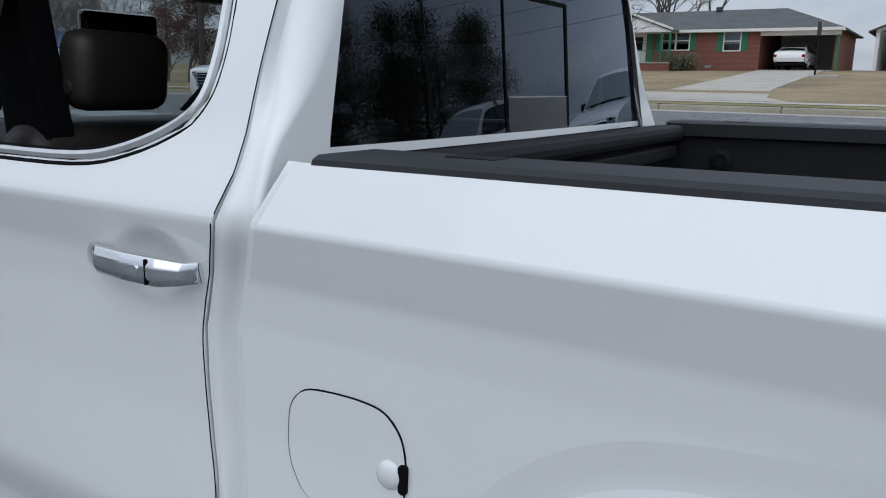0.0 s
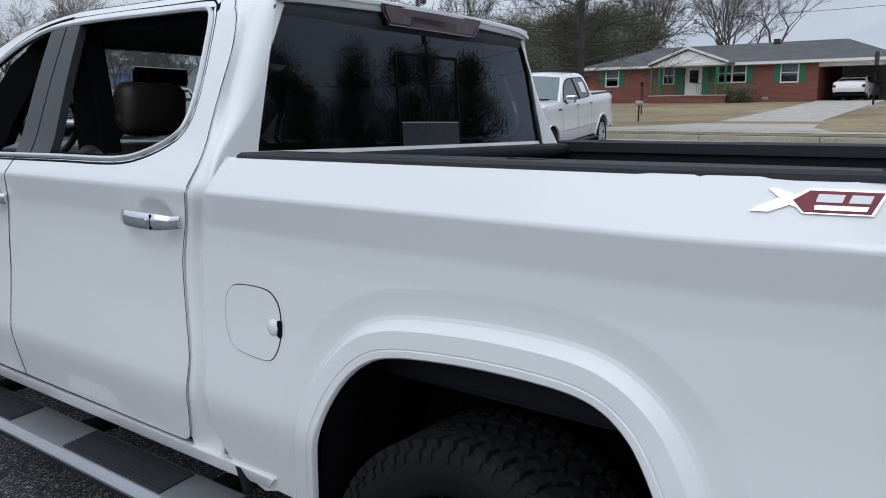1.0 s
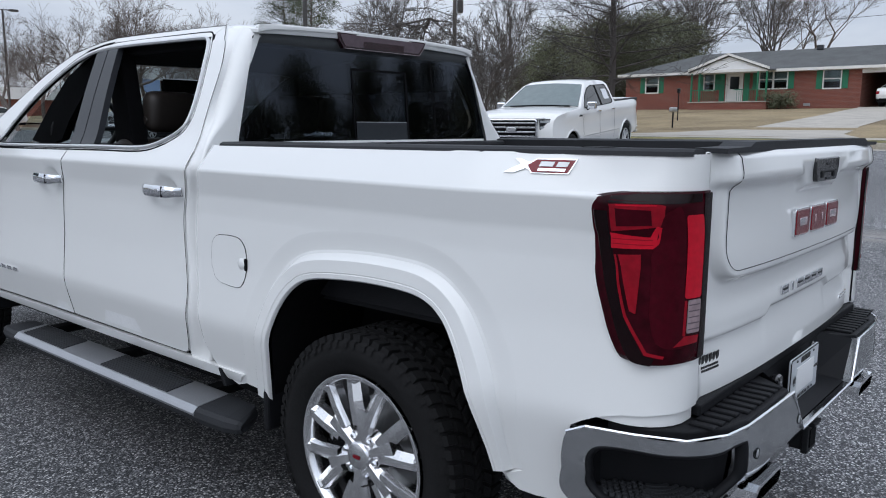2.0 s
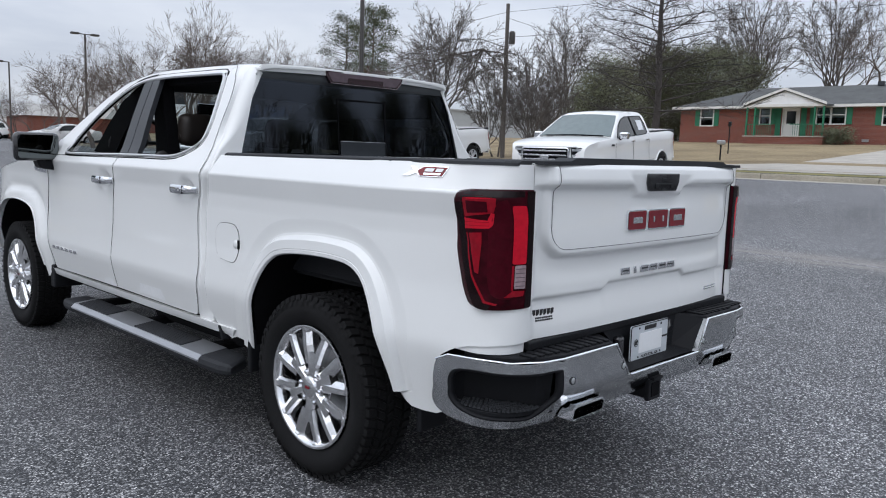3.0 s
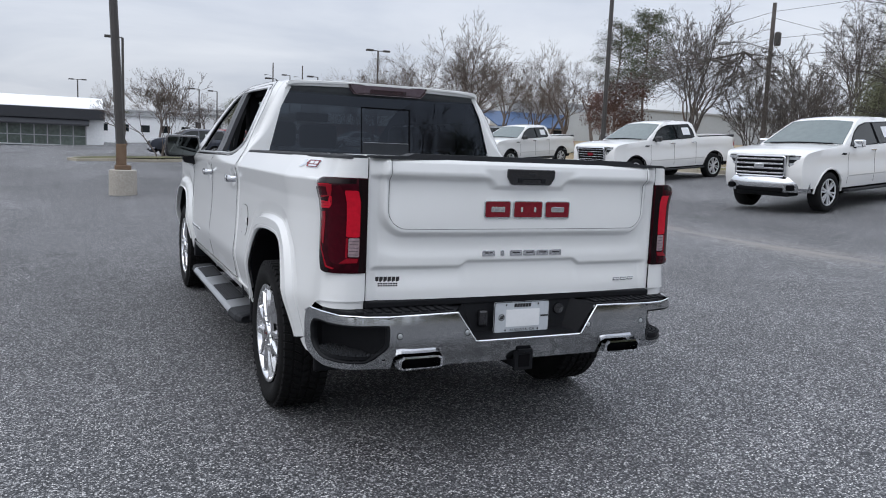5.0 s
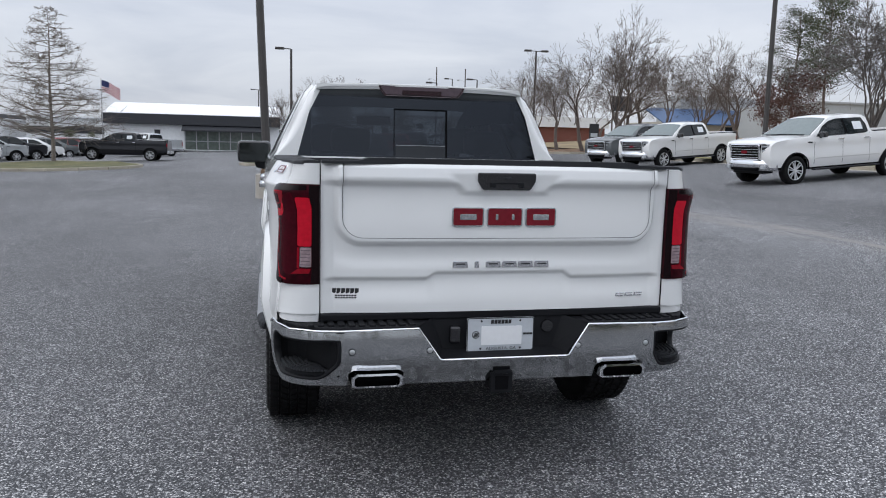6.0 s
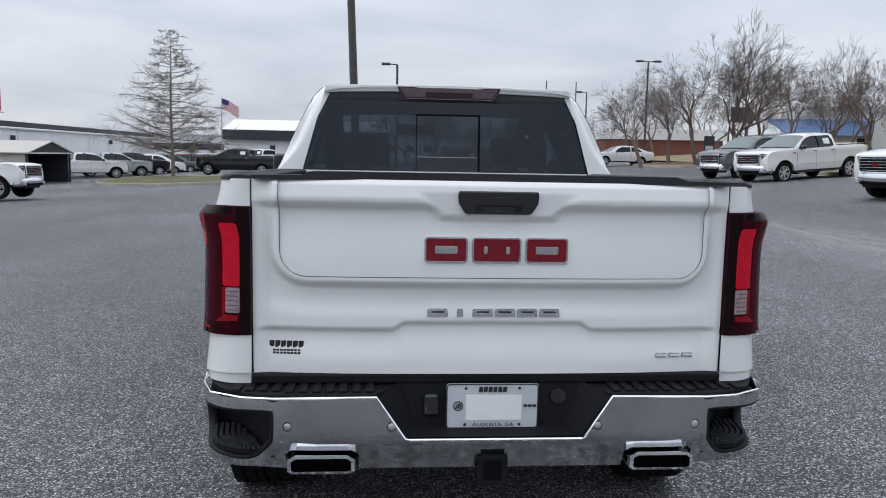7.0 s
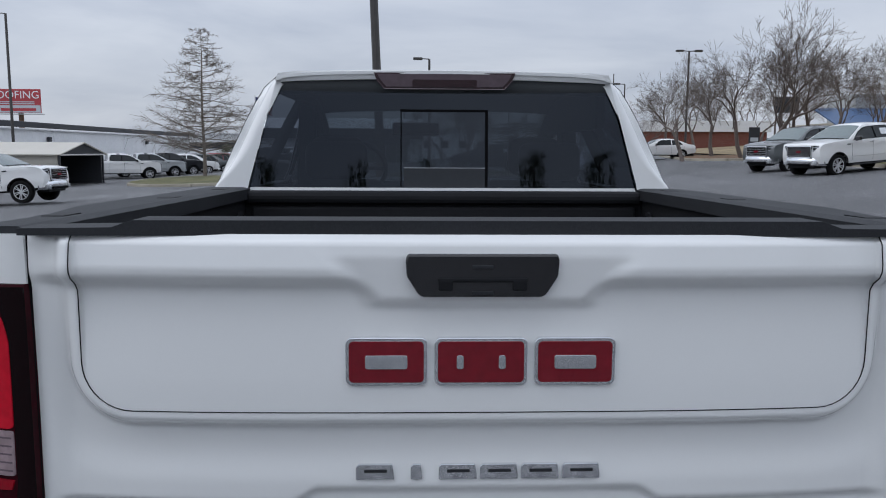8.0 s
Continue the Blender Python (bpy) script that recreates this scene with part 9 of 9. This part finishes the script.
fl = thing("flag_pole", "flag pole with a striped flag blowing sideways", "flag")
part("pole", tube([(-18.75, 83, sb - 0.2), (-18.75, 83, 7.35)], [0.07, 0.04], 8), STEEL, fl)
def wave(u, v):
    """u along the flag, v across it, both in metres."""
    return (-18.70 + u * 0.93, 83 + 0.16 * math.sin(u * 3.2), 7.18 - 0.42 * u - v + 0.08 * math.sin(u * 2.6))
for k in range(13):
    v0 = k * 1.15 / 13
    u0 = 0.75 if k < 7 else 0.0
    part("stripe", sheet([(u0, v0), (1.9, v0), (1.9, v0 + 1.15 / 13), (u0, v0 + 1.15 / 13)], 0.2, wave), FLAG_RED if k % 2 == 0 else CLOTH_WHITE, fl)
part("canton", sheet([(0, 0), (0.75, 0), (0.75, 1.15 * 7 / 13), (0, 1.15 * 7 / 13)], 0.2, wave), FLAG_BLUE, fl, "blue corner")

# far buildings behind the trees
blue = thing("blue_roof_building", "pale building with a blue metal roof behind bare trees", "building", at=pose(1.8, 0, -0.4))
bz_ = lawn_z(55, 92)
part("wall", box(47, 66, 92, 104, bz_ - 1, bz_ + 2.4), SIDING_SHED, blue)
part("roof", roof_slab([(46.5, 91, bz_ + 2.2), (66.5, 91, bz_ + 2.2), (66.5, 97, bz_ + 4.4), (46.5, 97, bz_ + 4.4)], 0.15), BLUE_ROOF, blue, "blue metal roof")
part("upper_wall", box(52, 70, 97, 104, bz_ + 2.4, bz_ + 6.2), GREY_SIDING, blue)
part("window", box(56, 57.4, 91.95, 92, bz_ + 0.8, bz_ + 1.9), FAR_GLASS, blue)
ww = thing("white_building", "long plain white building behind the trees", "building")
part("wall", box(56, 96, 72, 72.3, 2.2, 6.9), GREY_SIDING, ww)
part("roof_edge", box(55.8, 96.2, 71.8, 72.4, 6.9, 7.1), STEEL, ww)
part("side_wall", box(56, 56.3, 72.3, 86, 2.2, 6.9), GREY_SIDING, ww)
brk = thing("brick_building", "low brick building with white roof beyond the island", "building")
part("wall", box(28, 44, 100, 108, 1.0, 4.2), BRICKWALL, brk)
part("roof", box(27.6, 44.4, 99.6, 108.4, 4.2, 5.6), SIDING, brk)
part("sign_board", box(41.5, 44.2, 92.0, 92.4, 6.3, 8.2), FASCIA, brk)
for k, (x0, x1, y, z1) in enumerate(((3, 20, 140, 5.4), (14, 40, 150, 6.6), (-2, 12, 118, 4.2))):
    fb_ = thing("far_building", "low pale building far across the lot", "building")
    part("wall", box(x0, x1, y, y + 8, 0, z1), SIDING, fb_)
    part("roof", box(x0 - 0.3, x1 + 0.3, y - 0.3, y + 8.3, z1, z1 + 0.35), STEEL, fb_)
    for j in range(5):
        xx = x0 + (x1 - x0) * (j + 0.3) / 5
        part("window", box(xx, xx + 1.2, y - 0.04, y, z1 - 2.2, z1 - 1.2), FAR_GLASS, fb_)
cs = thing("lot_sign", "small dark sign on a post by the island", "sign")
sgz = ground_z(20.6, 47.6)
part("post", box(20.55, 20.65, 47.55, 47.65, sgz - 0.1, sgz + 1.3), FASCIA, cs)
part("panel", box(20.25, 20.95, 47.52, 47.58, sgz + 1.0, sgz + 2.1, 0.02), FASCIA, cs)
part("pale_bar", box(20.35, 20.85, 47.50, 47.52, sgz + 1.2, sgz + 1.45), PALE_PLATE, cs)

# ---- poles and wires ----
def light_pole(x, y, h, label, lean=0.0, base=True, heads=2, r=0.10, z=None, tilt_x=0.0):
    root = thing("street_lamp", label, "lamp")
    zz = ground_z(x, y) if z is None else z
    top = (x + tilt_x * h, y, zz + h)
    foot = zz + (0.72 if base else -0.1)
    part("pole", tube([(x + tilt_x * (foot - zz), y, foot), top], [r, r * 0.75], 8), POLE, root, "dark bronze pole")
    if base:
        part("concrete_base", tube([(x, y, zz - 0.1), (x, y, zz + 0.60), (x, y, zz + 0.62)], [0.33, 0.32, 0.27], 24), CONCRETE, root, "mottled concrete base")
        part("base_plate", box(x - 0.19, x + 0.19, y - 0.19, y + 0.19, zz + 0.62, zz + 0.73, 0.02), RUST, root, "rusty base plate")
        part("base_cover", box(x - 0.12 + tilt_x * 0.9, x + 0.12 + tilt_x * 0.9, y - 0.12, y + 0.12, zz + 0.72, zz + 1.25, 0.02), RUST, root, "tan base cover")
    for k in range(heads):
        d = 1 if k else -1
        part("arm", tube([top, (top[0] + d * 0.55, y, top[2] + 0.03)], 0.035, 6), POLE, root)
        part("lamp_head", box(top[0] + d * 0.45, top[0] + d * 1.05, y - 0.18, y + 0.18, top[2] - 0.05, top[2] + 0.10, 0.03), POLE, root, "flat lamp head")
    return root


light_pole(-1.21, 16.6, 9.0, "dark lot lamp on a concrete drum", base=True, tilt_x=-0.038, r=0.11)
light_pole(-0.10, 50, 7.4, "distant slim lot lamp on a dark pole", base=False, heads=1)
light_pole(-28.8, 52.6, 11.3, "tall lot lamp by the long building", base=False, heads=1, r=0.11)
light_pole(16.6, 21.8, 9.6, "tall lot lamp between the parked pickups", base=False)
light_pole(20.6, 61, 8.4, "lot lamp among the bare trees", base=False, heads=2)
light_pole(-3.6, 108, 8.0, "lot lamp behind the showroom", base=False, heads=2)
for x, y, h in ((14.0, 71, 6.4), (18.0, 71, 6.6), (9.0, 88, 6.2), (11.5, 92, 6.2), (21.0, 96, 8.5)):
    light_pole(x, y, h, "distant slim lot lamp on a dark pole", base=False, heads=1, r=0.08)


def utility_pole(x, y, h, label, z, tank=True, arm=True):
    root = thing("utility_pole", label, "utility pole")
    part("pole", tube([(x, y, z - 0.3), (x, y, z + h)], [0.105, 0.08], 8), WOODPOLE, root, "weathered wooden pole")
    if tank:
        part("transformer", lathe([(0.0, 0.0), (0.12, 0.0), (0.135, 0.08), (0.135, 0.50), (0.08, 0.56), (0.0, 0.58)], 16, pose(x + 0.1, y - 0.22, z + h - 1.75)), POLE, root, "grey transformer can")
    if arm:
        part("lamp_arm", tube([(x, y, z + h - 1.9), (x - 0.4, y + 1.1, z + h - 1.5), (x - 0.6, y + 1.9, z + h - 1.45)], 0.03, 6), STEEL, root)
        part("lamp_head", box(x - 0.75, x - 0.5, y + 1.8, y + 2.3, z + h - 1.55, z + h - 1.42, 0.03), STEEL, root)
    return root


utility_pole(24.0, 20.8, 6.55, "wooden utility pole with transformer", 1.45)
utility_pole(25.0, -17.5, 8.5, "wooden utility pole by the lot's edge", 1.1)
utility_pole(26.0, 110, 11.2, "distant wooden utility pole", 1.3, tank=False)
utility_pole(20.5, 104, 10.7, "distant wooden utility pole", 1.3, tank=False)
def wire(a, b, sag, label, r=0.009):
    pts = [Vector(a).lerp(Vector(b), t) - Vector((0, 0, sag * 4 * t * (1 - t))) for t in np.linspace(0, 1, 13)]
    tagged(part("overhead_wire", tube(pts, r, 4, False), FASCIA), label, "wire", "overhead wires")
for dz, sag in ((6.2, 0.5), (5.1, 0.5), (4.4, 0.6), (3.6, 0.6)):
    wire((24.0, 20.8, 1.45 + dz), (25.0, -17.5, 1.1 + dz + 1.2), sag, "thin black overhead wire along the road")
    wire((24.0, 20.8, 1.45 + dz), (40.0, 70.0, 1.45 + dz + 2.5), sag, "thin black overhead wire along the road")
wire((24.0, 20.8, 7.4), (52.0, 18.0, 5.6), 0.4, "thin service wire to the brick house")
